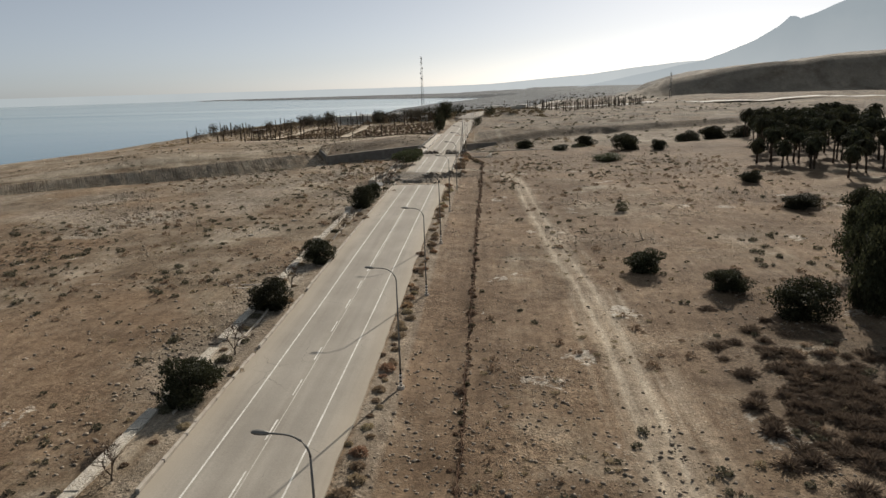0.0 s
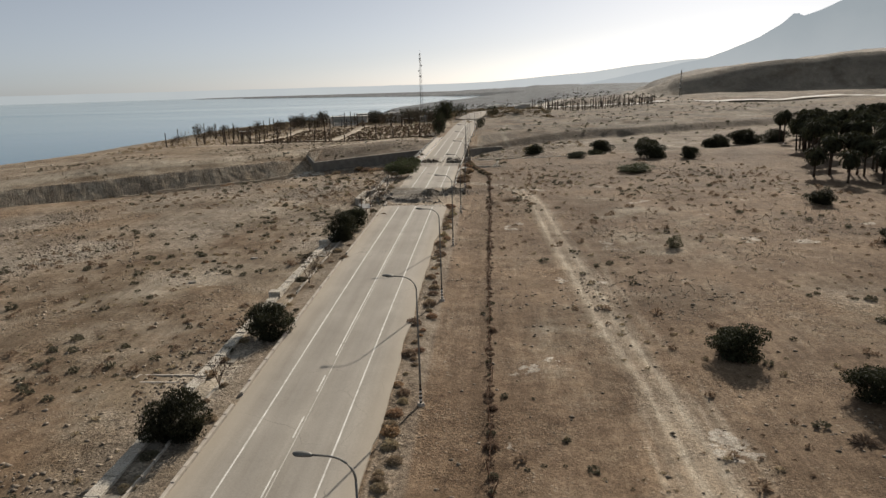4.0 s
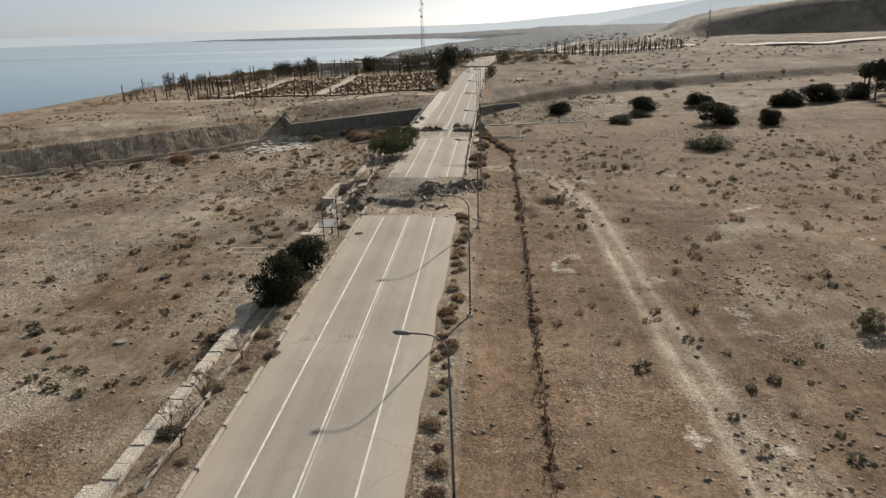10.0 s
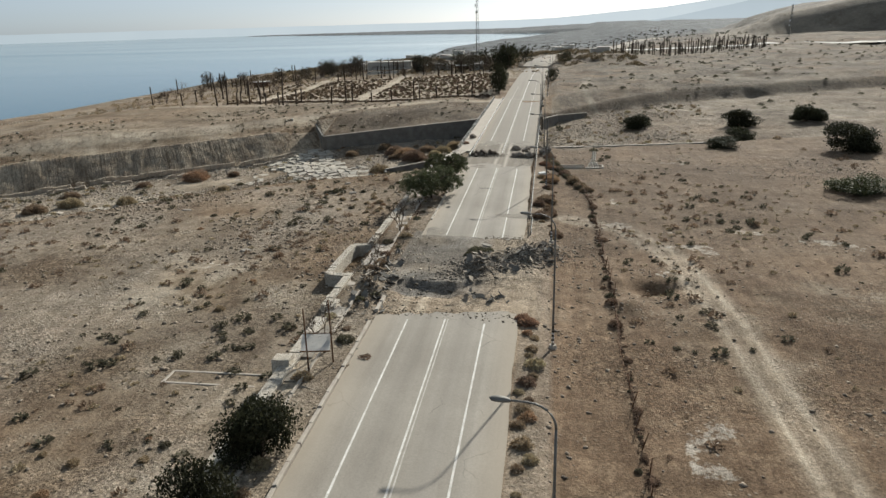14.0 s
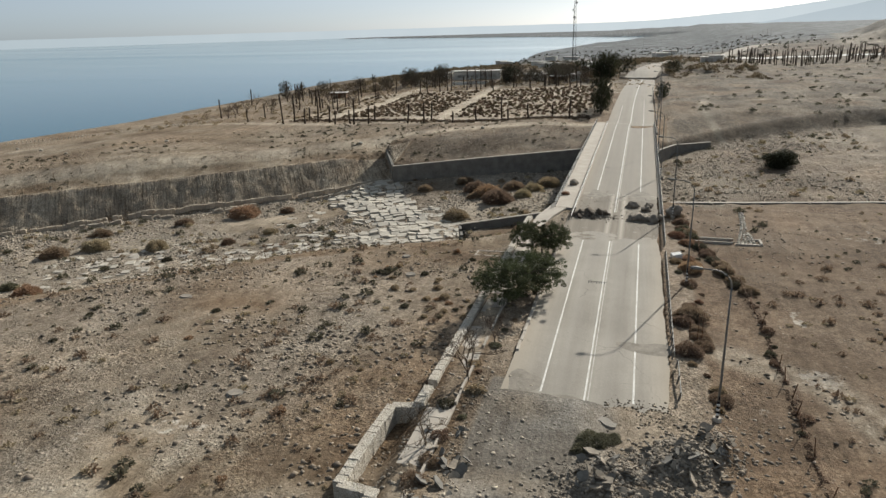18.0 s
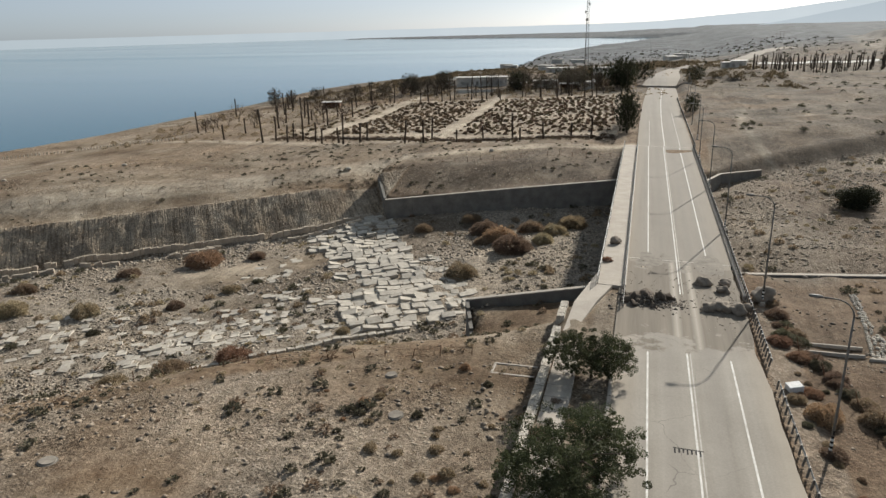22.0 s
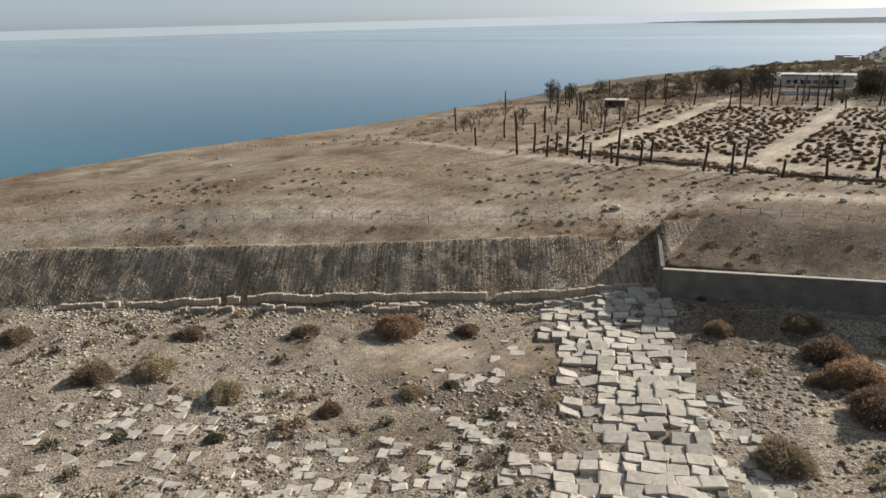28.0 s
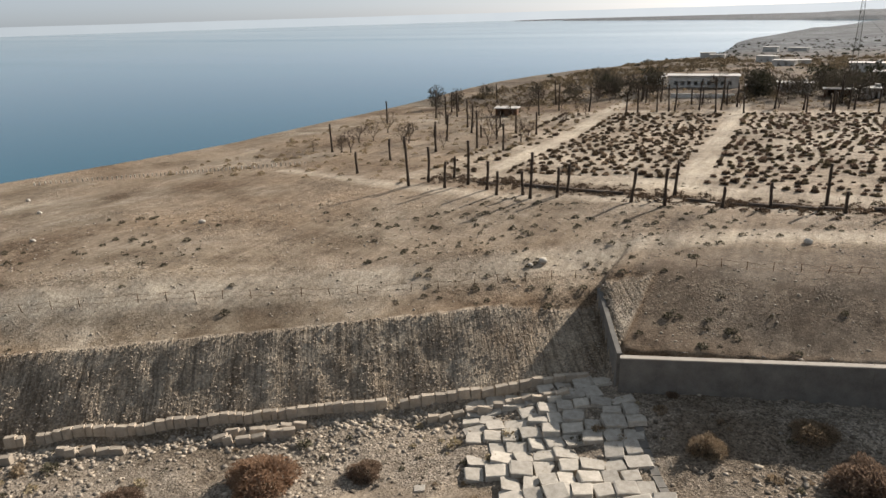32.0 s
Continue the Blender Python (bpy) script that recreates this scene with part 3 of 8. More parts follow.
    # down to the water
    z = z + (-26 - z) * smooth((shore_x(y) - x) / 45)
    if fine:
        z = z + (0.11 * vnoise(x, y, 3.1, 11) + 0.09 * vnoise(x, y, 1.7, 12)) * smooth((side - 7.5) / 2)
    return z


def gz(x, y):
    return float(ground(x, y))


def axis_steps(bands):
    out = [bands[0][0]]
    for _, end, step in bands:
        while out[-1] < end - step * 0.5:
            out.append(out[-1] + step)
    return np.array(out)


TRACKS = (  # centre lines of the wheel tracks
    ((30.6, 10), (32.0, 45), (32.2, 70), (31.3, 88), (29.6, 104), (28.4, 125), (27.3, 145), (26.2, 175), (24, 192), (19, 203), (12, 207)),
    ((-240, 205), (-190, 240), (-153, 269), (-138, 280.3), (-111.5, 298.5), (-87, 317.5), (-73, 329.5), (-62, 339), (-48, 347), (-30, 350), (-7, 352)),
    ((-150, 360), (-120, 352), (-90, 352), (-60, 362), (-38, 362)),
    ((27, 347), (24, 351), (22.5, 366), (22, 385), (25, 420)),
)


def line_distance(x, y, line):
    d = np.full(np.shape(x), 1e9)
    for (ax, ay), (bx, by) in zip(line, line[1:]):
        ux, uy = bx - ax, by - ay
        k = np.clip(((x - ax) * ux + (y - ay) * uy) / (ux * ux + uy * uy), 0, 1)
        d = np.minimum(d, np.hypot(x - ax - k * ux, y - ay - k * uy))
    return d


GARDEN_X = (-112, -100, -68, -59, -33, -12)  # the two plots and the paths round them
GARDEN_FRONT = (368, 370.5, 380.5, 379.5, 377, 377)
GARDEN_BACK = (468, 469, 473.5, 475, 480, 482)


def silt_bar(x, y):
    """Smooth pale silt dropped along the middle of the bed."""
    u, v = (x + 74) * 0.8 + (y - 281) * 0.6, (y - 281) * 0.8 - (x + 74) * 0.6
    return np.clip(1.6 - (u / 17) ** 2 - (v / 4.6) ** 2 + 0.7 * vnoise(x, y, 5, 33), 0, 1)


def garden_path(y, x0):
    return x0 - 0.045 * (y - 375)


def build_ground():
    xs = axis_steps(((-4900, -1500, 170), (0, -330, 40), (0, -240, 12), (0, -150, 2.2), (0, -9, 0.8), (0, 11, 0.5), (0, 24, 0.8), (0, 36, 0.42), (0, 110, 1.6), (0, 240, 4), (0, 900, 30), (0, 4900, 350)))
    ys = axis_steps(((-900, -60, 120), (0, 20, 6), (0, 40, 1.6), (0, 170, 0.85), (0, 200, 0.42), (0, 325, 0.85), (0, 420, 1.7), (0, 600, 3.2), (0, 1200, 16), (0, 3800, 45), (0, 4900, 260)))
    X, Y = np.meshgrid(xs, ys)
    Z = ground(X, Y)
    d0 = line_distance(X, Y, TRACKS[0])
    Z = Z - 0.09 * np.exp(-((np.abs(d0) - 0.95) / 0.45) ** 2)
    n, k = len(xs), len(ys)
    me = bpy.data.meshes.new("ground")
    me.vertices.add(n * k)
    me.vertices.foreach_set("co", np.stack([X, Y, Z], -1).astype(np.float32).ravel())
    i = (np.arange(k - 1)[:, None] * n + np.arange(n - 1)).ravel()
    quads = np.stack([i, i + 1, i + n + 1, i + n], -1).astype(np.int32)
    me.loops.add(quads.size)
    me.loops.foreach_set("vertex_index", quads.ravel())
    me.polygons.add(len(quads))
    me.polygons.foreach_set("loop_start", np.arange(0, quads.size, 4, dtype=np.int32))
    me.polygons.foreach_set("loop_total", np.full(len(quads), 4, np.int32))
    me.polygons.foreach_set("use_smooth", np.ones(len(quads), bool))
    me.update()
    nt, nf, ff, ft = (np.interp(X, WX, w) for w in (W_NT, W_NF, W_FF, W_FT))
    n1, n2 = vnoise(X, Y, 9, 21), vnoise(X, Y, 3, 22)
    bar = silt_bar(X, Y)
    track = np.maximum((0.95 + 0.1 * n2) * np.exp(-((d0 - 1.05) / 0.5) ** 2), (0.42 + 0.1 * n1) * np.exp(-(d0 / 2.1) ** 8))
    track = np.maximum(track, (0.3 + 0.3 * n1) * np.exp(-((np.abs(d0 - 3.1) - 0.85 + 0.5 * n1) / 0.4) ** 2) * (X > 28) * (Y < 150))
    for line, wid in zip(TRACKS[1:], (3.4, 2.4, 1.6)):
        d = line_distance(X, Y, line)
        track = np.maximum(track, np.exp(-(d / wid) ** 4) * (0.85 + 0.15 * n1))
    # sandy flats beyond the wadi, bare paths in the palm garden
    front, back = np.interp(X, GARDEN_X, GARDEN_FRONT), np.interp(X, GARDEN_X, GARDEN_BACK)
    garden = (Y > front - 10) & (Y < back + 2) & (X < -12) & (X > -118)
    path = np.maximum(np.exp(-((X - garden_path(Y, -63.2)) / 2.9) ** 8) * (Y < 535), np.exp(-((X - garden_path(Y, -103.0)) / 2.9) ** 8) * (Y < 520)) * (Y > front - 8)
    path = np.maximum(path, np.exp(-((Y - front + 4) / 4.2) ** 6) * (X < -12) * (X > -112) * 0.9)
    path = np.maximum(path, np.exp(-((Y - back - 4) / 3.0) ** 6) * (X < -12) * (X > -112) * 0.75)
    row = (Y - front) / (back - front) * 33
    track = np.maximum(np.maximum(track, path), garden * np.clip(0.72 + 0.2 * n1 - 0.3 * (np.abs(row % 1 - 0.5) < 0.25), 0, 1))
    track = np.maximum(track, 0.3 * smooth((Y - ft - 1) / 6) * (X < -9) * (Y < 470) * np.clip(0.7 + 0.5 * n1, 0, 1))
    brown = smooth((X - 8.3) / 1.2) * (1 - smooth((X - 15.4 - 0.8 * n2) / 1.5)) * (Y < 172) * np.clip(0.75 + 0.6 * n1, 0, 1)
    brown = np.maximum(brown, 0.7 * smooth((X - 16) / 1) * (1 - smooth((X - 20 - n1) / 2)) * (Y < 190))
    brown = np.maximum(brown, smooth(vnoise(X, Y, 34, 23) * 1.6 - 0.5) * (Y < nt))
    brown = np.maximum(brown, np.clip(0.3 - 0.3 * smooth((Y - 110) / 60) + 0.5 * vnoise(X, Y, 15, 29) + 0.3 * n2, 0, 1) * (X < -11) * (Y < nt - 8))
    # brown gravel slope above the far wall; grazing-sun shade is darkened into it too
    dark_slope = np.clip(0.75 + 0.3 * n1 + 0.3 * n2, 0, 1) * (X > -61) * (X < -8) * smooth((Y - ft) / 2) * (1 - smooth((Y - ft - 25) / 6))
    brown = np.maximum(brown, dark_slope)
    brown = np.maximum(brown, 0.5 * smooth((Y - ft - 3) / 8) * (X < -8) * (Y < 480) * np.clip(0.6 + 0.6 * n1, 0, 1))
    brown = np.maximum(brown, np.clip(0.62 + 0.4 * n1 + 0.3 * n2, 0, 1) * (X > 8.5) * (Y < nt + 2))
    inland = smooth((X - 9) / 2) * smooth((Y - 188) / 10) * (Y < nt + 2)
    brown = np.maximum(brown, inland)
    gravel = smooth((Y - nf + 7 + 3 * n1) / 6) * (Y < ff) * (0.85 + 0.15 * n1)
    gravel = np.maximum(gravel, smooth(vnoise(X, Y, 26, 24) * 1.7 - 0.35) * (X < -9) * (Y < nt))
    gravel = np.maximum(gravel, 0.5 * (np.abs(np.abs(X) - 8) < 1.4) * (Y < 250))
    track = np.maximum(track, 0.5 * (X > -11.6) * (X < -9.7) * (Y > 40) * (Y < 250) * np.clip(0.8 + 0.5 * n2, 0, 1))
    salt = smooth((vnoise(X, Y, 4, 25) + 0.7 * n2 - 1.0) * 3) * smooth((np.abs(X) - 8) / 6) * (Y < nt) * 0.55
    salt = np.maximum(salt, 0.25 * garden * np.clip(0.8 + 0.4 * n1, 0, 1))
    gravel = np.maximum(gravel, np.clip(0.25 + 0.7 * vnoise(X, Y, 12, 31), 0, 1) * (X < -11) * (Y > 120) * (Y < nt))
    gravel = gravel * (1 - bar)
    track = np.maximum(track, 0.62 * bar)
    wash = (Y > 172) & (Y < 197) & (np.abs(X) < 8)
    gravel = np.where(wash, 0.08, gravel)
    track = np.maximum(track, 0.4 * wash * np.clip(0.8 + 0.4 * n1, 0, 1))
    track = np.maximum(track, wash * (np.exp(-((X + 4.7) / 0.5) ** 2) + np.exp(-((X + 2.9) / 0.5) ** 2)) * (Y < 180) * 0.9)
    track = np.maximum(track, wash * (Y > 179.5) * (1 - smooth((X - 0.3 + n2) / 2.0)) * (0.9 + 0.1 * n1))
    salt = np.maximum(salt, np.exp(-((X - 43) / 6) ** 2 - ((Y - 199) / 5) ** 2) * np.clip(0.7 + 0.9 * n2, 0, 1))
    salt = np.maximum(salt, 0.6 * smooth((vnoise(X, Y, 7, 30) + 0.6 * n2 - 0.75) * 4) * (X > 17) * (Y < 225))
    # dark soil round the brush heap, plus the slope's painted shade
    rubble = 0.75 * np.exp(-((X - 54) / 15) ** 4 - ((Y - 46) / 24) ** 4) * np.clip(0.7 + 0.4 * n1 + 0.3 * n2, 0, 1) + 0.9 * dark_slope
    upstream = (X > 9) * (Y > nt) * (Y < ff + 2)
    gravel = gravel * (1 - 0.5 * upstream)
    rubble = np.maximum(rubble, 0.3 * upstream * np.clip(0.8 + 0.8 * n1, 0, 1))
    rubble = np.maximum(rubble, 0.38 * inland * np.clip(0.8 + 0.6 * n1 + 0.3 * n2, 0, 1))
    face = (Y > ff) & (Y < ft + 0.5) & (X < -59)
    rubble = np.maximum(rubble, 0.55 * np.exp(-((Y - ff + 1.5) / 2.6) ** 2) * (X < -60) * np.clip(0.7 + 0.5 * n2, 0, 1))
    gravel = np.where(face, 0.2 + 0.2 * n2, gravel)
    brown = np.where(face, 0.3 + 0.3 * n1, brown)
    track = np.where(face, np.clip(0.6 + 0.3 * n2 + 0.25 * vnoise(X * 0.85 + Y * 0.5, 0 * Y, 2.3, 6), 0, 1), track)
    rubble = np.maximum(rubble, 0.6 * np.exp(-((X - 4.5) / 4.6) ** 2 - ((Y - 183.2 - 0.75 * X) / 2.6) ** 2))
    # mesa soil made paler, standing in for the haze before it
    track = np.maximum(track, 0.8 * smooth((Y - 815) / 10) * smooth((X - 0.19 * Y - 2) / 12))
    # mudflats, and distance haze put into the colour of far plain and mesa
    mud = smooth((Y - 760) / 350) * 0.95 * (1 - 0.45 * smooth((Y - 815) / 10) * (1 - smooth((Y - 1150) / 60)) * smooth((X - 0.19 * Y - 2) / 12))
    # here plain grey dust on the washed ramp
    mud = np.maximum(mud, 0.6 * wash * (Y > 177) * (1 - smooth((X - 0.8 + n2) / 2.5)) * np.clip(0.8 + 0.5 * n2, 0, 1))
    # grey and dark ground of the far grounds
    yard = np.maximum(smooth((Y - 486) / 14) * (1 - smooth((X - 8) / 20)), smooth((Y - 590) / 40) * (1 - smooth((X - 0.2 * Y) / 60))) * smooth((X + 240) / 40)
    dim = np.clip(0.8 + 0.4 * vnoise(X, Y, 24, 26) + 0.3 * n1, 0, 1) * yard * (1 - smooth((Y - 900) / 300))
    rubble = np.maximum(rubble, 0.95 * dim)
    pits = smooth((vnoise(X, Y, 11, 27) - 0.45) * 3) * (Y > ft + 3) * (X > 12) * 0.7
    rubble = np.maximum(rubble, pits)
    rubble = np.maximum(rubble, np.clip(0.62 + 0.35 * n1 + 0.25 * n2, 0, 1) * (Y > ft) * smooth((X - 9) / 4))
    # dark crusts and worn lines across the sandy flat
    flat = (Y > ft + 2) & (X < -8) & (Y < 480)
    rubble = np.maximum(rubble, flat * smooth((vnoise(X + 0.6 * Y, 3.5 * Y - 1.6 * X, 22, 28) + 0.5 * n2 - 0.25) * 2) * 0.14 * (1 - track))
    rubble = np.maximum(rubble, (Y > ff) * (Y < ft + 0.8) * (X > 12) * 0.8)
    gravel = np.maximum(gravel, 0.6 * (Y > ft) * (X > 10) * np.clip(0.5 + n1, 0, 1))
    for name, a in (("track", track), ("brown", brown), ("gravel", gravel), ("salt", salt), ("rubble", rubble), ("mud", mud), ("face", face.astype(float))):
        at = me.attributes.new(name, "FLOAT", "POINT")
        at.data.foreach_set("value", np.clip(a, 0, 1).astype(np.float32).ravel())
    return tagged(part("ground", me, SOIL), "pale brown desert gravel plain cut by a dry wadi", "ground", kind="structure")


build_ground()

bm = bmesh.new()
for x, y in ((-4900, -900), (2500, -900), (2500, 4920), (-4900, 4920)):
    bm.verts.new((x, y, -20.0))
bm.faces.new(bm.verts)
tagged(part("water", bm, WATER), "calm pale blue salt lake reaching the hazy horizon", "lake", kind="structure")


# ---- far mountains ----
def far_ridge(name, radius, rows, glow, label):
    """A distant ridge, haze painted into its glow: a plain backdrop of azimuth and elevation steps, degrees."""
    m, n, l, b = nodes_of(name + "_haze")
    pos = n.new("ShaderNodeNewGeometry").outputs["Position"]
    f = noise_tex(n, l, 0.004, 6, 0.6, pos)
    sep = n.new("ShaderNodeSeparateXYZ")
    l.new(pos, sep.inputs[0])
    # painted brightness: the glow dims and blues away from the sun
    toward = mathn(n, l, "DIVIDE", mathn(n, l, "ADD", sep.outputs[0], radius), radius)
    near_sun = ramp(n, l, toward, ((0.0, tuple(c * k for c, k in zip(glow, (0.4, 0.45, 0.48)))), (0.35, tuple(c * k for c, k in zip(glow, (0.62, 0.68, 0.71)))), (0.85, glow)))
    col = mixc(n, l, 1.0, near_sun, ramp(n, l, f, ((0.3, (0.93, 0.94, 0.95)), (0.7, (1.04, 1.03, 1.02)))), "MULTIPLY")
    # haze painted in: the glow pales towards the ridge's foot
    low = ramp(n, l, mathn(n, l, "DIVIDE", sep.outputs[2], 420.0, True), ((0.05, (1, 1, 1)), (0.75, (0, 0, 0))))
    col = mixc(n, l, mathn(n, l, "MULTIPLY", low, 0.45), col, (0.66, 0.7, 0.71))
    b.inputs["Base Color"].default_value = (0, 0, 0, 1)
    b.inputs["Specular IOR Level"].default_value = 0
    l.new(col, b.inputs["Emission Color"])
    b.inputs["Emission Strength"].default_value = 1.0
    bm = bmesh.new()
    az0, az1 = rows[0][0], rows[-1][0]
    pts = []
    k = 160
    for i in range(k + 1):
        az = az0 + (az1 - az0) * i / k
        el = float(np.interp(az, [r[0] for r in rows], [r[1] for r in rows]))
        el += 0.06 * float(vnoise(az, 0.0, 1.7, 61)) * min(1, max(el, 0) + 0.15)
        a = radians(az)
        p = Vector((15 + radius * math.sin(a), radius * math.cos(a), 26 + radius * math.tan(radians(el))))
        pts.append((bm.verts.new(p), bm.verts.new((p.x, p.y, -60))))
    for (a, c), (d, e) in zip(pts, pts[1:]):
        bm.faces.new((c, e, d, a))
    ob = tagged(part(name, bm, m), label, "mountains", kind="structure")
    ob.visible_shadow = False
    return ob


# low left part shows no land: added haze-coloured strip hiding the sea's end
far_ridge("backdrop_far_shore", 4650, ((-85, 0.02), (-40, 0.02), (-20, 0.03), (-4, 0.05), (0, 0.1), (6, 0.5), (12.4, 1.1), (19, 1.7), (30, 2.5), (60, 3)), (0.6, 0.645, 0.66), "strip of glowing haze, with pale mountains almost lost in it inland")
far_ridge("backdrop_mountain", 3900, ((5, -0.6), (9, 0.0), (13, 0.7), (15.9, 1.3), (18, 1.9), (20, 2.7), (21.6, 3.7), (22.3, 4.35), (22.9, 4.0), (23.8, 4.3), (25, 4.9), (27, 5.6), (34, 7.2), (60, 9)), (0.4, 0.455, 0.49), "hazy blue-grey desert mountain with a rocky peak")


# ---- road, bridge and walls ----
def box(bm, x0, x1, y0, y1, z0, z1, turn=None):
    """A box in a bmesh; turn: a matrix that places it."""
    vs = [bm.verts.new((x, y, z)) for z in (z0, z1) for x, y in ((x0, y0), (x1, y0), (x1, y1), (x0, y1))]
    for f in ((3, 2, 1, 0), (4, 5, 6, 7), (0, 1, 5, 4), (1, 2, 6, 5), (2, 3, 7, 6), (3, 0, 4, 7)):
        bm.faces.new([vs[i] for i in f])
    if turn is not None:
        bmesh.ops.transform(bm, matrix=turn, verts=vs)
    return vs


def strip(bm, left, right, ys, lift=0.0, thick=0.0):
    """A ribbon along the road between two edges given as functions of y, on the road's surface."""
    rows = []
    for y in ys:
        a, b = left(y), right(y)
        z = float(road_z(y)) + lift
        row = [bm.verts.new((a, y, z - CROSS * a)), bm.verts.new((b, y, z - CROSS * b))]
        if thick:
            row += [bm.verts.new((b, y, z - CROSS * b - thick)), bm.verts.new((a, y, z - CROSS * a - thick))]
        rows.append(row)
    for p, q in zip(rows, rows[1:]):
        m = len(p)
        for i in range(m if thick else 1):
            j = (i + 1) % m
            bm.faces.new((p[i], p[j], q[j], q[i]))
    if thick:
        bm.faces.new(rows[0][::-1])
        bm.faces.new(rows[-1])


def wander(y, size, amp, seed):
    return float(amp * vnoise(y, 0.0, size, seed) + 0.4 * amp * vnoise(y, 3.0, size * 0.3, seed + 1))


def ragged_slab(name, y0, y1, left, right, ragged0, ragged1, label):
    """A stretch of asphalt whose ends are broken off unevenly."""
    bm = bmesh.new()
    cols = 48
    ys = [y0 + (y1 - y0) * i / max(1, round((y1 - y0) / 1.2)) for i in range(max(1, round((y1 - y0) / 1.2)) + 1)]
    grid = []
    for i, y in enumerate(ys):
        row = []
        for c in range(cols + 1):
            f = c / cols
            yy = y
            if i == 0 and ragged0:
                yy += ragged0 * float(vnoise(f * 14, y, 2.2, 31)) + ragged0 * 0.8 * float(vnoise(f * 14, y, 0.6, 32)) + ragged0 * 2.4 * max(0, f - 0.75)
            if i == len(ys) - 1 and ragged1:
                yy += ragged1 * 4.0 * (min(1.0, f * 1.6) - 0.5) * (y < 200) + ragged1 * float(vnoise(f * 14, y, 2.6, 33)) + ragged1 * 0.8 * float(vnoise(f * 14, y, 0.6, 34))
            x = left(yy) + (right(yy) - left(yy)) * f
            row.append(bm.verts.new((x, yy, float(road_z(yy)) - CROSS * x)))
        grid.append(row)
    for p, q in zip(grid, grid[1:]):
        for c in range(cols):
            bm.faces.new((p[c], p[c + 1], q[c + 1], q[c]))
    edge = [e for e in bm.edges if e.is_boundary]
    r = bmesh.ops.extrude_edge_only(bm, edges=edge)
    for v in r["geom"]:
        if isinstance(v, bmesh.types.BMVert):
            v.co.z -= 0.24
    return tagged(part(name, bm, ASPHALT), label, "road", kind="structure")


LEFT = lambda y: -6.75 + wander(y, 9, 0.06, 41)
RIGHT = lambda y: 6.55 + wander(y, 6, 0.22, 43)
ragged_slab("road", -70, 171.6, LEFT, RIGHT, 0, 0.55, "sun-bleached two-lane asphalt road with worn white lines")
ragged_slab("road", 192.8, 262.85, LEFT, lambda y: 6.2 + wander(y, 4, 0.3, 45), 1.5, 0, "stranded piece of bleached asphalt road, silted over before the bridge")
ragged_slab("road", 351, 524, lambda y: -6.3 + 0.00012 * max(0, y - 380) ** 2, lambda y: 6.9 + 0.00012 * max(0, y - 380) ** 2, 0, 0.6, "dusty abandoned asphalt road beyond the bridge")


def land_road(name, line, label, mat=ASPHALT):
    """A road laid on the land along a bent line of (x, y, half width)."""
    bm = bmesh.new()
    pts = [Vector(p) for p in line]
    rows = []
    for i, (p, q) in enumerate(zip(pts, pts[1:])):
        k = max(2, int((q - p).xy.length / 6))
        for j in range(k + (1 if i == len(pts) - 2 else 0)):
            c = p.lerp(q, j / k)
            d = (q - p).xy.normalized()
            n = Vector((d.y, -d.x))
            row = []
            zs = [gz(c.x + n.x * c.z * s, c.y + n.y * c.z * s) for s in (-1, 0, 1)]
            for s in (-1, 0, 1):
                row.append(bm.verts.new((c.x + n.x * c.z * s, c.y + n.y * c.z * s, max(zs) + 0.25)))
            rows.append(row)
    for p, q in zip(rows, rows[1:]):
        for c in range(2):
            bm.faces.new((p[c], p[c + 1], q[c + 1], q[c]))
    edge = [e for e in bm.edges if e.is_boundary]
    r = bmesh.ops.extrude_edge_only(bm, edges=edge)
    for v in r["geom"]:
        if isinstance(v, bmesh.types.BMVert):
            v.co.z -= 1.2
    return tagged(part(name, bm, mat), label, "road", kind="structure")


land_road("road", ((1, 531, 8), (4, 560, 8), (8, 610, 5.5), (14, 640, 5)), "dusty broken asphalt beyond the earth barrier")
land_road("road", ((14, 646, 5), (28, 662, 5), (40, 700, 5), (58, 770, 6), (88, 850, 6), (130, 930, 7)), "pale far road curving away inland")


def paint_line(x, y0, y1, dash=None, width=0.15, old=False, bend=False):
    bm = bmesh.new()
    spans = [(y0, y1)]
    if dash:
        spans = [(a, min(a + dash[0], y1)) for a in np.arange(y0, y1, dash[0] + dash[1])]
    for a, b in spans:
        ys = list(np.arange(a, b, 2.0)) + [b]
        off = (lambda y: 0.00012 * max(0, y - 380) ** 2) if bend else (lambda y: 0.0)
        strip(bm, lambda y: x - width / 2 + off(y) + wander(y, 3, 0.012, 47), lambda y: x + width / 2 + off(y) + wander(y, 2, 0.012, 49), ys, 0.006)
    return bm


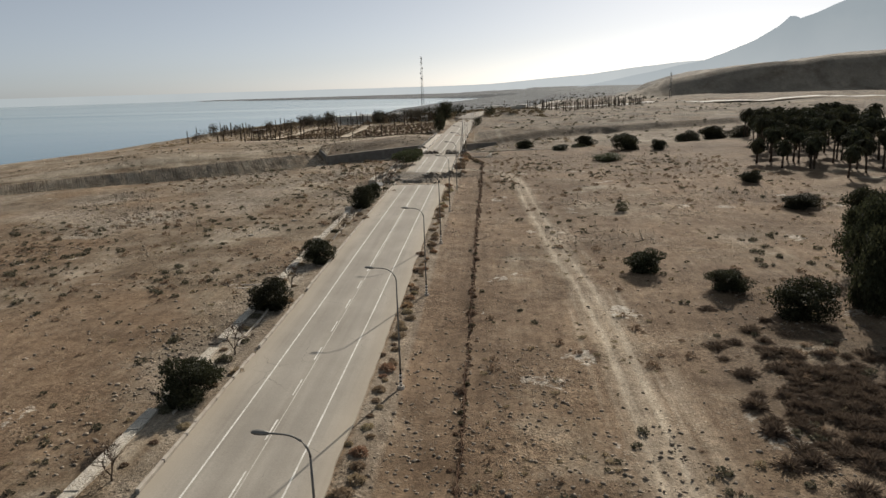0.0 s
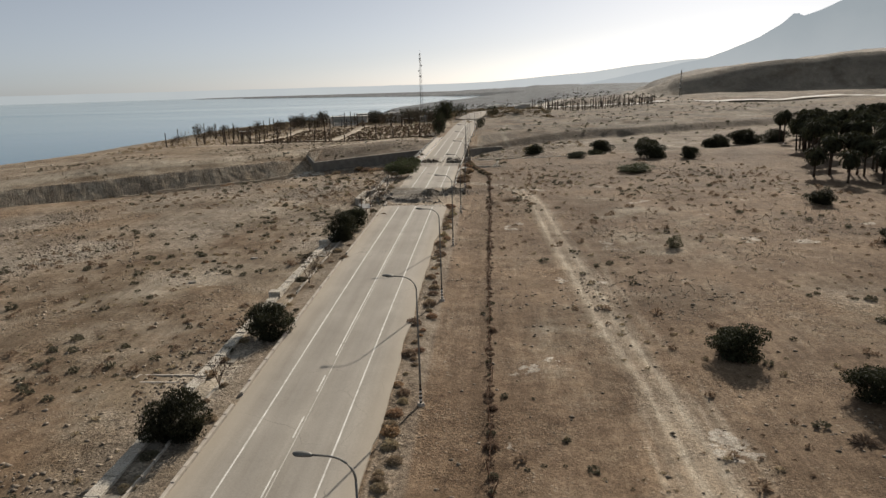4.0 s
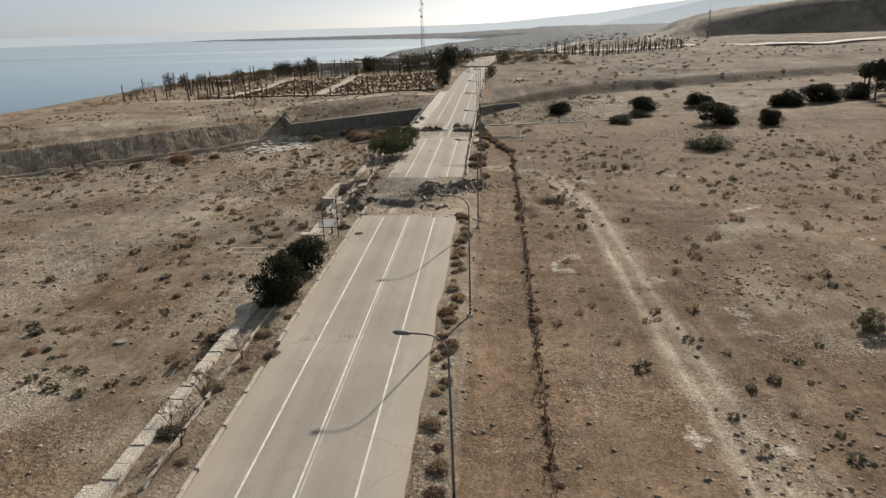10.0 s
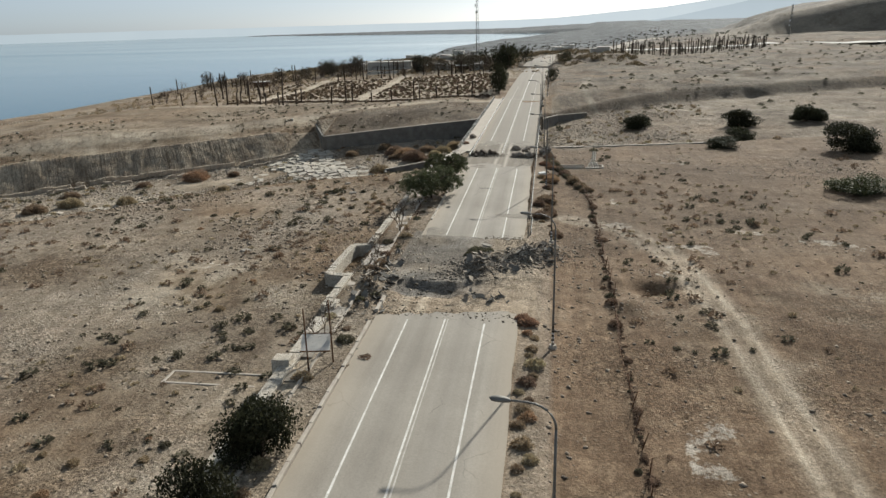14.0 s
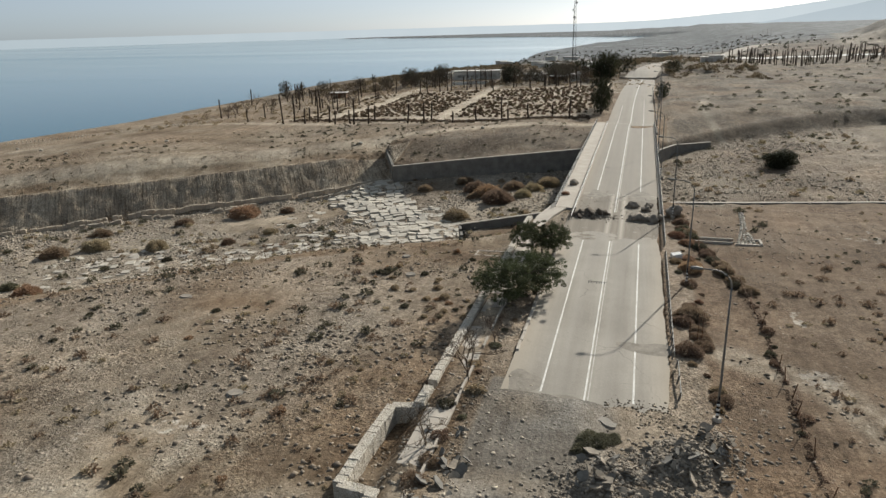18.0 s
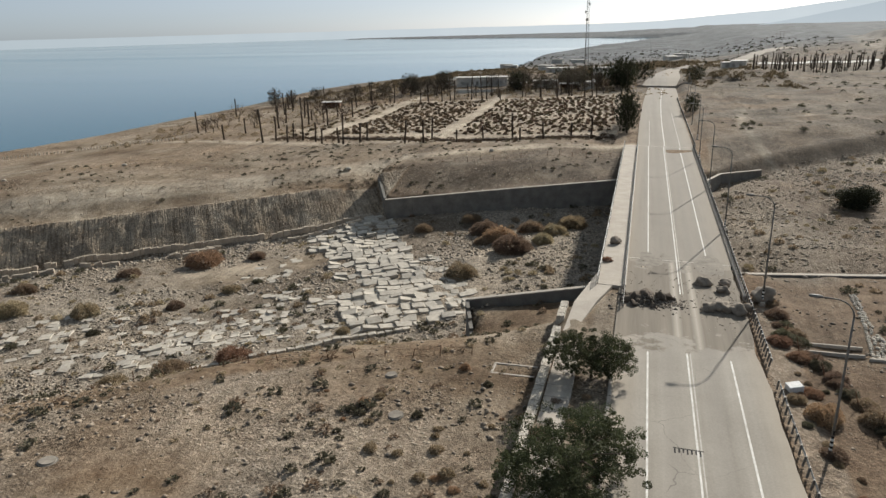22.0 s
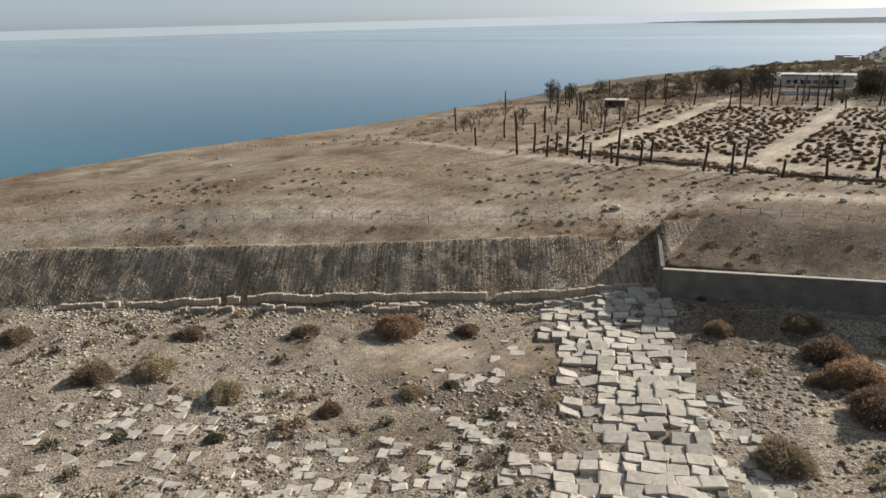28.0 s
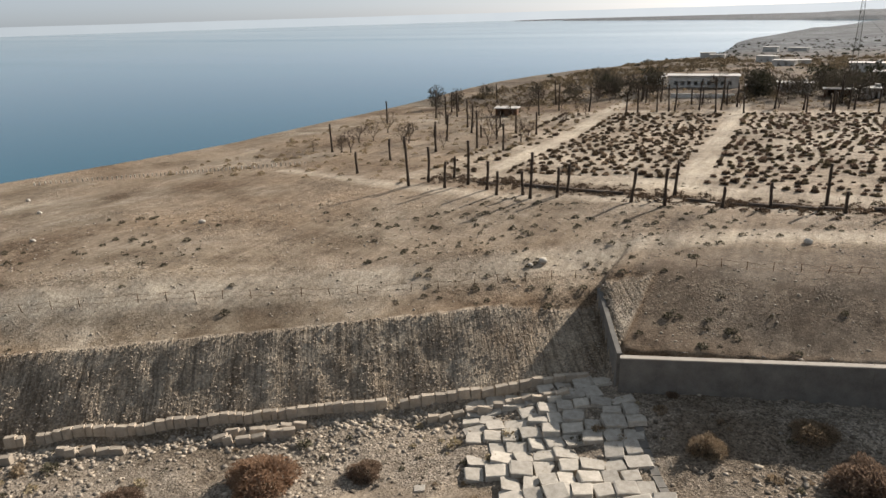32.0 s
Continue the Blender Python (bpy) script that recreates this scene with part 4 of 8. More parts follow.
def add_lines():
    for y0, y1 in ((-60, 170.0), (195.5, 236), (263.5, 350.5)):
        for x in (-3.6, 3.6):
            tagged(part("road_line", paint_line(x, y0, y1), PAINT), "worn white edge line on asphalt", "road marking", kind="structure")
    for y0, y1 in ((-60, 95.0), (95.2, 170.5), (195.0, 236.5), (251.5, 350.5)):
        tagged(part("road_line", paint_line(-0.12, y0, y1, (3.4, 4.6) if y0 < 0 else None, 0.14), PAINT), "worn broken white centre line", "road marking", kind="structure")
        tagged(part("road_line", paint_line(0.16, y0, y1, None, 0.1, True), PAINT_OLD), "faded second centre line", "road marking", kind="structure")
    tagged(part("road_line", paint_line(0.2, 352, 522, None, 0.2, bend=True), PAINT), "pale centre line beyond the bridge", "road marking", kind="structure")
    tagged(part("road_line", paint_line(-3.4, 352, 400, None, 0.15), PAINT_OLD), "faded edge line beyond the bridge", "road marking", kind="structure")
    tagged(part("road_line", paint_line(3.8, 352, 420, None, 0.15), PAINT_OLD), "faded edge line beyond the bridge", "road marking", kind="structure")


add_lines()

# kerbs
def add_kerbs():
    def run(x, y0, y1, wid, high, label):
        rnd = random.Random(int(y0))
        y = y0
        top = tagged(new("kerb"), label, "kerb", kind="structure")
        while y < y1:
            ln = min(rnd.choice((2.0, 2.0, 2.4)), y1 - y)
            if rnd.random() > 0.05:
                bm = bmesh.new()
                z = float(road_z(y + ln / 2)) - CROSS * x
                dz = rnd.uniform(-0.05, 0.03)
                vs = box(bm, -wid / 2, wid / 2, -ln / 2 + 0.015, ln / 2 - 0.015, -0.3, high + dz)
                bmesh.ops.bevel(bm, geom=[e for e in bm.edges], offset=0.025, segments=1, affect="EDGES")
                ob = part("kerb_stone", bm, CONCRETE_PALE, top)
                ob.matrix_basis = pose(x + rnd.uniform(-0.04, 0.04), y + ln / 2, z, rnd.uniform(-0.6, 0.6), 0, rnd.uniform(-1.2, 1.2))
            y += ln
    run(-6.98, 30, 175, 0.3, 0.16, "pale concrete kerb with gaps and shifted stones")
    run(-6.6, 202, 236, 0.3, 0.16, "pale concrete kerb on the stranded road")


add_kerbs()


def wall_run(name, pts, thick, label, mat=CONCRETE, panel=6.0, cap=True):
    """An upright wall through (x, y, bottom, top) points, cast in panels with a thin coping."""
    top = tagged(new(name), label, "retaining wall", kind="structure")
    for (ax, ay, a0, a1), (bx, by, b0, b1) in zip(pts, pts[1:]):
        d = Vector((bx - ax, by - ay, 0))
        ln = d.length
        k = max(1, round(ln / panel))
        nrm = Vector((-d.y, d.x, 0)).normalized() * thick / 2
        for i in range(k):
            f0, f1 = i / k + 0.0004, (i + 1) / k - 0.0004
            bm = bmesh.new()
            vs = []
            for f in (f0, f1):
                p = Vector((ax, ay, 0)) + d * f
                lo, hi = a0 + (b0 - a0) * f, a1 + (b1 - a1) * f
                vs.append([bm.verts.new((*(p + s * nrm).xy, h)) for s, h in ((1, lo), (-1, lo), (-1, hi), (1, hi))])
            for j in range(4):
                bm.faces.new((vs[0][j], vs[0][(j + 1) % 4], vs[1][(j + 1) % 4], vs[1][j]))
            bm.faces.new(vs[0][::-1])
            bm.faces.new(vs[1])
            bmesh.ops.recalc_face_normals(bm, faces=bm.faces)
            part("panel", bm, mat, top)
            if cap:
                bm = bmesh.new()
                w = nrm * 1.25
                cs = []
                for f in (f0, f1):
                    p = Vector((ax, ay, 0)) + d * f
                    hi = a1 + (b1 - a1) * f
                    cs.append([bm.verts.new((*(p + s * w).xy, h)) for s, h in ((1, hi + 0.003), (-1, hi + 0.003), (-1, hi + 0.14), (1, hi + 0.14))])
                for j in range(4):
                    bm.faces.new((cs[0][j], cs[0][(j + 1) % 4], cs[1][(j + 1) % 4], cs[1][j]))
                bm.faces.new(cs[0][::-1])
                bm.faces.new(cs[1])
                bmesh.ops.recalc_face_normals(bm, faces=bm.faces)
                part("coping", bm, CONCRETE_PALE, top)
    return top


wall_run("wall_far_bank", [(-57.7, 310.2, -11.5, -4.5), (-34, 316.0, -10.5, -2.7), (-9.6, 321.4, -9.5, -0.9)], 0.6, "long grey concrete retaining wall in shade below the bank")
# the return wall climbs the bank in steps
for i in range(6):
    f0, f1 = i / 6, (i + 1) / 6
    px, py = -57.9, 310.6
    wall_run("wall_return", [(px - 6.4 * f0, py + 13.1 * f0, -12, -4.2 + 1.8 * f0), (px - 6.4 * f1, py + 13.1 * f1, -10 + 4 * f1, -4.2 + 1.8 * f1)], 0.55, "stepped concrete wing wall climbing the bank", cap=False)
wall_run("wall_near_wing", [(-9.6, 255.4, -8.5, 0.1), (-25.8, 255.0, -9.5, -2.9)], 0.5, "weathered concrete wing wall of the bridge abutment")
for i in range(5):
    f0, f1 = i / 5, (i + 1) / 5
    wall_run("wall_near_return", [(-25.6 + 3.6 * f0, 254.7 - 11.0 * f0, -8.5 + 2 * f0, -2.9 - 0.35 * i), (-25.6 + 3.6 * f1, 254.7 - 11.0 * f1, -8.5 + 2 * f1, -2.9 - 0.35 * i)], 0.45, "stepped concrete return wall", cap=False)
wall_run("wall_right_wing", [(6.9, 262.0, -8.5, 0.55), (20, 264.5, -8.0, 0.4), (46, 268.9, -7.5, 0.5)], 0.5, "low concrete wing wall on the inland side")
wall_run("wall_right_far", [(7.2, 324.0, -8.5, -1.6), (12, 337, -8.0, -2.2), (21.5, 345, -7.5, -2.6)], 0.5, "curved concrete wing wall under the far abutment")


# the bridge
def add_bridge():
    Y0, Y1 = 252.0, 351.0
    br = tagged(new("bridge"), "straight concrete road bridge over the dry wadi with a walkway", "bridge", kind="structure")
    flat = lambda v: (lambda y: v)
    bm = bmesh.new()
    strip(bm, flat(-6.0), flat(6.5), [262.9, 290, 320, Y1], 0.0, 0.5)
    part("deck", bm, ASPHALT, br)
    bm = bmesh.new()
    strip(bm, flat(-9.35), flat(-6.25), [Y0, 265, 290, 320, Y1], 0.14, 0.4)
    part("walkway", bm, CONCRETE_PALE, br, "pale pinkish concrete walkway")
    for x0, x1, name in ((-6.24, -6.02, "kerb"), (6.5, 6.9, "edge_beam")):
        bm = bmesh.new()
        strip(bm, flat(x0), flat(x1), [Y0, 290, 320, Y1], 0.26, 0.9)
        part(name, bm, CONCRETE_PALE, br)
    for x in (-4.2, -1.4, 1.4, 4.2):
        bm = bmesh.new()
        strip(bm, flat(x - 0.35), flat(x + 0.35), [263.5, 290, 320, 347], -0.5, 1.2)
        part("girder", bm, CONCRETE, br)
    for y in (282, 301, 320):
        bm = bmesh.new()
        box(bm, -6.3, 6.6, y - 0.5, y + 0.5, -11, float(road_z(y)) - 1.75)
        part("pier", bm, CONCRETE, br)
    for y in (262.6, 347.5):
        bm = bmesh.new()
        box(bm, -9.3, 6.8, y - 1.2, y + 1.2, -9, float(road_z(y)) - 0.52)
        part("abutment", bm, CONCRETE, br)
    # slanting brackets under the walkway
    y = 264.0
    while y < Y1 - 3:
        bm = bmesh.new()
        z = float(road_z(y)) + CROSS * 6
        a, b = Vector((-9.25, y, z - 0.2)), Vector((-6.3, y, z - 1.9))
        vs = []
        for p, w in ((a, 0.12), (b, 0.2)):
            vs.append([bm.verts.new(p + Vector((0, s * w, h))) for s, h in ((-1, 0), (1, 0), (1, -0.35), (-1, -0.35))])
        for j in range(4):
            bm.faces.new((vs[0][j], vs[0][(j + 1) % 4], vs[1][(j + 1) % 4], vs[1][j]))
        bm.faces.new(vs[0][::-1])
        bm.faces.new(vs[1])
        bmesh.ops.recalc_face_normals(bm, faces=bm.faces)
        part("bracket", bm, CONCRETE, br)
        y += 4.0
    for y in (263.0, Y1 - 0.1):
        bm = bmesh.new()
        strip(bm, flat(-6.0), flat(6.5), [y - 0.09, y + 0.09], 0.004)
        part("expansion_joint", bm, PAINT_OLD, br)
    return br


add_bridge()


def guard_rail(name, x, y0, y1, gap, height, rails, post_w, label, slant=0.0, base=None, beam=True):
    """Posts with long rails. rails: heights of tubes or of the steel beam."""
    top = tagged(new(name), label, "railing", kind="structure")
    bm = bmesh.new()
    box(bm, -post_w / 2, post_w / 2, -post_w / 2, post_w / 2, -0.1, height)
    if slant:
        for v in bm.verts:
            if v.co.z > 0.1:
                v.co.x += slant
    me = bpy.data.meshes.new("post")
    bm.to_mesh(me)
    bm.free()
    me.materials.append(POLE)
    rnd = random.Random(5)
    y = y0
    zz = base or (lambda yy: float(road_z(yy)) - CROSS * x)
    while y <= y1:
        ob = part("post", me, None, top)
        ob.matrix_basis = pose(x, y, zz(y), rnd.uniform(-3, 3), rnd.uniform(-3, 3), rnd.uniform(-6, 6))
        y += gap
    for h in rails:
        bm = bmesh.new()
        prof = ((0.0, -0.15), (0.045, -0.1), (0.0, 0.0), (0.045, 0.1), (0.0, 0.15)) if beam else ((-0.03, -0.03), (0.03, -0.03), (0.03, 0.03), (-0.03, 0.03), (-0.03, -0.03))
        rows = []
        for yy in np.arange(y0 - 0.3, y1 + 0.6, 2.0):
            z = zz(yy) + h + wander(yy, 7, 0.03, 51)
            rows.append([bm.verts.new((x + slant * h / height + px + (0.07 if beam else 0), yy, z + pz)) for px, pz in prof])
        for p, q in zip(rows, rows[1:]):
            for i in range(len(prof) - 1):
                bm.faces.new((p[i], p[i + 1], q[i + 1], q[i]))
        part("rail", bm, STEEL, top)
    return top


wz = lambda y: float(road_z(y)) + CROSS * 9.2 + 0.14
guard_rail("walkway_railing", -9.25, 252, 351, 1.5, 1.05, (0.35, 0.7, 1.05), 0.07, "thin grey steel railing along the bridge walkway", base=wz, beam=False)
guard_rail("inner_guard_rail", -6.13, 246, 350.5, 1.0, 0.78, (0.62,), 0.14, "steel crash barrier between carriageway and walkway", slant=-0.14)
guard_rail("right_guard_rail", 6.75, 236, 352, 1.0, 0.8, (0.64,), 0.14, "steel crash barrier on the bridge edge", slant=0.12)
guard_rail("right_guard_rail", 6.75, 204, 233, 1.33, 0.75, (0.55,), 0.13, "bent steel crash barrier on the stranded road", slant=0.1)
guard_rail("right_guard_rail", 7.0, 197.0, 202.6, 2.7, 0.7, (0.5,), 0.13, "short torn-off length of steel crash barrier", slant=0.12)
guard_rail("right_guard_rail", 7.3, 352, 470, 2.0, 0.75, (0.6,), 0.12, "steel crash barrier beyond the bridge")


# ---- mesh tools for things ----
def quads_mesh(name, centre, ux, uy, mat):
    """Many small leaves or chips: quads round their centres."""
    centre, ux, uy = (np.asarray(a, np.float32) for a in (centre, ux, uy))
    n = len(centre)
    co = np.stack([centre - ux - uy * 0.6, centre + ux * 0.7 - uy, centre + ux + uy * 0.8, centre - ux * 0.6 + uy], 1)
    return poly_mesh(name, co.reshape(-1, 3), np.arange(4 * n).reshape(n, 4), mat)


def poly_mesh(name, co, faces, mat, flat=True):
    me = bpy.data.meshes.new(name)
    faces = np.asarray(faces, np.int32)
    k = faces.shape[1]
    me.vertices.add(len(co))
    me.vertices.foreach_set("co", np.asarray(co, np.float32).ravel())
    me.loops.add(faces.size)
    me.loops.foreach_set("vertex_index", faces.ravel())
    me.polygons.add(len(faces))
    me.polygons.foreach_set("loop_start", np.arange(0, faces.size, k, dtype=np.int32))
    me.polygons.foreach_set("loop_total", np.full(len(faces), k, np.int32))
    me.update(calc_edges=True)
    me.materials.append(mat)
    return me


def rand_dirs(rng, n):
    v = rng.normal(size=(n, 3))
    return v / np.linalg.norm(v, axis=1, keepdims=True)


def crown_mesh(name, seed, r, h, leaves, size, mat, lobes=9, lift=0.0, flat=1.0, small=0.28, large=0.55, spread=0.62, mid=0.5):
    """Leaves gathered in uneven lobes, so that the outline has gaps."""
    rng = np.random.default_rng(seed)
    lc = rand_dirs(rng, lobes) * rng.uniform(0.1, 1, (lobes, 1)) ** 0.45 * 1.25
    lc[:, :2] *= spread * r
    lc[:, 2] = lift + h * (mid + 0.27 * lc[:, 2] * flat)
    lr = r * rng.uniform(small, large, lobes)
    w = rng.integers(0, lobes, leaves)
    d = rand_dirs(rng, leaves)
    rad = lr[w] * rng.uniform(0.35, 1.0, leaves) ** 0.5 * rng.uniform(0.82, 1.12, leaves)
    c = lc[w] + d * rad[:, None] * np.array((1, 1, min(1.0, h / (1.7 * r)) * 1.0))
    c[:, 2] = np.maximum(c[:, 2], lift * 0.6 + 0.03 * rng.uniform(0.5, 3, leaves))
    a = rand_dirs(rng, leaves)
    b = np.cross(a, rand_dirs(rng, leaves))
    b /= np.linalg.norm(b, axis=1, keepdims=True) + 1e-6
    s = size * rng.uniform(0.6, 1.5, leaves)[:, None]
    return quads_mesh(name, c, a * s, b * s * 0.55, mat)


def spiky_mesh(name, seed, r, h, blades, mat, thick=0.02, tuft=0.06):
    """A dry desert shrub: thin twigs that fan out from the root, with small tufts at their ends."""
    rng = np.random.default_rng(seed)
    az, el = rng.uniform(0, 2 * np.pi, blades), np.arcsin(rng.uniform(0.08, 0.98, blades))
    ln = rng.uniform(0.6, 1.08, blades)
    lob = 1 + 0.25 * np.sin(az * 3 + seed) + 0.12 * np.sin(az * 7 + 2 * seed)
    tip = np.stack([np.cos(az) * np.cos(el) * r * lob, np.sin(az) * np.cos(el) * r * lob, np.sin(el) * h], 1) * ln[:, None]
    root = tip * rng.uniform(0.02, 0.45, blades)[:, None]
    side = np.cross(tip - root, rand_dirs(rng, blades))
    side /= np.linalg.norm(side, axis=1, keepdims=True) + 1e-6
    mid, half = (root + tip) / 2, (tip - root) / 2
    if not tuft:
        return quads_mesh(name, mid, half, side * thick * r, mat)
    c1 = np.concatenate([mid, tip * rng.uniform(0.7, 1.0, blades)[:, None], tip * rng.uniform(0.5, 1.0, blades)[:, None]])
    t1, t2 = rand_dirs(rng, blades), rand_dirs(rng, blades)
    u = np.concatenate([half, t1 * tuft * r, t2 * tuft * r])
    v = np.concatenate([side * thick * r / 0.5, np.cross(t1, t2) * 0.75 * tuft * r, np.cross(t2, rand_dirs(rng, blades)) * 0.75 * tuft * r])
    return quads_mesh(name, c1, u, v, mat)


def mound_mesh(name, seed, n, size, mat):
    """A small rounded shrub: fine leaves and twig ends over an uneven dome."""
    rng = np.random.default_rng(seed)
    d = rand_dirs(rng, n)
    d[:, 2] = np.abs(d[:, 2])
    az = np.arctan2(d[:, 1], d[:, 0])
    k = rng.uniform(0.45, 1.0, n) ** 0.4 * (1 + 0.1 * np.sin(3 * az + seed) + 0.08 * np.sin(5 * az + 2 * seed))
    c = d * k[:, None] * np.array((0.95, 0.95, 0.75))
    a = rand_dirs(rng, n) * 0.7 + d * 0.6
    b = np.cross(a, rand_dirs(rng, n))
    s = size * rng.uniform(0.6, 1.4, (n, 1))
    heart = np.arange(n) % 6 == 0
    c[heart] *= 0.8
    s[heart] *= 2.2
    return quads_mesh(name, c, a * s, b * s * 0.5, mat)


def tube(bm, pts, radii, sides=7, cap=True):
    """A round bar through points."""
    rings = []
    pts = [Vector(p) for p in pts]
    for i, (p, r) in enumerate(zip(pts, radii)):
        d = (pts[min(i + 1, len(pts) - 1)] - pts[max(i - 1, 0)]).normalized()
        a = d.orthogonal().normalized() if abs(d.z) < 0.9 else Vector((1, 0, 0))
        a = (a - d * a.dot(d)).normalized()
        b = d.cross(a)
        rings.append([bm.verts.new(p + (a * math.cos(k * 2 * math.pi / sides) + b * math.sin(k * 2 * math.pi / sides)) * r) for k in range(sides)])
    for p, q in zip(rings, rings[1:]):
        for k in range(sides):
            f = bm.faces.new((p[k], p[(k + 1) % sides], q[(k + 1) % sides], q[k]))
            f.smooth = True
    if cap:
        bm.faces.new(rings[0][::-1])
        bm.faces.new(rings[-1])


def rock_bm(seed, sx, sy, sz, rough=0.22, sub=2):
    bm = bmesh.new()
    bmesh.ops.create_icosphere(bm, subdivisions=sub, radius=1)
    o = Vector((seed * 3.7, seed * 1.3, 0))
    for v in bm.verts:
        k = 1 + rough * (noise.noise(v.co * 1.1 + o) + 0.5 * noise.noise(v.co * 2.7 + o)) * 1.6
        v.co = Vector((v.co.x * sx, v.co.y * sy, max(v.co.z, -0.55) * sz)) * k
    for f in bm.faces:
        f.smooth = True
    return bm


def stones_mesh(name, places, sizes, mat, seed=1, flat=0.6):
    """Loose stones in one mesh: uneven eight-sided lumps, each turned its own way."""
    rng = np.random.default_rng(seed)
    n = len(places)
    base = np.array([(1, 0, 0), (0, 1, 0), (-1, 0, 0), (0, -1, 0), (0, 0, 1), (0, 0, -0.7)], float)
    tri = np.array([(0, 1, 4), (1, 2, 4), (2, 3, 4), (3, 0, 4), (1, 0, 5), (2, 1, 5), (3, 2, 5), (0, 3, 5)])
    v = base[None] * rng.uniform(0.6, 1.25, (n, 6, 1)) + rng.uniform(-0.22, 0.22, (n, 6, 3))
    v = v * (np.array((1, 1, flat))[None, None] * np.asarray(sizes)[:, None, None])
    a = rng.uniform(0, 2 * np.pi, n)
    c, s = np.cos(a)[:, None], np.sin(a)[:, None]
    x, y = v[..., 0] * c - v[..., 1] * s, v[..., 0] * s + v[..., 1] * c
    v = np.stack([x, y, v[..., 2]], -1) + np.asarray(places)[:, None, :]
    f = (tri[None] + (np.arange(n) * 6)[:, None, None]).reshape(-1, 3)
    return poly_mesh(name, v.reshape(-1, 3), f, mat)


def at_ground(xy, sink=0.0):
    xy = np.asarray(xy, float)
    return np.column_stack([xy, ground(xy[:, 0], xy[:, 1]) - sink])


def scatter_mesh(name, template, places, scales, mat, seed=3):
    """Many copies of a quad template joined into one mesh, for what nobody could count."""
    rng = np.random.default_rng(seed)
    t = np.empty(len(template.vertices) * 3, np.float32)
    template.vertices.foreach_get("co", t)
    t = t.reshape(-1, 3)
    n = len(places)
    a = rng.uniform(0, 2 * np.pi, n)
    c, s = np.cos(a)[:, None], np.sin(a)[:, None]
    sc = np.asarray(scales)[:, None]
    sz = sc * rng.uniform(0.75, 1.2, (n, 1))
    v = np.stack([(t[None, :, 0] * c - t[None, :, 1] * s) * sc, (t[None, :, 0] * s + t[None, :, 1] * c) * sc, t[None, :, 2] * sz], -1) + np.asarray(places)[:, None, :]
    q = np.arange(len(t)).reshape(-1, 4)
    f = (q[None] + (np.arange(n) * len(t))[:, None, None]).reshape(-1, 4)
    return poly_mesh(name, v.reshape(-1, 3), f, mat)


# ---- street lamps ----
def street_lamp(x, y, z, reach=2.0, leg=True):
    """A tall steel pole, bent over towards the road, striped at its foot."""
    top = tagged(new("street_lamp"), "tall grey street lamp with a curved arm and a striped foot", "street lamp", "lamps along the road")
    bm = bmesh.new()
    tube(bm, [(0, 0, -0.2), (0, 0, 4), (0, 0, 8), (0, 0, 10.7)], (0.105, 0.09, 0.075, 0.062), 9)
    part("pole", bm, POLE, top)
    bm = bmesh.new()
    pts = [(0, 0, 10.68)] + [(-1.35 * (1 - math.cos(a)), 0, 10.7 + 1.25 * math.sin(a)) for a in np.linspace(0.15, 1.5, 7)] + [(-reach, 0, 12.0)]
    tube(bm, pts, [0.06] * 5 + [0.05] * (len(pts) - 5), 7)
    part("arm", bm, POLE, top)
    bm = bmesh.new()
    bmesh.ops.create_uvsphere(bm, u_segments=12, v_segments=8, radius=1)
    for v in bm.verts:
        v.co = Vector((v.co.x * 0.5, v.co.y * (0.19 - 0.05 * v.co.x), max(v.co.z, -0.35) * 0.15))
    for f in bm.faces:
        f.smooth = True
    head = part("lamp_head", bm, POLE, top, "flat dark luminaire")
    head.matrix_basis = pose(-reach - 0.42, 0, 12.02, 0, 5, 0)
    bm = bmesh.new()
    bmesh.ops.create_uvsphere(bm, u_segments=10, v_segments=5, radius=1)
    for v in bm.verts:
        v.co = Vector((v.co.x * 0.3, v.co.y * 0.13, min(v.co.z, 0) * 0.07 - 0.05))
    part("lamp_glass", bm, GLASS_GREY, head, "dusty glass bowl")
    for i in range(7):
        bm = bmesh.new()
        tube(bm, [(0, 0, 0.25 + 0.2 * i), (0, 0, 0.44 + 0.2 * i)], (0.115, 0.115), 10)
        part("band", bm, WHITE if i % 2 else BLACK, top, "white painted band" if i % 2 else "black painted band")
    bm = bmesh.new()
    bmesh.ops.create_cone(bm, cap_ends=True, segments=10, radius1=0.42, radius2=0.3, depth=0.5)
    foot = part("footing", bm, CONCRETE_PALE, top, "whitened concrete footing")
    foot.matrix_basis = pose(0, 0, 0.02)
    bm = bmesh.new()
    box(bm, -0.06, 0.06, -0.115, -0.1, 1.75, 2.1)
    part("hatch", bm, BLACK, top)
    top.matrix_basis = pose(x, y, z, 0, 0, 0)
    return top


LAMP = street_lamp(9.6, 55.0, gz(9.6, 55.0))
for i, (x, y) in enumerate(((9.4, 24.6), (9.6, 82.7), (9.64, 110.5), (9.6, 138.9), (9.8, 167.0), (9.7, 195.4), (8.9, 223.4), (8.3, 251.2))):
    copy_thing(LAMP, pose(x, y, gz(x, y) + (0.15 if y > 240 else 0), random.uniform(-0.6, 0.6), random.uniform(-0.8, 0.3), random.uniform(-4, 4)))
